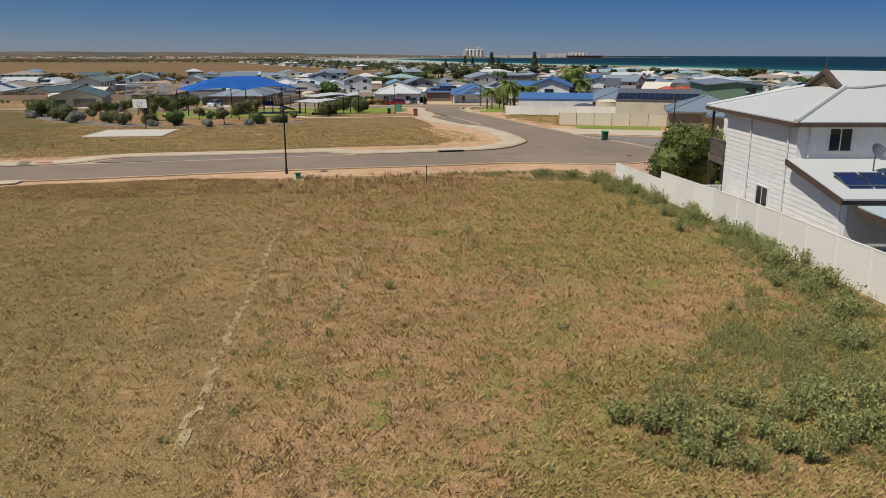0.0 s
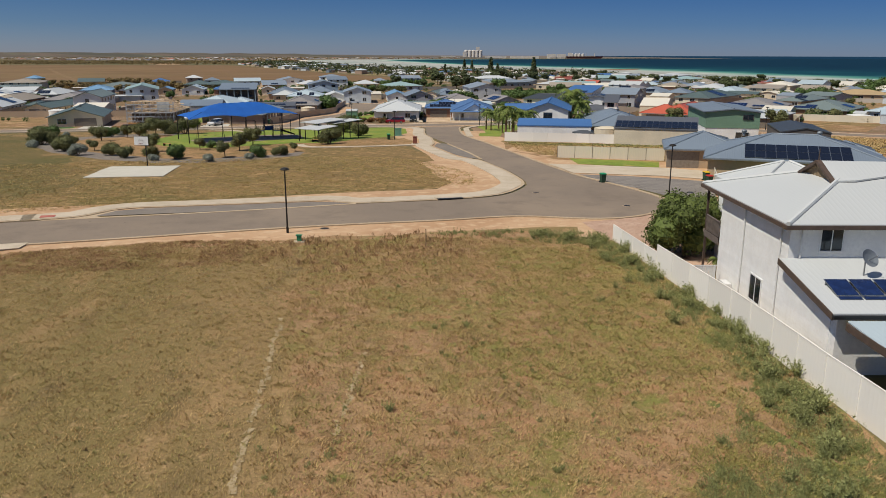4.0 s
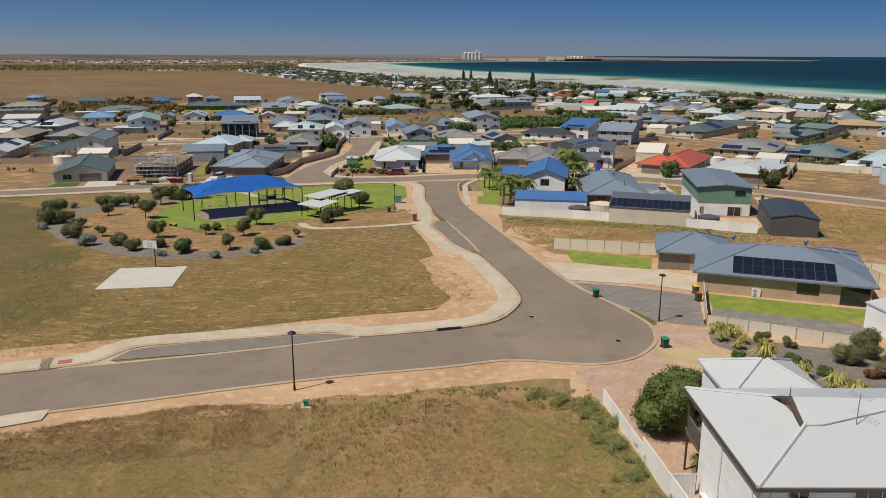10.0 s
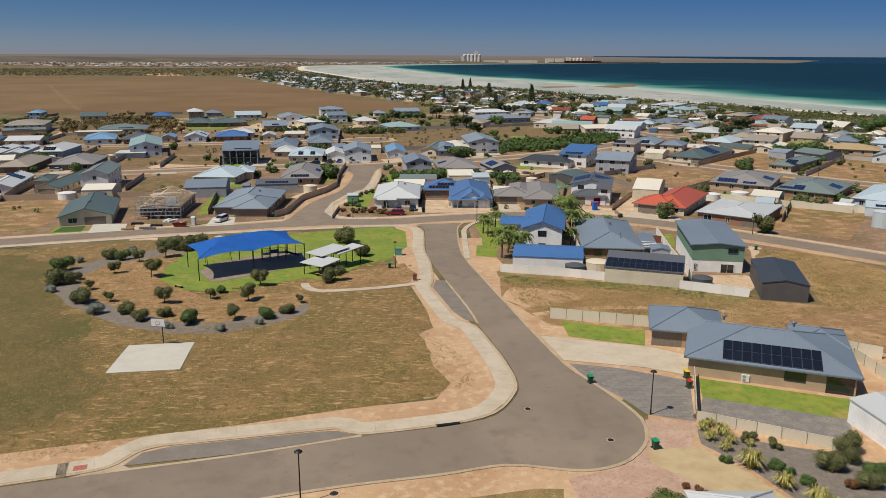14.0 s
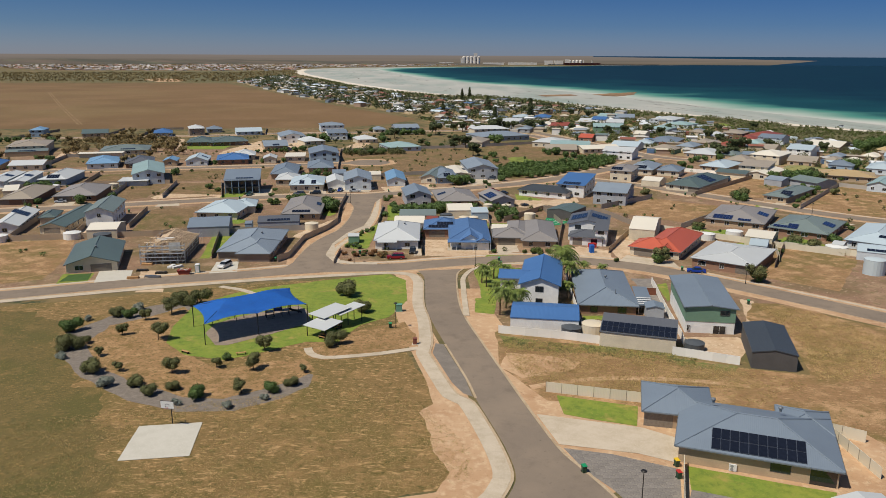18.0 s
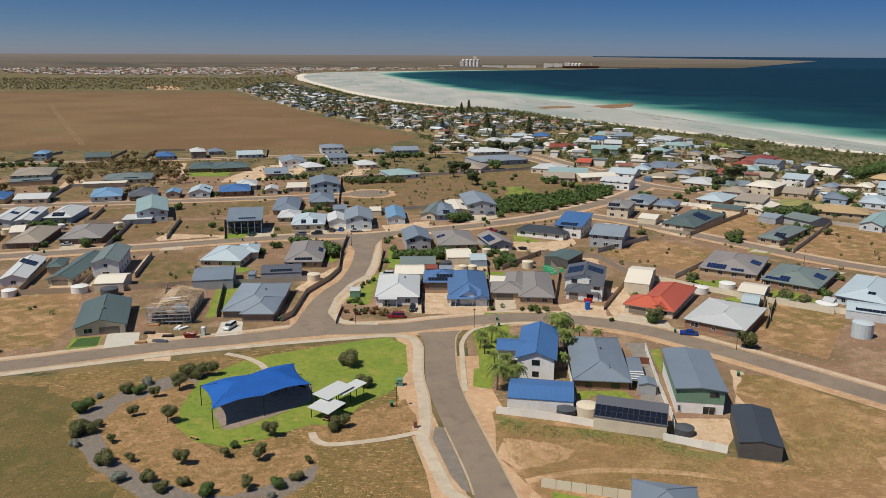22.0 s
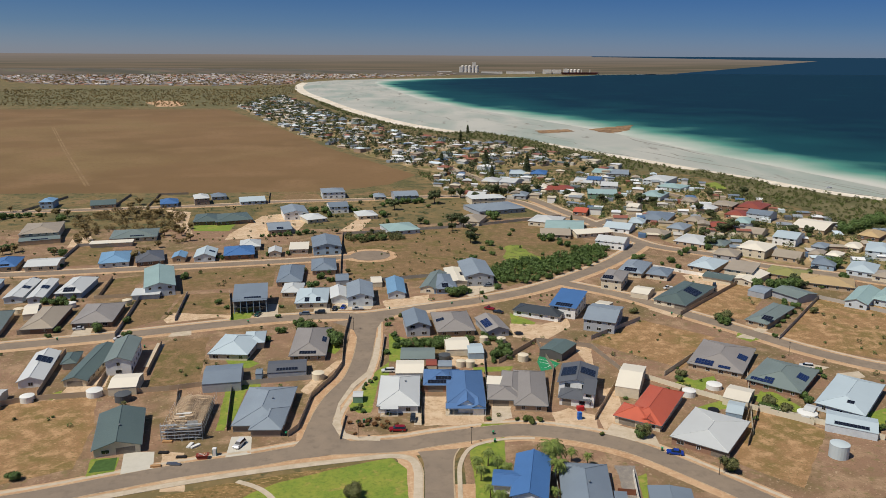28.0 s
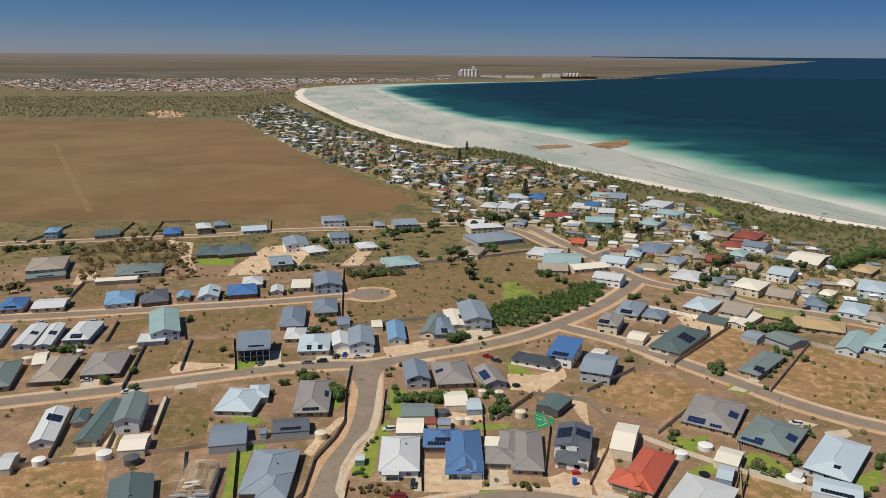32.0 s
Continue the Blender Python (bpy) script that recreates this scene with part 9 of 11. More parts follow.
patch("verge", [(0.7, 108.3), (-3.3, 102.9), (-0.8, 91.5), (1.3, 85.9), (-0.7, 80.9), (-5.1, 77.8), (1.1, 76.4), (6.3, 79.3), (8.4, 85.9), (7.4, 95.7), (4.0, 105.6)], SAND, 0.024, "bare sandy corner by the street bend", "verge", amp=0.7, step=0.8)

# ---- foreground lot ----
LOT = [(-60, -20), (15.9, -20), (15.2, 28.5), (14.8, 37.5), (13.4, 57.4), (13.2, 62.5), (8.7, 62.5), (4.7, 61.5), (-1.0, 60.2), (-3.8, 59.3), (-8.5, 59.0), (-13.7, 57.2), (-20.3, 56.8), (-25.4, 54.9), (-29.0, 53.5), (-32.3, 51.7), (-44.5, 46.8)]
foreground()
fence([(15.75, 22.0), (15.2, 28.5), (14.8, 37.5), (13.95, 48.2)], 1.75, "white", label="long white ribbed steel side fence beside the vacant lot")
fence([(13.95, 48.2), (13.2, 57.7)], 1.25, "white", label="lower white ribbed steel fence towards the street")

# ---- park ----
patch("park_grass", [(-220, 5), (-90, 51), (-40, 67), (-12, 78), (4, 83), (5, 90), (0, 108), (-6, 128), (-6, 160), (-7, 182), (-14, 185), (-45, 176), (-110, 150), (-220, 100)], PARK, 0.014, "dry olive-brown park grass with sandy gaps", "grass", amp=1.0)
patch("park_grass", [(-80.1, 72.6), (-155.6, 154.4), (-94.1, 152.9), (-80.4, 148.4), (-70.8, 132.6), (-68.8, 127.0), (-58.5, 114.5), (-51.9, 107.7), (-48.1, 97.7), (-42.2, 87.4), (-41.9, 73.6)], PARK2, 0.0165, "olive-green park grass", "grass", amp=3.0, step=0.8)
patch("garden_bed", [(-70.1, 129.7), (-72.0, 138.0), (-68.5, 149.2), (-62.8, 156.3), (-55.5, 162.3), (-50.8, 157.2), (-52.0, 145.7), (-50.9, 132.7), (-43.9, 124.1), (-34.2, 117.3), (-25.2, 119.7), (-21.6, 117.4), (-21.1, 112.5), (-24.7, 107.8), (-30.6, 103.4), (-39.1, 103.4), (-48.2, 107.1), (-59.3, 116.1)], GRAVEL, 0.024, "curved grey mulch bed with low shrubs", "garden bed", amp=0.5, step=1.5)
patch("garden_ground", [(-65.7, 132.6), (-65.8, 142.8), (-60.2, 149.3), (-55.5, 156.3), (-50.8, 149.3), (-50.9, 138.8), (-47.4, 128.5), (-36.8, 119.7), (-29.8, 123.1), (-24.0, 124.2), (-21.3, 119.8), (-23.6, 116.3), (-28.1, 111.2), (-33.5, 107.8), (-39.8, 108.3), (-50.0, 113.9), (-59.5, 122.0)], GARDEN, 0.030, "sandy ground with sparse dry grass and young trees", "garden bed", amp=0.7, step=1.5)
patch("garden_ground", [(-24.5, 130.0), (-23.4, 132.8), (-15.7, 140.7), (-7.0, 146.0), (-4.3, 132.9), (-6.3, 130.1), (-20.0, 124.2), (-23.2, 125.2)], GARDEN, 0.027, "sandy ground with sparse dry grass", "garden bed", amp=0.8, step=1.5)
patch("lawn", [(-50.9, 132.7), (-53.1, 142.2), (-53.6, 156.4), (-47.4, 167.7), (-41.9, 172.5), (-30.7, 178.7), (-20.1, 183.6), (-13.1, 186.5), (-8.7, 180.0), (-7.4, 161.8), (-10.6, 148.9), (-16.0, 143.8), (-19.1, 132.9), (-25.1, 133.4), (-31.0, 128.6), (-37.9, 123.8), (-45.8, 126.6)], LAWN, 0.036, "watered bright green park lawn", "lawn", amp=0.3, step=1.2)
patch("play_surface", [(-45.4, 138.2), (-45.2, 144.0), (-41.4, 149.4), (-31.0, 157.4), (-28.1, 153.4), (-26.3, 145.1), (-32.9, 137.3), (-39.4, 131.3), (-41.5, 131.3)], PLAYPAD, 0.045, "grey-brown soft play surface under the canopy", "playground", thick=0.03)
PATH_A = [(-24.2, 130.0), (-23.3, 127.3), (-20.7, 125.2), (-16.2, 125.8), (-10.3, 127.4), (-4.0, 130.1)]
paving(PATH_A, -0.75, 0.75, 0.02)
PATH_B = [(-52.4, 173.4), (-46.7, 170.4), (-42.3, 166.1), (-39.4, 161.0)]
paving(PATH_B, -0.8, 0.8, 0.02)
plant("round", -67.3, 129.2, 2.29)
plant("round", -65.9, 132.6, 1.06)
plant("round", -58, 117.9, 1.97)
plant("round", -48.5, 112.4, 1.49)
plant("round", -45.3, 109.3, 1.36)
plant("round", -42.4, 111.2, 1.19)
plant("round", -66.8, 149.2, 1.64)
plant("round", -23.9, 113, 1.16)
plant("round", -19.4, 131.4, 2.00)
plant("round", -56.7, 158.8, 2.41)
plant("round", -52.9, 158, 2.50)
plant("round", -21, 165.2, 2.86)
plant("round", -16.7, 152.7, 2.09)
plant("bush", -71.4, 139.4, 2.02)
plant("bush", -63.8, 148.5, 1.50)
plant("bush", -37.7, 107.7, 1.55)
plant("bush", -26.8, 110.6, 1.39)
plant("bush", -37.3, 124.1, 0.93)
plant("tree", -56.4, 151.2, 0.94)
plant("tree", -60.1, 146.7, 0.61)
plant("tree", -53, 134.1, 0.89)
plant("tree", -60.9, 137.1, 0.58)
plant("tree", -44.9, 118, 0.73)
plant("tree", -31.7, 119.7, 0.72)
plant("tree", -31.8, 128.6, 0.77)
plant("tree", -31.2, 109.8, 0.62)
plant("tree", -22.8, 118.6, 0.37)
plant("tree", -38.1, 120.4, 0.49)
plant("tree", -60.6, 125.8, 0.46)
plant("tree", -54.1, 119.1, 0.46)
plant("silver", -66.5, 125, 1.11)
plant("silver", -53.6, 112.4, 1.34)
plant("silver", -40.1, 105.4, 0.89)
plant("silver", -32, 104.5, 0.86)
plant("silver", -27.1, 107.4, 0.79)
plant("silver", -63.9, 154.3, 1.43)
plant("silver", -71.5, 146.3, 0.93)
plant("silver", -64.6, 153.9, 0.95)
plant("palm", 29.5, 177.8, 1.70)
plant("palm", 15.5, 150.9, 0.95)
plant("palm", 12.4, 150.8, 1.15)
plant("palm", 14.8, 159.6, 1.00)
plant("palm", 10.1, 177.7, 0.90)
plant("palm", 13.3, 181.8, 0.90)
plant("palm", 11, 173.8, 0.80)
plant("palm", 40.3, 182, 0.70)
plant("palm", 28.6, 163, 0.80)
for x, y, s in ((15.6, 178.6, 0.85), (17.8, 175.2, 0.8), (14.2, 155.7, 0.9), (17.0, 153.2, 0.95), (12.9, 165.0, 0.7), (30.6, 173.0, 1.25), (31.4, 180.5, 1.35), (36.3, 184.3, 0.75)):
    plant("palm", x, y, s)
plant("lime", 18.3, 59.3, 0.40)
plant("tuft", 27.9, 71.8, 1.30)
plant("tuft", 29.5, 72.7, 1.60)
plant("tuft", 28.7, 69.6, 1.20)
plant("tuft", 29.9, 66.2, 2.30)
plant("tuft", 31.6, 62.7, 1.80)
plant("tuft", 33.3, 59.8, 2.10)
plant("tuft", 34.1, 58, 2.10)
plant("tuft", 35, 56.5, 2.00)
plant("tuft", 31.6, 70.5, 0.90)
plant("tuft", 27.9, 74, 1.20)
plant("tuft", 28.9, 74.8, 1.10)
plant("tuft", 29.8, 71.1, 1.20)
plant("rust", 22.6, 62.7, 0.40)
plant("rust", 23.3, 62, 0.50)
plant("rust", 23.9, 61.2, 0.45)
plant("rust", 28.2, 76.5, 0.50)
plant("round", 37.3, 65.9, 1.52)
plant("round", 40.6, 68.1, 1.68)
plant("round", 39.3, 62.7, 1.28)
plant("round", 31.7, 71.4, 0.80)
plant("round", 34, 70.1, 0.72)
plant("bush", 27.7, 67, 0.63)
plant("bush", 32.4, 65.9, 0.77)
plant("bush", 32.9, 65.1, 0.70)
plant("bush", 41, 64.3, 1.26)
plant("bush", 34.1, 63.2, 0.70)
plant("rust", 37.8, 62.7, 0.70)
wheelie_bin(18.2, 86.0, 12, "green")
wheelie_bin(21.7, 69.9, 12, "green")
wheelie_bin(30.4, 87.5, 12, "yellow")
wheelie_bin(29.8, 84.6, 12, "red")
wheelie_bin(-9.9, 141.9, 12, "green")
wheelie_bin(-44.9, 199.8, -15)
wheelie_bin(-22.8, 208.2, -15)
wheelie_bin(16.1, 200.7, -15)
wheelie_bin(16.2, 195.7, -15)
wheelie_bin(63.2, 190.8, -15)
wheelie_bin(74.7, 199.8, -15)
wheelie_bin(68.0, 159.2, -15)
wheelie_bin(24.5, 186.5, -15)
wheelie_bin(-150.8, 279.9, 10)
wheelie_bin(-113.4, 272.0, 10)
wheelie_bin(-80.9, 302.2, 10)
wheelie_bin(-22.1, 320.9, 10)
wheelie_bin(20.2, 331.2, 10)
wheelie_bin(102.8, 314.4, 10)
wheelie_bin(6.0, 328.2, 10)
street_lamp(-12.4, 60.0)
street_lamp(23.3, 77.6)
street_lamp(-8.8, 141.9)
street_lamp(9.4, 194.8)
street_lamp(-23.3, 198.1)
street_lamp(74.5, 177.3)
street_lamp(132.6, 265.3)
street_lamp(-35.2, 293.3)
street_lamp(19.1, 335.6)
utility_box(-8.8, 153.4, 5, 1.3, 1.1, 1.5, "5f8f7c", "green steel electrical cabinet on a concrete plinth")
utility_box(-4.7, 132.2, 0, 0.7, 0.6, 1.2, "7a4a3c", "brown litter bin enclosure by the footpath", "litter_bin")
manhole(9.8, 78.9)
manhole(17.6, 71.7)
manhole(7.8, 88.1)
car(-12.3, 202.9, 3, "red", "8c1722", 4.9, "wagon")
car(-51.5, 211.0, 95, "white", "d8d8d6", 4.3, "wagon")
car(-56.9, 193.4, 75, "white", "d8d8d6", 4.8, "wagon")
car(66.3, 189.0, -14, "blue", "1c3f9a", 4.7, "sedan")
car(-58.8, 312.6, 5, "grey", "6f7680", 4.8, "wagon")
car(-52.3, 314.6, 5, "dark", "2e3236", 4.8, "wagon")
car(-46.6, 320.1, 85, "dark", "2e3236", 4.6, "ute")
car(-43.0, 322.2, 85, "blue", "2b5fa8", 4.4, "sedan")
car(-36.3, 320.1, 5, "silver", "b8bcc0", 5.0, "ute")
car(-79.1, 311.8, 80, "green", "1f4a44", 4.6, "sedan")
car(-148.3, 292.6, 20, "silver", "b8bcc0", 4.4, "sedan")
car(23.9, 361.2, 8, "silver", "b8bcc0", 4.8, "wagon")
car(134.7, 351.4, 60, "dark", "2e3236", 4.6, "wagon")
car(-18.0, 248.2, 5, "white", "d8d8d6", 4.8, "wagon")
car(-126.2, 280.6, 15, "white", "d8d8d6", 5.2, "ute")
car(-204.4, 366.0, 5, "silver", "b8bcc0", 4.6, "sedan")
car(-7.9, 210.0, 90, "dark", "2e3236", 4.0, "wagon")
car(-62.7, 438.6, 90, "white", "d8d8d6", 4.6, "ute")
car(-57.6, 428.0, 90, "white", "d8d8d6", 4.6, "wagon")
water_tank(8.0, 253.8, 1.7, 2.2, "cream")
water_tank(11.3, 253.8, 1.7, 2.2, "cream")
water_tank(2.1, 260.9, 2.2, 1.8, "dark")
water_tank(17.8, 279.2, 1.7, 2.2, "cream")
water_tank(24.6, 278.2, 1.8, 2.2, "cream")
water_tank(31.2, 259.6, 2.0, 2.4, "cream")
water_tank(-113.1, 227.7, 2.6, 2.0, "white")
water_tank(-102.2, 223.9, 2.6, 2.4, "dark")
water_tank(-42.0, 242.3, 2.2, 2.2, "cream")
water_tank(-141.9, 327.0, 2.0, 2.2, "cream")
water_tank(-184.1, 314.3, 2.2, 2.0, "cream")
water_tank(-165.1, 322.6, 2.0, 2.2, "white")
water_tank(82.8, 228.5, 2.2, 2.0, "white")
water_tank(93.3, 234.6, 2.6, 1.6, "white")
water_tank(114.4, 212.2, 3.0, 1.8, "white")
water_tank(-132.7, 223.1, 2.2, 2.0, "white")
water_tank(111.6, 187.6, 2.6, 4.0, "pale")
water_tank(25.2, 137.7, 1.9, 1.7, "dark")
water_tank(29.4, 137.7, 2.2, 2.4, "cream")
water_tank(46.4, 129.8, 1.8, 1.4, "dark")

# ---- drives, yards and lawns by the cul-de-sac ----
patch("sandy_ground", [(13.7, 111.3), (32.0, 108.5), (59.4, 97.2), (62.9, 86.2), (39.1, 50.4), (9.3, 50.3), (11.6, 64.7), (18.5, 66.9), (20.9, 69.9), (23.0, 77.9), (16.1, 93.6)], SAND, 0.0125, "sandy ground round the houses by the cul-de-sac", "yard", amp=0.3)
patch("driveway", [(14.2, 102.5), (28.8, 98.1), (33.1, 94.7), (31.0, 88.2), (26.4, 90.7), (20.3, 92.2), (16.1, 93.2)], CONCRETE, 0.045, "pale concrete driveway", "driveway", thick=0.03)
paved_yard([(16.6, 92.2), (22.8, 90.6), (30.6, 86.8), (27.7, 75.9), (22.9, 77.6), (20.9, 82.3), (18.4, 86.5)])
patch("lawn", [(18.2, 109.3), (29.9, 105.2), (28.1, 98.6), (18.3, 102.5)], LAWN, 0.04, "small watered lawn inside the cream fence", "lawn", amp=0.15)
patch("lawn", [(31.8, 87.5), (48.0, 81.4), (44.7, 76.5), (30.6, 82.0)], LAWN, 0.04, "strip of watered lawn by the house", "lawn", amp=0.15)
patch("path", [(30.6, 82.0), (44.7, 76.5), (42.8, 70.5), (28.2, 76.5)], PAVER, 0.038, "grey paved strip inside the fence", "path")
patch("pebble_bed", [(22.4, 76.5), (27.9, 75.6), (25.7, 70.5), (27.3, 64.2), (22.2, 58.4), (15.0, 56.5), (13.1, 56.7), (12.7, 59.3), (12.0, 64.2), (14.8, 65.3), (17.9, 66.8), (20.4, 69.9)], PEBBLE, 0.030, "pink pebbled verge round the cul-de-sac", "garden bed", amp=0.3, step=1.2)
patch("driveway", [(20.8, 69.6), (26.2, 70.5), (29.3, 65.3), (31.8, 59.3), (32.5, 55.8), (27.8, 55.8), (24.6, 62.7), (20.6, 66.9)], SANDDRIVE, 0.038, "compacted yellow-tan gravel driveway", "driveway", amp=0.2, step=1.2)
patch("garden_bed", [(27.4, 74.2), (31.8, 71.8), (41.5, 68.1), (43.1, 64.3), (37.6, 55.0), (33.2, 55.4), (32.0, 60.7), (29.7, 66.4), (26.6, 70.9)], GRAVEL, 0.034, "mulched front garden with grass clumps", "garden bed", amp=0.3, step=1.2)
patch("pebble_bed", [(13.4, 57.5), (14.2, 47.2), (14.9, 37.5), (15.3, 28), (16.5, 28), (16.5, 44.3), (17, 47.2), (22, 55.5), (20, 59), (14, 60.5)], PEBBLE, 0.034, "pink pebble garden beside the white house", "garden bed", amp=0.2, step=1)
fence([(16.7, 110.7), (31.0, 106.6)], 1.7, "cream")
fence([(27.8, 75.9), (31.4, 87.8)], 1.5, "cream")
fence([(27.8, 75.9), (33.3, 73.2), (41.8, 68.7)], 1.3, "cream")
fence([(11.3, 138.7), (23.6, 135.0), (29.9, 132.5)], 1.6, "white")
fence([(41.6, 127.0), (51.8, 122.1)], 1.6, "white")
fence([(45.2, 167.3), (49.6, 166.6)], 1.7, "rust")
fence([(51.5, 177.2), (47.6, 150.4), (45.8, 135.6), (44.9, 130.9)], 1.7, "white")
fence([(31.3, 181.9), (29.0, 153.3), (27.5, 138.0)], 1.7, "white")
patch("yard", [(46.5, 136.3), (57.3, 136.4), (57.4, 132.1), (51.7, 122.5), (45.1, 128.1)], YARD, 0.026, "pale compacted sand and gravel yard", "ground", amp=0.4, step=1.2)
patch("yard", [(67.8, 163.3), (69.9, 161.6), (66.7, 144.2), (61.6, 143.4)], YARD, 0.027, "pale compacted sand and gravel yard", "ground", amp=0.4, step=1.2)
patch("lot", [(11.3, 137.7), (16.9, 134.7), (16.0, 131.9), (11.7, 132.8)], WEEDMAT, 0.03, "green weeds along the fence", "ground", amp=0.4, step=1.2)
patch("lot", [(26.0, 132.4), (33.2, 130.2), (31.6, 127.6), (25.0, 129.7)], WEEDMAT, 0.03, "green weeds along the fence", "ground", amp=0.4, step=1.2)
patch("lot", [(40.4, 126.6), (44.7, 123.5), (51.3, 121.5), (50.0, 119.2), (42.9, 120.7), (39.9, 123.1)], WEEDMAT, 0.03, "green weeds along the fence", "ground", amp=0.4, step=1.2)
patch("lawn", [(29.7, 150.3), (39.6, 150.4), (41.1, 145.8), (33.9, 146.9), (32.3, 148.0), (31.3, 146.0), (29.2, 146.0)], LAWN, 0.032, "small watered back lawn", "ground", amp=0.4, step=1.2)
patch("driveway", [(47.7, 182.0), (53.3, 182.1), (52.1, 174.0), (49.1, 153.4), (46.7, 144.1), (41.8, 144.7), (45.3, 153.4), (46.9, 163.1)], PAVER, 0.034, "grey paved side driveway", "ground", amp=0.4, step=1.2)
patch("lot", [(63.3, 149.0), (69.2, 159.9), (74.4, 159.9), (80.6, 153.6), (87.0, 132.2), (81.0, 121.6), (63.1, 115.9), (64.6, 123.6)], DRYLOT2, 0.024, "reddish dry lot with wheel tracks", "ground", amp=0.4, step=1.2)
ac_unit(22.0, 152.7, -10)
ac_unit(23.3, 152.7, -10)
fence([(53.3, 97.1), (58.2, 93.8)], 1.7, "cream")
fence([(54.2, 96.0), (55.0, 84.4)], 1.6,"cream")
house(48.0, 71.2, 10.2, 6.1, -82, eave=2.8, over=0.1, name="shed", kind="gable", pitch=10, trim=False, roof="white", wall="white")
ac_unit(37.2, 86.4, -20)
plant("garden", 16.9, 52, 1.25)
plant("garden", 18.6, 55.2, 1.10)
plant("palm", 17.2, 46.6, 0.25)
window_at(hip, hip.matrix_basis.inverted() @ pose(42.1, 92.0, gz(92.0), 0, 0, -20) @ pose(2.8, -6.93, 0.9), 2.4, 1.4, True)
# solid dark block stands in for the shade inside the open alfresco
Shape().box(6.2, -6.97, 0, 9.2, -6.43, 2.3).ob("alfresco_opening", GLASS, hip)
Shape().box(-4.6, -0.04, 0, -0.6, 0.3, 2.2).ob("carport_opening", ROLLER, hip, hip.matrix_basis.inverted() @ pose(34.7, 102.4, gz(102.4), 0, 0, -14) @ pose(0, -4.68, 0))

# ---- yards of the estate ----
patch("estate_ground", [(-420, 60), (-104, 168), (-34, 195), (30, 207), (57, 195), (95, 150), (330, 60), (450, 430), (330, 560), (150, 560), (-60, 490), (-420, 480)], BARE, 0.008, "sandy yards between the houses", "yard", amp=0.5, step=10)
patch("estate_ground", [(7, 150), (7, 194), (30, 199), (56, 188), (80, 160), (66, 138), (14, 126)], BARE, 0.010, "sandy yards between the houses", "yard", amp=0.5, step=4)
patch("lawn", [(9.6, 190.4), (19.2, 199.4), (18.0, 177.7), (12.0, 162.9), (9.4, 162.9)], LAWN, 0.022, "small watered lawn", "lawn", amp=0.3, step=1.5)
patch("lawn", [(8.5, 192.4), (14.6, 196.6), (14.9, 165.2), (9.9, 165.1)], LAWN, 0.022, "small watered lawn", "lawn", amp=0.3, step=1.5)
patch("lawn", [(7.9, 163.7), (12.9, 163.8), (11.4, 151.3), (7.4, 152.5)], LAWN, 0.022, "small watered lawn", "lawn", amp=0.3, step=1.5)
patch("lawn", [(52.4, 176.0), (55.4, 178.0), (52.1, 163.2), (50.7, 161.5)], LAWN, 0.022, "small watered lawn", "lawn", amp=0.3, step=1.5)
patch("lawn", [(-22.8, 237.5), (-17.5, 245.0), (-18.4, 258.3), (-22.7, 247.5)], LAWN, 0.022, "small watered lawn", "lawn", amp=0.3, step=1.5)
patch("lawn", [(-20.4, 289.3), (-13.1, 282.7), (-13.2, 258.4), (-18.4, 258.3)], LAWN, 0.022, "small watered lawn", "lawn", amp=0.3, step=1.5)
patch("lawn", [(12.1, 252.9), (27.0, 253.9), (25.5, 249.3), (13.0, 248.3)], LAWN, 0.022, "small watered lawn", "lawn", amp=0.3, step=1.5)
patch("lawn", [(31.4, 315.9), (41.4, 303.1), (35.1, 290.8), (30.9, 296.8)], LAWN, 0.022, "small watered lawn", "lawn", amp=0.3, step=1.5)
patch("lawn", [(-95.5, 185.2), (-88.2, 186.4), (-86.2, 178.0), (-92.8, 175.6)], LAWN, 0.022, "small watered lawn", "lawn", amp=0.3, step=1.5)
patch("lawn", [(108.4, 232.6), (114.4, 217.4), (110.0, 213.9), (103.3, 224.8)], LAWN, 0.022, "small watered lawn", "lawn", amp=0.3, step=1.5)
patch("lawn", [(82.7, 238.6), (97.0, 245.2), (96.0, 236.6), (84.1, 236.6)], LAWN, 0.022, "small watered lawn", "lawn", amp=0.3, step=1.5)
patch("lawn", [(-42.5, 268.2), (-40.8, 290.3), (-38.0, 270.8), (-39.3, 265.7)], LAWN, 0.022, "small watered lawn", "lawn", amp=0.3, step=1.5)
patch("lawn", [(126.6, 210.5), (147.1, 221.2), (144.5, 214.0), (135.6, 207.2)], LAWN, 0.022, "small watered lawn", "lawn", amp=0.3, step=1.5)
patch("lawn", [(-129.3, 226.9), (-125.8, 231.6), (-122.1, 225.7), (-125.9, 223.8)], LAWN, 0.022, "small watered lawn", "lawn", amp=0.3, step=1.5)
patch("lawn", [(122.5, 285.5), (136.8, 297.5), (130.8, 288.5)], LAWN, 0.022, "small watered lawn", "lawn", amp=0.3, step=1.5)
patch("driveway", [(-88.2, 189.5), (-79.8, 189.8), (-75.8, 177.4), (-83.4, 174.6)], COURT_PAD, 0.028, "concrete driveway", "driveway")
patch("driveway", [(-58.7, 183.4), (-51.7, 184.7), (-54.8, 199.4), (-60.6, 198.8)], COURT_PAD, 0.028, "concrete driveway", "driveway")
patch("driveway", [(16.7, 209.0), (22.8, 211.6), (22.6, 228.2), (18.1, 228.2)], CONCRETE, 0.028, "concrete driveway", "driveway")
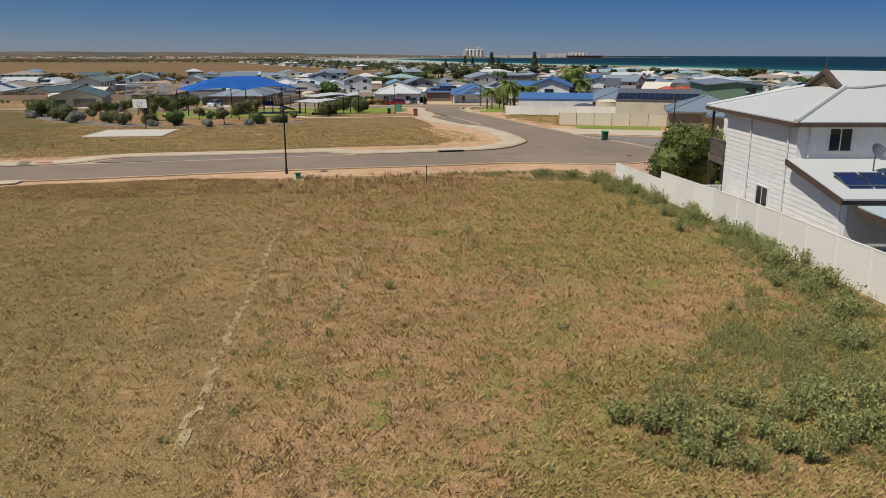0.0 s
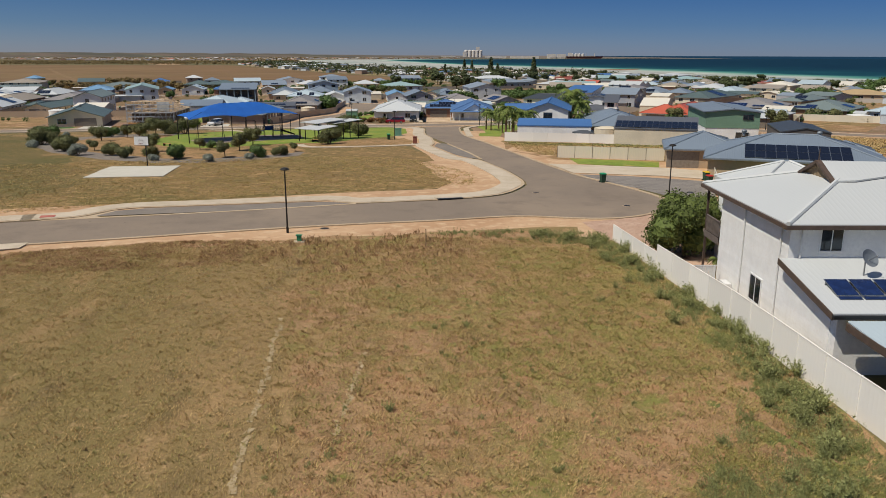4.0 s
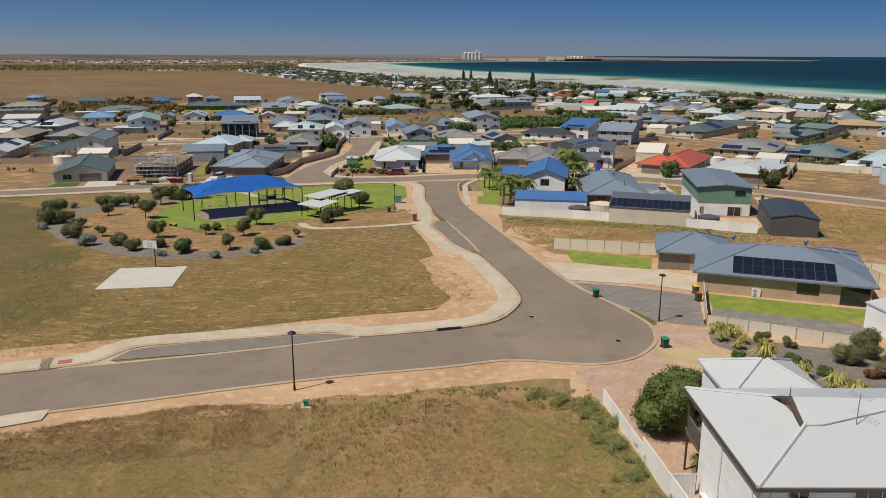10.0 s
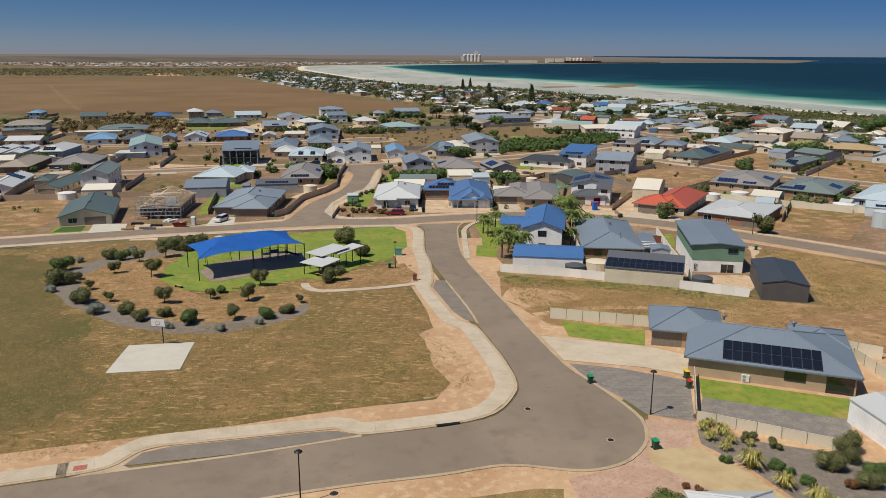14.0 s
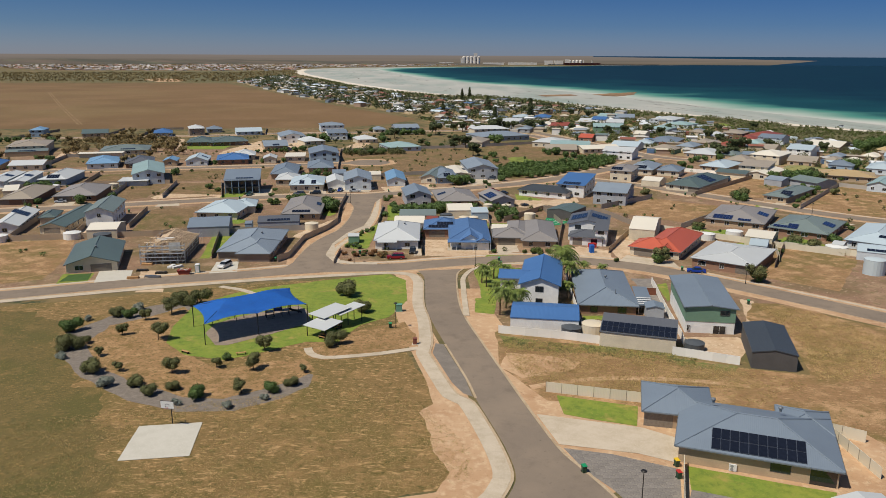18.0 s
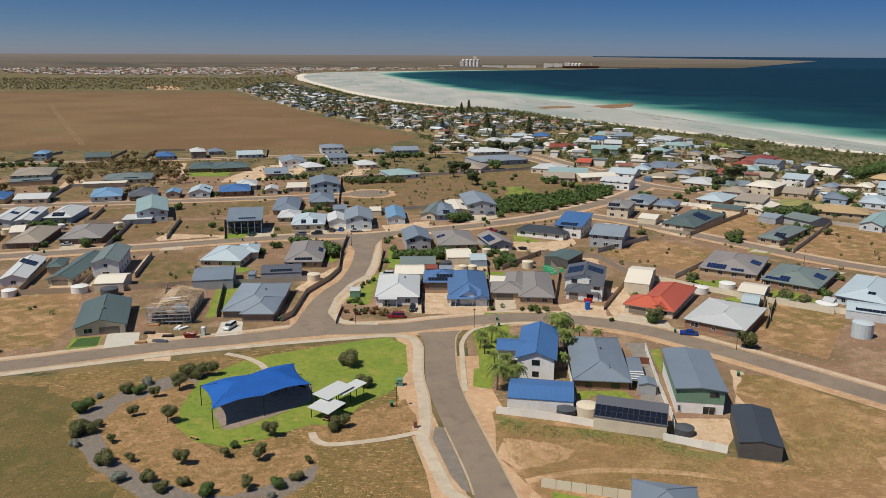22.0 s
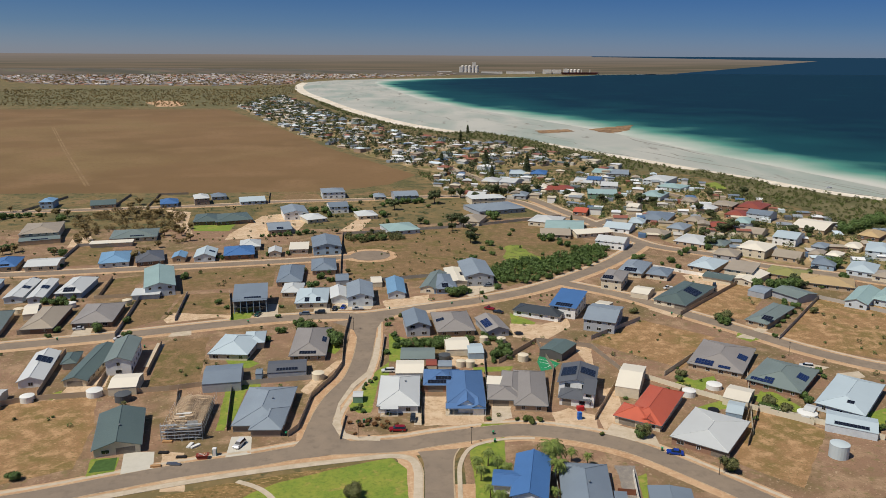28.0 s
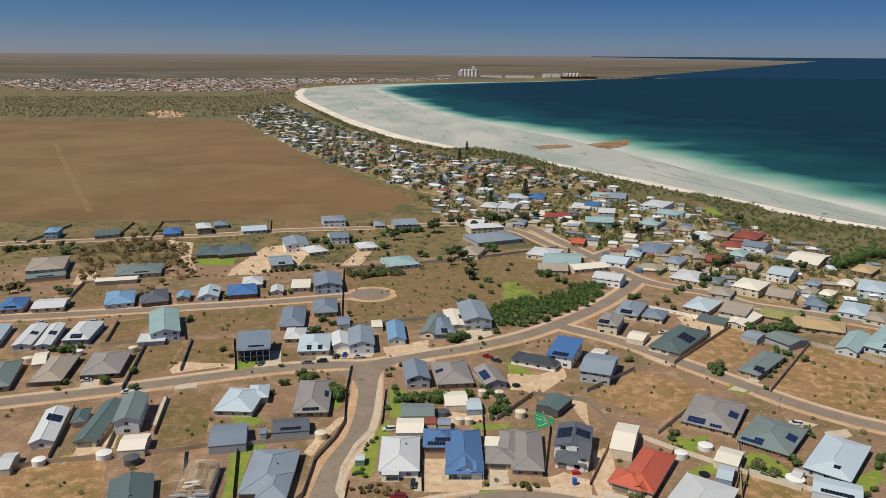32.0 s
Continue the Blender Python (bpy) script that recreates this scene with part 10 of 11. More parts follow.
patch("driveway", [(48.7, 200.5), (63.5, 193.6), (63.8, 200.5), (52.9, 207.9)], CONCRETE, 0.028, "concrete driveway", "driveway")
patch("driveway", [(-7.5, 206.7), (-5.2, 206.7), (-6.0, 220.6), (-7.9, 220.6)], CONCRETE, 0.028, "concrete driveway", "driveway")
patch("driveway", [(-79.1, 307.3), (-69.6, 309.9), (-73.3, 325.4), (-80.6, 325.4)], CONCRETE, 0.028, "concrete driveway", "driveway")
patch("driveway", [(-48.2, 318.7), (-30.4, 320.9), (-28.7, 333.0), (-47.2, 330.7)], CONCRETE, 0.028, "concrete driveway", "driveway")
patch("driveway", [(-108.6, 284.0), (-100.0, 286.4), (-102.6, 294.7), (-109.1, 292.8)], CONCRETE, 0.028, "concrete driveway", "driveway")
patch("driveway", [(-147.8, 283.8), (-140.7, 286.1), (-143.7, 295.6), (-150.3, 294.3)], CONCRETE, 0.028, "concrete driveway", "driveway")
patch("yard", [(53.8, 232.4), (60.0, 235.6), (57.4, 207.6), (49.8, 203.7), (49.7, 213.7)], YARD, 0.026, "pale compacted sand and gravel yard", "yard", amp=0.7, step=2)
patch("yard", [(94.5, 321.8), (102.7, 309.8), (108.1, 315.1), (99.0, 328.9)], YARD, 0.026, "pale compacted sand and gravel yard", "yard", amp=0.7, step=2)
patch("yard", [(127.3, 378.1), (140.7, 383.9), (150.5, 365.8), (134.2, 344.2), (127.3, 352.1)], YARD, 0.026, "pale compacted sand and gravel yard", "yard", amp=0.7, step=2)
patch("yard", [(-125.9, 256.9), (-119.4, 260.3), (-112.8, 234.9), (-123.2, 226.9), (-125.2, 223.1), (-125.6, 238.9)], YARD, 0.026, "pale compacted sand and gravel yard", "yard", amp=0.7, step=2)
patch("yard", [(30.2, 301.7), (43.5, 300.6), (55.8, 308.2), (55.2, 298.2), (40.0, 278.3), (36.0, 283.8), (29.8, 284.9)], YARD, 0.026, "pale compacted sand and gravel yard", "yard", amp=0.7, step=2)
patch("yard", [(-26.1, 333.0), (-4.8, 343.0), (-1.3, 315.7), (-22.2, 314.2)], YARD, 0.026, "pale compacted sand and gravel yard", "yard", amp=0.7, step=2)
patch("yard", [(-134.6, 473.0), (-126.5, 532.7), (-108.0, 543.8), (-91.8, 509.7), (-92.3, 479.2), (-115.7, 459.5), (-132.8, 456.7)], YARD, 0.026, "pale compacted sand and gravel yard", "yard", amp=0.7, step=2)
patch("yard", [(-5.2, 227.4), (2.4, 227.4), (2.3, 213.5), (14.1, 213.5), (14.0, 207.4), (-4.4, 206.1)], YARD, 0.026, "pale compacted sand and gravel yard", "yard", amp=0.7, step=2)
patch("yard", [(-1.5, 251.4), (16.5, 256.2), (17.9, 261.0), (5.0, 263.4), (-1.1, 256.1)], YARD, 0.026, "pale compacted sand and gravel yard", "yard", amp=0.7, step=2)
patch("yard", [(53.5, 279.5), (58.8, 271.4), (55.7, 249.4), (51.2, 279.4)], YARD, 0.026, "pale compacted sand and gravel yard", "yard", amp=0.7, step=2)
patch("yard", [(-33.9, 260.7), (-37.9, 258.3), (-44.0, 242.3), (-46.2, 231.9), (-43.4, 228.8), (-39.2, 244.5)], YARD, 0.026, "pale compacted sand and gravel yard", "yard", amp=0.7, step=2)
patch("yard", [(97.9, 345.5), (117.0, 353.6), (110.0, 339.4), (98.3, 336.3)], YARD, 0.026, "pale compacted sand and gravel yard", "yard", amp=0.7, step=2)
patch("yard", [(35.3, 215.4), (41.4, 219.0), (48.8, 213.7), (47.7, 203.7), (35.4, 203.6)], YARD, 0.026, "pale compacted sand and gravel yard", "yard", amp=0.7, step=2)
patch("yard", [(-116.4, 314.8), (-118.1, 305.1), (-114.7, 300.8), (-94.7, 309.7), (-89.0, 305.3), (-90.2, 311.7)], YARD, 0.026, "pale compacted sand and gravel yard", "yard", amp=0.7, step=2)
patch("yard", [(-228.3, 459.4), (-220.6, 466.3), (-205.9, 440.5), (-220.2, 434.3)], YARD, 0.026, "pale compacted sand and gravel yard", "yard", amp=0.7, step=2)
patch("yard", [(-182.1, 546.2), (-204.1, 555.2), (-167.4, 481.1), (-155.6, 467.1), (-170.8, 503.8)], YARD, 0.026, "pale compacted sand and gravel yard", "yard", amp=0.7, step=2)
patch("yard", [(-64.7, 482.5), (-56.3, 530.3), (-47.4, 521.9), (-51.6, 482.7)], YARD, 0.026, "pale compacted sand and gravel yard", "yard", amp=0.7, step=2)
patch("yard", [(-64.1, 168.3), (-71.1, 189.7), (-77.4, 189.7), (-70.6, 168.3)], YARD, 0.026, "pale compacted sand and gravel yard", "yard", amp=0.7, step=2)
patch("driveway", [(7.2, 351.1), (23.4, 363.7), (30.2, 352.9), (15.0, 340.1)], CONCRETE, 0.034, "concrete driveway", "driveway")
patch("driveway", [(-79.4, 303.5), (-69.6, 306.1), (-73.2, 327.6), (-79.5, 327.5)], CONCRETE, 0.034, "concrete driveway", "driveway")
patch("driveway", [(120.2, 285.5), (132.7, 296.3), (144.4, 306.9), (144.3, 302.5), (126.1, 282.7)], CONCRETE, 0.034, "concrete driveway", "driveway")
patch("driveway", [(121.5, 249.8), (137.4, 256.8), (142.2, 253.5), (127.5, 244.4)], CONCRETE, 0.034, "concrete driveway", "driveway")
patch("driveway", [(141.4, 247.6), (150.9, 249.9), (150.5, 244.5), (139.1, 238.9)], CONCRETE, 0.034, "concrete driveway", "driveway")
patch("driveway", [(-55.4, 315.3), (-47.8, 315.3), (-50.0, 327.8), (-56.8, 327.7)], CONCRETE, 0.034, "concrete driveway", "driveway")
patch("driveway", [(-104.1, 252.3), (-106.9, 275.7), (-110.4, 277.3), (-106.6, 252.3)], CONCRETE, 0.034, "concrete driveway", "driveway")
patch("driveway", [(20.2, 210.1), (24.1, 222.6), (17.1, 222.5), (16.1, 207.5)], CONCRETE, 0.034, "concrete driveway", "driveway")
patch("driveway", [(158.0, 438.8), (172.3, 430.6), (169.7, 410.4), (164.5, 405.1)], CONCRETE, 0.034, "concrete driveway", "driveway")
patch("lawn", [(-24.8, 236.1), (-20.5, 242.4), (-20.8, 235.3), (-21.0, 218.7), (-21.4, 215.2), (-25.1, 214.8), (-28.9, 219.8)], LAWN, 0.024, "small watered lawn", "lawn", amp=0.4, step=1.5)
patch("lawn", [(-78.7, 259.0), (-73.0, 262.0), (-65.3, 256.2), (-68.4, 251.5), (-74.9, 252.4)], LAWN, 0.024, "small watered lawn", "lawn", amp=0.4, step=1.5)
patch("lawn", [(82.1, 219.1), (91.9, 224.7), (92.7, 219.2), (81.6, 213.8)], LAWN, 0.024, "small watered lawn", "lawn", amp=0.4, step=1.5)
patch("lawn", [(103.9, 228.6), (112.3, 232.6), (116.1, 219.2), (112.6, 215.7), (104.9, 224.0)], LAWN, 0.024, "small watered lawn", "lawn", amp=0.4, step=1.5)
patch("lawn", [(79.1, 236.5), (86.7, 245.1), (92.0, 236.6), (88.7, 232.5)], LAWN, 0.024, "small watered lawn", "lawn", amp=0.4, step=1.5)
patch("lawn", [(-66.4, 202.6), (-71.1, 231.8), (-61.5, 239.2), (-60.3, 233.9), (-65.7, 231.8), (-64.8, 213.3), (-63.8, 202.7)], LAWN, 0.024, "small watered lawn", "lawn", amp=0.4, step=1.5)
patch("lawn", [(156.0, 497.5), (165.9, 485.7), (155.8, 471.2), (147.9, 482.5)], LAWN, 0.024, "small watered lawn", "lawn", amp=0.4, step=1.5)
patch("lawn", [(276.2, 706.8), (283.9, 672.0), (233.9, 646.2), (234.6, 678.8)], LAWN, 0.024, "small watered lawn", "lawn", amp=0.4, step=1.5)
patch("lawn", [(125.4, 296.2), (130.8, 288.5), (131.9, 285.6), (123.9, 279.9), (120.2, 285.5)], LAWN, 0.024, "small watered lawn", "lawn", amp=0.4, step=1.5)
patch("sports_court", [(37.9, 264.6), (44.4, 256.6), (41.5, 251.8), (36.6, 249.0), (36.3, 258.0)], COURT, 0.045, "bright green artificial turf court with white lines", "court", thick=0.02)
strip("court_line", [(37.4, 261), (40.2, 258.6), (40.6, 255.0), (38.6, 252.4), (37.0, 252.2)], -0.09, 0.09, FRAMEW, 0.07, 0, "white curved line painted on green turf", "court marking")
strip("court_line", [(37.2, 258.2), (42.6, 254.6)], -0.09, 0.09, FRAMEW, 0.072, 0, "white straight line painted on green turf", "court marking")
fence([(-44.2, 198.9), (-42.0, 203.6), (-41.7, 225.9), (-36.8, 242.1), (-35.1, 253.8), (-37.8, 281.6), (-38.7, 310.0)], 1.8, "sand")
fence([(-63.0, 202.5), (-70.9, 239.8)], 1.8, "dark")
fence([(-76.1, 234.0), (-41.6, 242.0)], 1.8, "grey")
fence([(-129.8, 283.9), (-139.7, 338.1)], 1.8, "grey")
fence([(-112.5, 303.9), (-119.3, 342.1)], 1.8, "grey")
fence([(-122.6, 342.0), (-160.2, 334.2)], 1.8, "sand")
fence([(-205.9, 389.1), (-214.6, 436.8)], 1.8, "grey")
fence([(-214.6, 436.8), (-195.0, 443.1)], 1.8, "grey")
fence([(-158.7, 335.7), (-165.5, 368.1)], 1.8, "brown")
fence([(-102.2, 244.2), (-108.0, 275.7)], 1.8, "brown")
fence([(-114.2, 231.6), (-119.0, 255.5)], 1.8, "sand")
fence([(-131.6, 226.9), (-141.0, 266.6)], 1.8, "sand")
fence([(-142.9, 217.2), (-133.0, 223.1), (-89.9, 231.7), (-78.5, 235.8)], 1.8, "sand")
fence([(-80.3, 208.1), (-87.0, 231.7)], 1.8, "brown")
fence([(-21.7, 284.6), (-21.1, 256.0), (-21.3, 252.7)], 1.4, "grey")
fence([(-28.8, 212.7), (-28.8, 203.4), (-28.7, 197.2)], 1.0, "sand")
fence([(-5.2, 206.7), (-6.1, 249.1)], 1.6, "dark")
fence([(15.6, 217.1), (16.8, 261.0)], 1.7, "dark")
fence([(34.7, 217.1), (41.1, 249.4), (38.5, 279.4)], 1.8, "dark")
fence([(38.5, 279.4), (21.9, 256.2)], 1.8, "sand")
fence([(38.5, 279.4), (59.1, 273.0), (65.1, 249.5)], 1.8, "dark")
fence([(65.1, 249.5), (82.8, 232.5), (100.4, 217.4), (114.2, 207.1)], 1.8, "cream")
fence([(48.1, 210.2), (60.1, 236.5)], 1.7, "sand")
fence([(65.7, 205.3), (81.8, 232.5)], 1.7, "brown")
fence([(91.6, 203.8), (103.7, 226.7)], 1.7, "brown")
fence([(79.5, 245.1), (102.7, 271.7)], 1.8, "cream")
fence([(106.2, 313.1), (150.1, 362.3)], 1.8, "brown")
fence([(136.6, 282.8), (179.4, 338.4)], 1.8, "grey")
fence([(60.9, 282.3), (86.7, 306.5)], 1.8, "grey")
fence([(179.4, 338.4), (201.8, 313.8)], 1.8, "grey")
fence([(115.0, 394.3), (138.5, 375.5)], 1.8, "white")
fence([(-48.5, 352.2), (-61.5, 471.1)], 1.8, "dark")
fence([(-61.5, 471.1), (16.5, 495.6), (87.7, 532.6)], 1.8, "grey")
fence([(-45.3, 360.6), (6.8, 377.0)], 1.8, "grey")
fence([(-304.9, 544.2), (-298.6, 602.8)], 1.7, "dark")
fence([(-246.0, 563.9), (-252.5, 614.4)], 1.7, "dark")
fence([(-220.2, 564.4), (-229.2, 614.8), (-207.2, 619.6)], 1.7, "dark")
fence([(-132.7, 581.1), (-141.7, 627.6)], 1.7, "dark")
fence([(-89.0, 305.3), (-99.8, 343.8)], 1.8, "grey")
fence([(92.6, 199.9), (108.6, 244.8)], 1.8,"cream")
fence([(88.7, 193.7), (101.9, 218.1)], 1.8, "brown")
fence([(101.9, 218.1), (130.2, 197.3)], 1.8, "cream")

# ---- trees of the estate ----
plant("bush", -64.5, 290.1, 2.24)
plant("bush", -40.6, 278.9, 3.08)
plant("bush", -55.8, 295, 2.52)
plant("bush", -21.2, 297.7, 1.40)
plant("bush", -68, 278.7, 1.68)
plant("bush", -165.8, 301.6, 1.82)
plant("bush", -132.9, 301.9, 2.24)
plant("bush", -124.7, 283.9, 1.96)
plant("bush", 19.3, 284.9, 1.96)
plant("bush", 20.2, 263.5, 2.80)
plant("bush", 25.7, 263.5, 2.52)
plant("bush", 23, 271.2, 2.24)
plant("bush", -12.9, 273.6, 2.52)
plant("bush", -7.3, 276.3, 2.52)
plant("bush", -1.6, 273.7, 3.08)
plant("bush", 1.8, 276.4, 2.80)
plant("bush", -18, 284.6, 1.68)
plant("bush", 20.1, 344.8, 1.40)
plant("round", -84.2, 318.4, 1.92)
plant("round", -79.6, 382.6, 2.24)
plant("round", -71.3, 378, 2.40)
plant("round", 123.1, 306.8, 3.52)
plant("round", 86.6, 316.3, 1.92)
plant("round", 85.6, 245.1, 1.92)
plant("round", 106.6, 221, 2.56)
plant("round", 108.9, 215.6, 2.56)
plant("round", 166.6, 316.9, 2.24)
plant("round", 138.1, 303.7, 1.92)
plant("gum", 179.3, 362.6, 0.85)
plant("gum", 179.8, 354.2, 0.68)
plant("gum", -47.3, 378.3, 0.51)
plant("tree", 77.5, 179, 1.25)
plant("tree", 60, 198.8, 1.12)
plant("bush", 60, 198.8, 2.24)
plant("bush", 78.9, 180.6, 2.10)
plant("bush", 97.7, 223.6, 1.96)
plant("bush", -110.7, 173.8, 1.96)
plant("lime", -21.3, 209.4, 0.80)
plant("lime", -24.9, 219.5, 0.80)
plant("lime", -15.5, 213.4, 0.70)
plant("lime", 47.9, 200.5, 0.90)
plant("rust", -23.5, 205.6, 0.80)
plant("rust", -19.4, 206.8, 0.80)
plant("rust", -14.9, 203.8, 0.70)
plant("rust", -24.6, 200.1, 0.60)
plant("gum", 22.1, 449.6, 0.85)
plant("gum", -35.8, 530.7, 0.51)
plant("gum", -48.3, 557.8, 0.42)
plant("gum", -60.9, 576.5, 0.59)
plant("gum", -86.9, 557.1, 0.51)
plant("gum", -71.6, 521.6, 0.51)
plant("gum", -29.5, 490.4, 0.59)
plant("gum", 8.6, 483.5, 0.94)
plant("gum", 19.9, 483.7, 0.77)
plant("gum", -1, 577.5, 0.51)
plant("gum", 35.1, 630.8, 0.77)
plant("gum", 49.6, 631.1, 0.71)
plant("gum", -79.4, 468.1, 0.59)
plant("gum", -65.7, 475.3, 0.51)
plant("gum", -43.5, 475.6, 0.51)
plant("bush", -41.8, 455.2, 2.80)
plant("bush", -49.1, 457.7, 2.80)
plant("bush", -34.8, 457.9, 2.80)
plant("bush", 13.5, 398.3, 2.80)
plant("bush", 24.7, 431.3, 2.10)
plant("bush", 37, 379.1, 1.82)
plant("bush", 46.1, 379.2, 1.82)
plant("bush", 56.4, 388.8, 1.82)
plant("bush", 66.4, 393.8, 1.82)
plant("bush", 76.7, 399, 1.82)
plant("bush", 90.4, 420.5, 1.82)
plant("bush", 30.3, 369.9, 1.54)
plant("bush", 65.3, 456.6, 1.82)
plant("bush", 74.3, 456.7, 1.68)
plant("bush", 45, 469.8, 1.68)
plant("big", -169, 406.8, 0.84)
plant("big", -165, 408.9, 0.84)
plant("big", -166.6, 417.6, 0.74)
plant("big", -216.2, 440.4, 0.84)
plant("big", -216.6, 453, 0.84)
plant("big", -230.4, 480.2, 0.93)
plant("big", -247.9, 510.6, 0.84)
plant("big", -219.8, 519.3, 1.02)
plant("big", -215, 527.9, 0.93)
plant("big", -203.8, 519.5, 1.02)
plant("big", -198.8, 528.1, 0.93)
plant("big", -187.9, 519.8, 0.84)
plant("big", -173.7, 466.9, 0.84)
plant("big", -162.8, 467, 0.93)
plant("big", -171.1, 481, 0.84)
plant("big", -153.3, 453.8, 0.74)
plant("big", -166.1, 435, 0.74)
plant("big", -230.2, 573.7, 0.93)
plant("big", -229.5, 554.8, 0.93)
plant("big", -217.1, 573.9, 0.84)
plant("big", -164.1, 488.5, 0.65)
plant("big", -313.1, 544.1, 0.74)
plant("big", -287.9, 535.5, 0.74)
plant("big", -271.5, 527, 0.93)
plant("big", -263.5, 527.1, 0.84)
plant("big", -248, 416.7, 0.84)
plant("big", -244.4, 422.4, 0.84)
plant("big", -218.7, 417.1, 0.65)
plant("pine", 28.3, 1005.5, 0.90)
plant("pine", 41.9, 1109.9, 0.80)
plant("pine", 47.6, 769.2, 1.10)
plant("pine", 85.4, 732, 1.10)
plant("pine", 91, 507.6, 0.35)
plant("pine", 2.8, 802.9, 0.70)
plant("pine", -58, 1002.7, 0.50)
plant("pine", 89.1, 770.2, 0.70)
plant("pine", 49, 693.7, 0.80)
SUBURB = [(-451.5, 1718.5), (-438.3, 2158.3), (-306.3, 1793.7), (-160.2, 1375.7), (-66.9, 1162.2), (17.5, 1033.7), (89.2, 969.8), (147.1, 877.4), (192.9, 789.7), (162.0, 755.5), (150.9, 788.7), (123.9, 788.1), (90.9, 787.3), (35.0, 737.0), (7.1, 736.3), (-21.7, 767.6), (-126.6, 953.0), (-253.8, 1233.2)]
DUNES = [(-397.1, 2239.0), (-274.9, 1849.0), (-179.6, 1547.2), (-73.2, 1274.9), (10.8, 1143.4), (62.3, 1152.5), (100.5, 1098.7), (138.7, 1014.6), (158.2, 946.6), (185.6, 904.8), (207.9, 854.1), (250.1, 780.8), (278.0, 742.4), (297.9, 707.3), (307.6, 667.3), (320.2, 650.3), (343.6, 618.5), (364.1, 597.6), (394.6, 551.8), (333.2, 459.9), (309.9, 502.8), (268.9, 475.5), (259.9, 472.6), (263.7, 499.1), (290.2, 557.7), (269.6, 580.0), (257.7, 606.2), (244.5, 621.1), (251.4, 646.6), (257.1, 706.4), (239.1, 744.6), (188.2, 769.2), (177.1, 829.6), (146.5, 873.1), (120.1, 926.1), (91.0, 991.0), (18.5, 1095.8), (-69.5, 1208.1), (-168.7, 1450.8), (-257.5, 1730.0)]
BLOCK = [(-20.8, 735.7), (30.0, 752.5), (104.5, 754.2), (181.4, 740.2), (229.0, 711.5), (255.5, 612.6), (266.7, 553.5), (301.1, 487.5), (235.0, 371.9), (208.8, 390.3), (179.5, 410.5), (142.5, 451.1), (97.8, 569.5), (48.8, 619.8), (10.8, 619.1)]
ESTATE = [(-135.0, 203.1), (-315.7, 526.3), (-101.0, 606.3), (-63.9, 606.9), (10.6, 608.2), (26.7, 469.5), (22.9, 398.4), (67.2, 379.4), (126.9, 432.5), (220.5, 346.5), (138.8, 203.9)]
FAR_TOWN = [(-1400, 2840), (-1750, 3150), (-2120, 3800), (-2250, 3950), (-1500, 4280), (-600, 4450), (-60, 4500), (120, 4600), (30, 4330), (-375, 3760), (-606, 3586), (-565, 3016), (-600, 2900), (-900, 2810)]
FAR_SCRUB = [(-1390.1, 2453.6), (-1059.7, 2517.2), (-665.8, 2552.9), (-548.2, 2923.4), (-489.4, 2679.0), (-423.0, 2291.8), (-422.2, 1935.4), (-466.0, 1701.8), (-955.1, 1673.2), (-1190.2, 1659.5), (-1725.3, 2423.6)]
far_scene()
patch("reef", [(235.4, 1204.3), (291.8, 1255.4), (324.7, 1282.7), (296.9, 1191.2), (262.8, 1145.6), (244.2, 1159.3)], ROCK, 0.3, "low brown rock reef on the flats", "rock", amp=5, step=6)
patch("reef", [(147.0, 1177.8), (203.8, 1203.0), (206.3, 1165.2), (154.5, 1134.6)], ROCK, 0.3, "low brown rock reef on the flats", "rock", amp=5, step=6)
far_trees("garden_shrubs", ESTATE, 260, 21, "garden shrubs between the houses", LEAF["bush"], (0.4, 0.9), 0.14, 110, 0.3, HOUSE_SPOTS, "shrubs")
far_trees("garden_shrubs", ESTATE, 170, 22, "low olive garden shrubs between the houses", LEAF["euc"], (0.5, 1.2), 0.17, 120, 0.3, HOUSE_SPOTS, "trees")
GROVE = [(-210.8, 428.5), (-251.8, 510.6), (-237.4, 564.1), (-195.5, 568.5), (-157.4, 467.1), (-154.5, 441.2), (-169.1, 453.6), (-197.1, 480.7), (-215.6, 480.4), (-206.7, 434.5)]
far_trees("grove", GROVE, 170, 31, "brown-olive gum trees in a sandy grove", LEAF["grove"], (1.3, 2.3), 0.26, 170, 0.5, HOUSE_SPOTS)
HEDGE = [(-59.0, 465.6), (-28.7, 475.8), (-20.5, 458.1), (-55.0, 446.1)]
far_trees("hedge", HEDGE, 70, 32, "grey-green shrub belt along the fence", LEAF["euc"], (1.2, 2.2), 0.26, 160, 0.3, (), "shrubs")
BELT = [(24, 384), (37.8, 402), (62, 412), (84, 434), (103, 446), (98.4, 420.6), (76.2, 396), (45.8, 369), (31.1, 362)]
far_trees("roadside_bushes", BELT, 330, 33, "dense green roadside bushes", LEAF["bush"], (1.0, 2.4), 0.42, 90, 0.1, (), "shrubs")
patch("salt_pan", [(-689.2, 1822.7), (-692.0, 1917.3), (-638.1, 1881.8), (-577.3, 1777.0), (-570.1, 1695.7), (-607.4, 1678.1)], SAND, 0.25, "pale bare salt pan in the scrub", "ground", amp=12, step=12)
patch("lot", [(47.6, 103.3), (81.3, 122.7), (97.1, 105.4), (70.7, 72.9), (51.5, 76.9), (53.7, 91.9)], DRYLOT2, 0.0055, "dry grass lot behind the houses", "lot", amp=0.5)
drain = root("drain_inlet", 0.8, 75.0, 15, "dark slot of a stormwater inlet in the kerb", "drain")
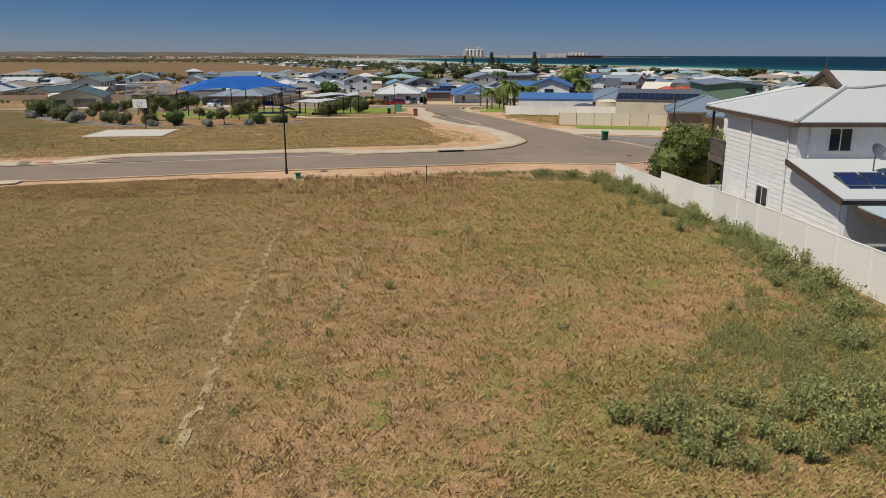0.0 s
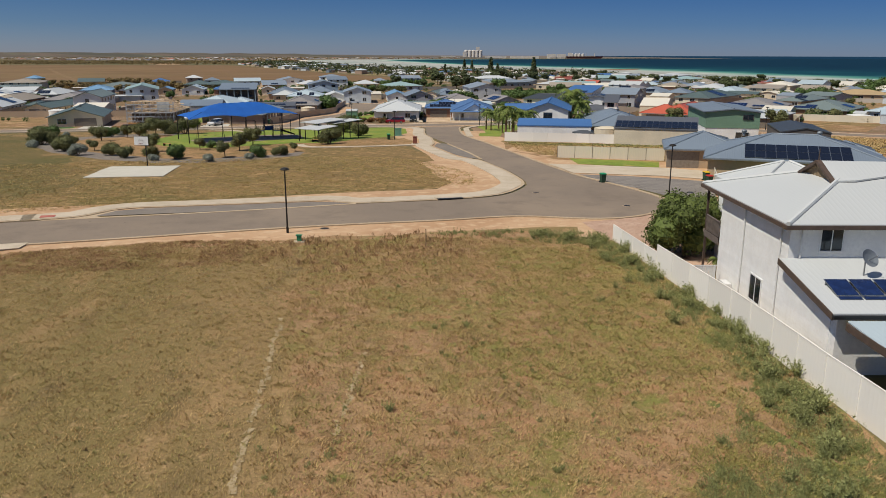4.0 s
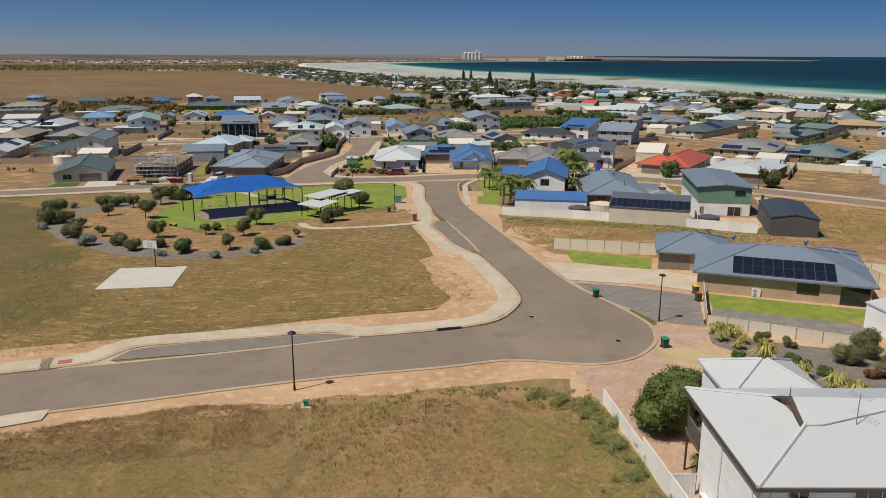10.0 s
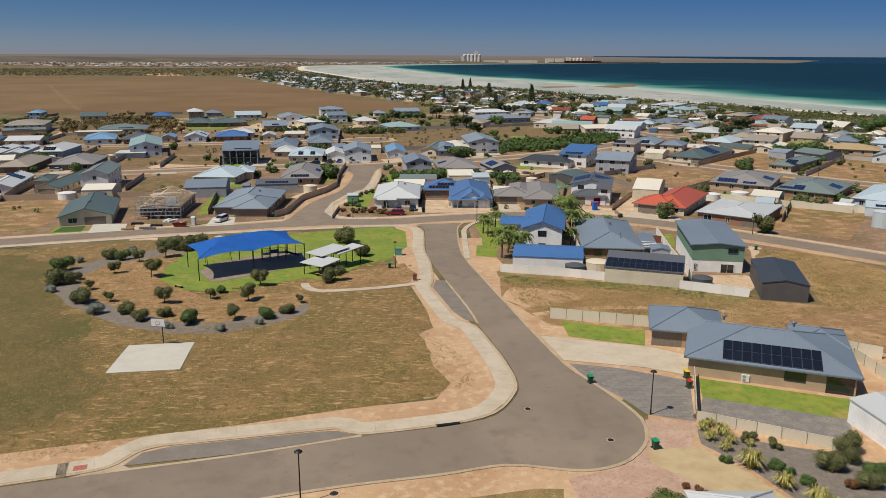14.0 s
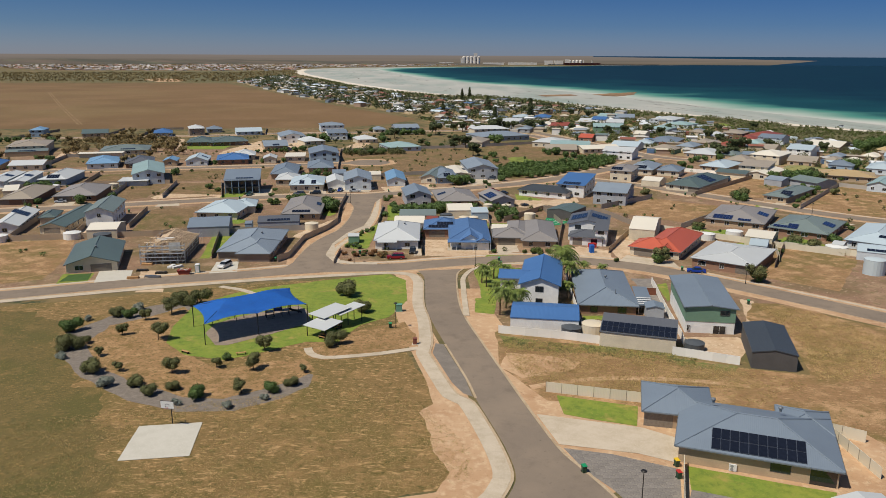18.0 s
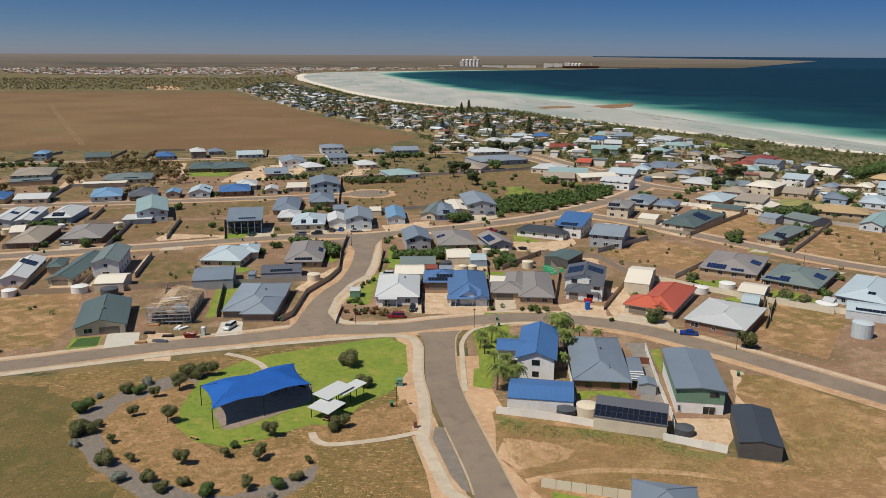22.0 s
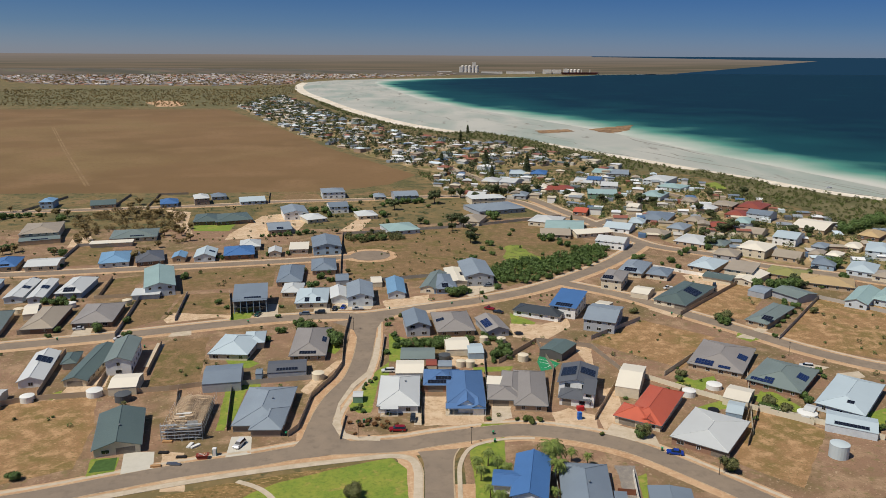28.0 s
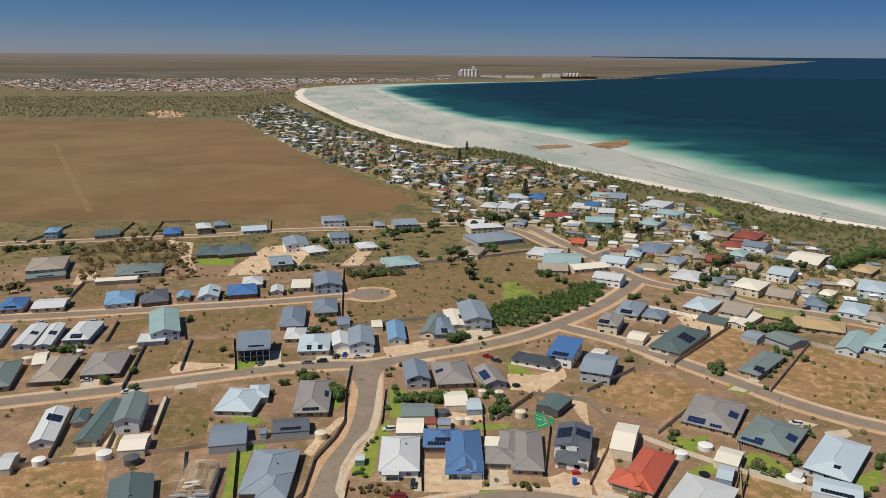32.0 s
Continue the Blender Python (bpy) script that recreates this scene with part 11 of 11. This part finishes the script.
# no hollow: a solid black box paints the shade inside the inlet slot
Shape().box(-1.3, -0.2, -0.1, 1.3, 0.2, 0.165).ob("opening", BLACK, drain)
Shape().box(-1.4, 0.2, -0.1, 1.4, 0.9, 0.17).ob("cover_slab", CONCRETE, drain)
TACTILE = material("tactile_red", ["b0685a", ("9c5a4c", 5, 0.4, 0.7)], 0.8, vary=0.08)
for x, y, rot, lift in ((-34.6, 65.9, 16, 0.125), (-32.0, 55.15, 18, 0.075)):
    tactile = root("tactile_pad", x, y, rot, "red tactile paving pad on the footpath", "paving", "tactile pads", z=gz(y) + lift)
    for i in range(4):
        for j in range(3):
            Shape().box(-0.6 + i * 0.3, -0.45 + j * 0.3, -0.03, -0.306 + i * 0.3, -0.156 + j * 0.3, 0.02).ob("tile", TACTILE, tactile)
patch("footpath", [(-60, 44.6), (-45, 50.4), (-37.2, 53.5), (-32.9, 55.5), (-31.1, 56.1), (-30.8, 54.2), (-33.9, 52.6), (-38, 50.9), (-46, 47.8), (-60, 42.4)], CONCRETE, 0.06, "pale concrete kerb ramp beside the lot", "footpath", thick=0.06)

patch("lawn", [(-92.9, 177.6), (-93.8, 184.5), (-88.8, 186.4), (-86.7, 179.3)], material("clipped_turf", ["3a5424", ("45602c", 0.6, 0.4, 0.7)], 0.95, bump=((20, 0.6, 0.04),)), 0.045, "dark green artificial lawn", "lawn")
ROUGH = [(12.2, 137.0), (24.4, 131.5), (42.1, 124.0), (52.5, 120.5), (60.0, 113.0), (47.0, 104.5), (30.0, 108.5), (17.5, 110.5), (13.5, 118.0)]
ROUGH_EAST = [(68.9, 156.0), (77.6, 152.0), (81.8, 140.7), (82.8, 124.6), (76.8, 114.1), (62.2, 115.8), (67.0, 131.0)]
for k, poly in enumerate((ROUGH, ROUGH_EAST)):
    tufts("grass", poly, 3000, 61 + k, BLADE, (0.05, 0.12), 7, 0.5, "dry grass on the rough lot", 0.03, 1.0, 0.8)
    tufts("grass", poly, 1000, 63 + k, BLADE2, (0.05, 0.13), 7, 0.5, "olive grass on the rough lot", 0.03, 1.0, 0.9)
    tufts("grass", poly, 600, 65 + k, STALK, (0.06, 0.16), 7, 0.4, "brown dead growth on the rough lot", 0.03, 1.0, 0.8)
strip("track", [(70.5, 156.0), (73.0, 146.0), (76.5, 135.0), (79.0, 124.0), (78.0, 116.0)], -1.1, 1.1, SAND, 0.026, 0, "bare sandy track through the rough lot", "track", step=1.5)
strip("track", [(14.5, 112.5), (26.0, 116.0), (40.0, 115.5), (50.0, 113.0)], -0.8, 0.8, SAND, 0.026, 0, "bare sandy track through the rough lot", "track", step=1.5)
patch("lot", [(12.0, 128.0), (17.0, 127.0), (24.0, 123.5), (22.0, 119.0), (13.5, 116.0), (11.0, 121.0)], SAND, 0.027, "bare sandy corner of the rough lot", "lot", amp=1.4, step=0.6)
tufts("grass", [(12.0, 130.0), (11.8, 135.5), (30.0, 131.0), (46.0, 126.0), (44.0, 122.5), (28.0, 126.5)], 900, 67, WEED2, (0.06, 0.2), 9, 0.6, "green weeds along the white fence", 0.035, 1.0, 0.7)
tufts("grass", [(12.0, 130.0), (11.8, 135.5), (30.0, 131.0), (46.0, 126.0), (44.0, 122.5), (28.0, 126.5)], 350, 68, LEAF["euc"], (0.08, 0.25), 9, 0.5, "green weeds along the white fence", 0.035, 1.0, 0.7)

# ---- gardens of the estate ----
plant("bush", -124.9, 411.5, 1.63)
plant("bush", -121.1, 409.4, 1.80)
plant("bush", -115.6, 410.5, 1.44)
plant("bush", -109.9, 413.9, 1.44)
plant("bush", -106.6, 416.1, 1.45)
plant("bush", -96.8, 416.2, 1.80)
plant("bush", -92.1, 417.4, 1.62)
plant("bush", -86.4, 418.5, 1.80)
plant("bush", -111.2, 463.6, 1.60)
plant("bush", -107.9, 465, 1.60)
plant("bush", -104.5, 466.4, 1.61)
plant("bush", -101.2, 467.8, 1.81)
plant("bush", -97.6, 467.9, 1.81)
plant("bush", -94.4, 470.7, 2.42)
plant("bush", -90, 470.7, 2.42)
plant("bush", -85.8, 473.6, 2.43)
plant("bush", -203.2, 391.1, 1.48)
plant("bush", -219.1, 386, 1.68)
plant("bush", -213.9, 417.1, 2.75)
plant("bush", -223.1, 422.6, 2.41)
plant("bush", -252.9, 425.7, 2.99)
plant("bush", -250.4, 430.4, 2.51)
plant("bush", -258.2, 423.4, 2.50)
plant("bush", -259.6, 510.5, 3.74)
plant("bush", -301, 521.4, 2.42)
plant("bush", -295.9, 523.2, 2.72)
plant("bush", -290.7, 525, 2.71)
plant("bush", -282.7, 525.1, 2.40)
plant("bush", -304.2, 516.3, 3.51)
plant("bush", -128.2, 368.5, 2.63)
plant("bush", -100.8, 327.4, 1.73)
plant("bush", -95, 320.4, 1.41)
plant("bush", -69.4, 308.6, 1.20)
plant("bush", -70.7, 322, 1.11)
plant("bush", -179.3, 326.7, 2.20)
plant("bush", -174.7, 325.4, 2.49)
plant("bush", -171.5, 326.8, 2.80)
plant("bush", -165.6, 322.6, 2.44)
plant("bush", -168.2, 331.2, 1.88)
plant("bush", -149.4, 300.5, 1.13)
plant("bush", -139.7, 290.8, 2.72)
plant("bush", -159.8, 294.3, 1.98)
plant("bush", -155.6, 289.5, 1.66)
plant("bush", -155.9, 283.7, 1.36)
plant("bush", -55, 290.2, 3.25)
plant("bush", -44, 278.9, 4.06)
plant("bush", -40, 274.5, 3.29)
plant("bush", -58.3, 302.4, 1.56)
plant("bush", -60.2, 299.3, 1.81)
plant("bush", -52.6, 297.5, 1.53)
plant("bush", -21.2, 297.7, 1.01)
plant("bush", -16.2, 272.5, 1.62)
plant("bush", -12.4, 272.6, 2.54)
plant("bush", -7.9, 272.6, 2.31)
plant("bush", -5.1, 276.4, 2.11)
plant("bush", -2.7, 272.6, 2.54)
plant("bush", 1.1, 272.6, 3.00)
plant("bush", 4.6, 270.6, 2.07)
plant("bush", -16.6, 279, 1.66)
plant("bush", -19.6, 265.8, 1.36)
plant("bush", 12.1, 279.2, 2.13)
plant("bush", 21.4, 280.4, 1.67)
plant("bush", 23.8, 276.5, 1.88)
plant("bush", 25.7, 271.2, 2.08)
plant("bush", 23.6, 264.5, 2.25)
plant("bush", 20.9, 257.6, 1.54)
plant("bush", 26.6, 261.1, 1.11)
plant("bush", 18.8, 276.5, 1.41)
plant("bush", -6.3, 234.1, 0.80)
plant("bush", -6, 228.9, 0.78)
plant("bush", -6.5, 239.5, 0.81)
plant("bush", 16.3, 241.3, 0.72)
plant("bush", 15.9, 234.2, 0.70)
plant("bush", 16.4, 247, 0.74)
plant("bush", 15.2, 210.1, 0.90)
plant("bush", -22.2, 241.1, 0.93)
plant("bush", -23.4, 238.6, 0.92)
plant("bush", -24.6, 236.1, 0.91)
plant("bush", -25.7, 233.2, 0.90)
plant("bush", -25.3, 217.6, 1.12)
plant("bush", -23.6, 215.1, 0.92)
plant("bush", -27, 216.2, 0.93)
plant("rust", -27, 207.3, 0.80)
plant("rust", -24.2, 206, 0.88)
plant("rust", -21.7, 208.3, 0.80)
plant("rust", -19.3, 206, 0.97)
plant("rust", -16.7, 204.7, 1.05)
plant("rust", -18.9, 210, 0.81)
plant("rust", -15.5, 207.3, 0.89)
plant("rust", -12.7, 206, 0.79)
plant("lime", -17.4, 310.3, 1.31)
plant("lime", -20.4, 305.8, 1.04)
plant("lime", -24.4, 208, 0.80)
plant("lime", -21.4, 206, 0.71)
plant("lime", 29, 208.2, 1.61)
plant("lime", 26.5, 209.5, 1.26)
plant("lime", 30.9, 209.5, 1.08)
plant("lime", 23.8, 210.2, 0.90)
plant("bush", -91.8, 547.7, 3.26)
plant("bush", -82.9, 544.2, 3.70)
plant("bush", -76.8, 530, 3.15)
plant("bush", -73.5, 570.5, 2.90)
plant("bush", -67.8, 559.4, 2.84)
plant("bush", -62.3, 548.2, 2.78)
plant("bush", -57.2, 539.2, 2.73)
plant("bush", -54.6, 607.1, 2.56)
plant("bush", -42.8, 571, 2.40)
plant("bush", -39.1, 582.7, 2.94)
plant("bush", -34.9, 586.8, 2.96)
plant("bush", -27.9, 582.9, 3.43)
plant("bush", -23.6, 587, 2.96)
plant("bush", -19, 583, 2.94)
plant("bush", -14.6, 587.1, 3.45)
plant("bush", -39.9, 530.6, 3.58)
plant("bush", -7.6, 567.8, 1.91)
plant("bush", -8.8, 506.1, 2.55)
plant("bush", -34.6, 510.6, 2.15)
plant("bush", -29.7, 494.9, 1.67)
plant("bush", 37.6, 523.2, 4.85)
plant("bush", 45, 469.8, 1.39)
plant("bush", -16, 486.1, 2.45)
plant("bush", 1, 498.4, 2.09)
plant("bush", -57.8, 378.2, 2.26)
plant("bush", -59.4, 369.1, 2.52)
plant("bush", -54.5, 364.8, 2.18)
plant("bush", -61.2, 352.1, 3.01)
plant("bush", -62.7, 344.1, 2.36)
plant("bush", -63.9, 334.9, 1.73)
plant("bush", -55.5, 332.8, 1.42)
plant("bush", -52.9, 333.5, 1.43)
plant("bush", -58.9, 329.1, 1.27)
plant("bush", 6.2, 340.8, 3.74)
plant("bush", 10.4, 343.2, 3.19)
plant("bush", 14.6, 346.3, 1.76)
plant("bush", 29, 352.9, 2.09)
plant("bush", 22.4, 337.1, 1.28)
plant("bush", 36.7, 433.8, 1.47)
plant("bush", 48.2, 484, 1.64)
plant("bush", 49.1, 437.5, 1.11)
plant("bush", 59.9, 420.2, 1.25)
plant("bush", 30.5, 443.4, 2.62)
plant("bush", 30.7, 419.9, 1.77)
plant("bush", 18.6, 408.8, 2.41)
plant("bush", 68.9, 456.6, 3.50)
plant("bush", 72.7, 446.4, 2.85)
plant("bush", 64.4, 463.2, 2.56)
plant("bush", 77.2, 441.5, 2.64)
plant("bush", 80.2, 434.3, 2.23)
plant("bush", 84.8, 426.2, 2.01)
plant("bush", 83, 477.3, 2.85)
plant("bush", 86.5, 420.5, 1.62)
plant("bush", 93.9, 438.1, 2.45)
plant("bush", 96.8, 432.1, 1.86)
plant("bush", 37.3, 365.6, 2.33)
plant("bush", 42.8, 363.1, 2.62)
plant("bush", 49, 365.7, 2.65)
plant("bush", 55.7, 372, 2.69)
plant("bush", 62.7, 379.4, 2.60)
plant("bush", 69.4, 387, 2.81)
plant("bush", 75.3, 391, 2.52)
plant("bush", 81.1, 397, 2.39)
plant("bush", 31.9, 371.7, 2.04)
plant("bush", 27.9, 379, 1.76)
plant("bush", 25.5, 388.5, 1.48)
plant("bush", 87.2, 404.3, 1.92)
plant("bush", 129, 404.7, 2.50)
plant("bush", 140.5, 421.1, 2.24)
plant("bush", 144.9, 426.8, 2.65)
plant("bush", 128.3, 391.5, 2.08)
plant("bush", 122.7, 399.5, 1.41)
plant("bush", 111, 409.8, 2.50)
plant("bush", 114.8, 412, 2.16)
plant("bush", 150.8, 432.7, 2.31)
plant("bush", 160.2, 435.2, 2.73)
plant("bush", 163.9, 421.4, 2.66)
plant("bush", 189.9, 423.9, 3.51)
plant("bush", 187.3, 421.6, 2.72)
plant("bush", 194.2, 418.3, 2.33)
plant("bush", 121.9, 303.6, 2.76)
plant("bush", 123.3, 300.5, 2.47)
plant("bush", 158.6, 358.2, 3.30)
plant("bush", 165.5, 354.1, 4.61)
plant("bush", 169.8, 354.1, 4.63)
plant("bush", 177.4, 358.3, 3.37)
plant("bush", 159.5, 327.2, 2.46)
plant("bush", 152.4, 316.8, 1.78)
plant("bush", 161.9, 323.7, 2.14)
plant("bush", 157.6, 316.8, 1.49)
plant("bush", 142.9, 297.6, 1.25)
plant("bush", 147.3, 303.8, 1.28)
plant("bush", 152.1, 310.2, 1.31)
plant("bush", 214.4, 395.4, 4.54)
plant("bush", 136.9, 303.7, 1.27)
plant("bush", 138.5, 298.8, 1.11)
plant("bush", 135.5, 285.6, 1.34)
plant("bush", 135.1, 247.6, 1.67)
plant("bush", 135.1, 243.2, 1.18)
plant("bush", 119.5, 226.7, 1.96)
plant("bush", 119.7, 222.9, 1.72)
plant("bush", 103, 219.2, 1.44)
plant("bush", 105.1, 217.4, 1.64)
plant("bush", 106.2, 215.6, 1.63)
plant("bush", 107.3, 213.9, 1.42)
plant("bush", 100.5, 232.6, 0.97)
plant("bush", 97.7, 210.4, 0.99)
plant("bush", 80.1, 236.5, 0.95)
plant("bush", 83.3, 240.8, 1.51)
plant("bush", 84.8, 235.7, 0.96)
plant("bush", 74.8, 228.5, 0.92)
plant("bush", 76.9, 232.5, 0.83)
plant("bush", 62.2, 228.4, 0.91)
plant("bush", 61.1, 225.4, 0.79)
plant("bush", 84.8, 232.5, 1.05)
plant("bush", 208.6, 371.6, 2.87)
plant("bush", 195, 380.6, 2.16)
plant("bush", 188.4, 354.3, 1.69)
plant("bush", 137.4, 207.2, 1.26)
plant("bush", 150.8, 225, 2.52)
plant("bush", 146.2, 221.2, 1.80)
plant("bush", 132.9, 203.9, 1.44)
plant("bush", 61, 219, 0.97)
plant("bush", 263.6, 479.7, 5.05)
plant("bush", 270.4, 484.2, 5.58)
plant("bush", 276.9, 487.2, 6.11)
plant("bush", 285.9, 493.3, 6.22)
plant("bush", 298.6, 505.8, 5.91)
plant("bush", 306.4, 509.1, 6.48)
plant("bush", 309.3, 506, 5.97)
plant("gum", -3.3, 583.3, 1.61)
plant("gum", 10.7, 612.6, 1.05)
plant("gum", 17.6, 608.4, 1.36)
plant("gum", -1.1, 612.3, 0.95)
plant("gum", -33.3, 558, 1.28)
plant("gum", 8.8, 501.6, 1.27)
plant("gum", 16.5, 495.6, 1.37)
plant("gum", 13, 514.5, 1.07)
plant("gum", 19.3, 449.5, 1.25)
plant("gum", 22.4, 472.2, 0.88)
plant("gum", -12.7, 506.1, 0.82)
plant("gum", 43.3, 608.8, 1.79)
plant("gum", 52.7, 609, 1.37)
plant("gum", 60.7, 620, 1.29)
plant("gum", 72.6, 620.2, 1.51)
plant("gum", 84.1, 636.4, 1.22)
plant("gum", 28.8, 598, 1.13)
plant("gum", 7.1, 736.3, 1.01)
plant("gum", 21.5, 752.3, 1.16)
plant("gum", 99.8, 643.7, 1.12)
plant("gum", 104.3, 609.9, 1.17)
plant("gum", 115.6, 621, 1.09)
plant("gum", 125.1, 621.2, 1.21)
plant("gum", 128.2, 589.5, 1.15)
plant("gum", 141.9, 589.7, 1.26)
plant("gum", 159.2, 586, 1.36)
plant("gum", 166.6, 580.2, 1.15)
plant("gum", 182, 611.3, 1.10)
plant("gum", 193.4, 552.3, 1.22)
plant("gum", 222.3, 612, 1.01)
plant("gum", 141.9, 739.3, 1.43)
plant("gum", 156.3, 755.4, 1.33)
plant("gum", 130.1, 771.2, 1.21)
plant("gum", 255, 623.5, 1.27)
plant("gum", 181.7, 471.6, 1.51)
plant("gum", 194.5, 486.1, 1.33)
plant("gum", 168.3, 464.5, 1.14)
plant("gum", 209.8, 486.3, 1.22)
plant("gum", 192.8, 525.6, 1.16)
plant("gum", 237.6, 472.3, 1.10)
plant("gum", 228.2, 472.2, 1.21)
plant("gum", 163.2, 438.9, 1.19)
plant("gum", 170.6, 445.1, 1.10)
plant("gum", 197, 445.4, 0.78)
house(-26.2, 224.3, 3.1, 4.2, 3, eave=2.3, over=0.1, name="shed", kind="gable", pitch=10, trim=False, roof="white", wall="green")
house(-62.6, 243.2, 2.1, 4.4, 6, eave=2.3, over=0.1, name="shed", kind="gable", pitch=10, trim=False, roof="bluegrey", wall="blue")
house(-31.2, 359.9, 5.3, 10.4, 8, eave=2.6, over=0.1, name="shed", kind="gable", pitch=10, trim=False, roof="cream", wall="cream")
house(154.9, 344.2, 8.1, 12.2, -48, eave=2.8, over=0.1, name="shed", kind="gable", pitch=10, trim=False, roof="slate", wall="grey")
house(2.2, 250.8, 4.8, 5.4, -0, eave=2.4, over=0.1, name="shed", kind="gable", pitch=10, trim=False, roof="slate", wall="cream")
house(116.2, 214.2, 3.0, 5.1, -39, eave=2.4, over=0.1, name="shed", kind="gable", pitch=10, trim=False, roof="white", wall="cream")
house(-2.7, 251.7, 3.8, 5.3, 1, eave=2.4, over=0.1, name="shed", kind="gable", pitch=10, trim=False, roof="brownred", wall="cream")
car(-178.7, 367.1, 3, "silver", "b8bcc0", 4.8, "wagon")
car(-60.4, 433.8, 88, "white", "d8d8d6", 5.0, "ute")
car(24.2, 357.0, 10, "grey", "6f7680", 4.6, "wagon")
car(137.0, 358.0, 70, "dark", "2e3236", 4.6, "wagon")
car(97.3, 434.5, 10, "white", "d8d8d6", 4.7, "wagon")
car(106.0, 438.2, 12, "blue", "2b4f78", 4.5, "wagon")
car(203.5, 392.3, -12, "dark", "2e3236", 4.6, "wagon")
car(22.7, 320.6, -30, "red", "7a2a22", 4.8, "ute")
car(26.3, 315.9, -30, "dark", "2e3236", 4.6, "sedan")
car(112.7, 353.6, 20, "white", "d8d8d6", 4.8, "ute")
car(133.7, 253.5, -15, "white", "d8d8d6", 4.8, "wagon")
car(345.2, 660.5, -10, "white", "d8d8d6", 4.8, "wagon")
utility_box(43.4, 210.9, 10, 1.2, 1.2, 2.2, "1f5fb0", "blue portable site toilet on the sand", "portable_toilet")
utility_box(44.8, 217.2, 10, 2.2, 1.4, 1.3, "a8282a", "red steel site bin on the sand", "site_bin")
trampoline(-68.4, 278.7)
trampoline(32.5, 288.4)
trampoline(86.8, 216.6)
LOT_B = [(11.4, 133.1), (29.0, 128.0), (41.7, 123.9), (51.3, 118.8), (52.8, 112.3), (21.0, 111.4), (12.2, 119.5)]
LOT_C = [(69.5, 159.9), (80.4, 153.0), (86.8, 132.2), (80.8, 121.6), (63.1, 115.9), (68.6, 134.5)]
tufts("grass", LOT_B, 5000, 61, BLADE, (0.08, 0.22), 5, 0.5, "dry grass tufts on the lot", 0.02, 1.0, 0.3)
tufts("grass", LOT_C, 5000, 63, BLADE, (0.08, 0.22), 5, 0.5, "dry grass tufts on the lot", 0.02, 1.0, 0.5)
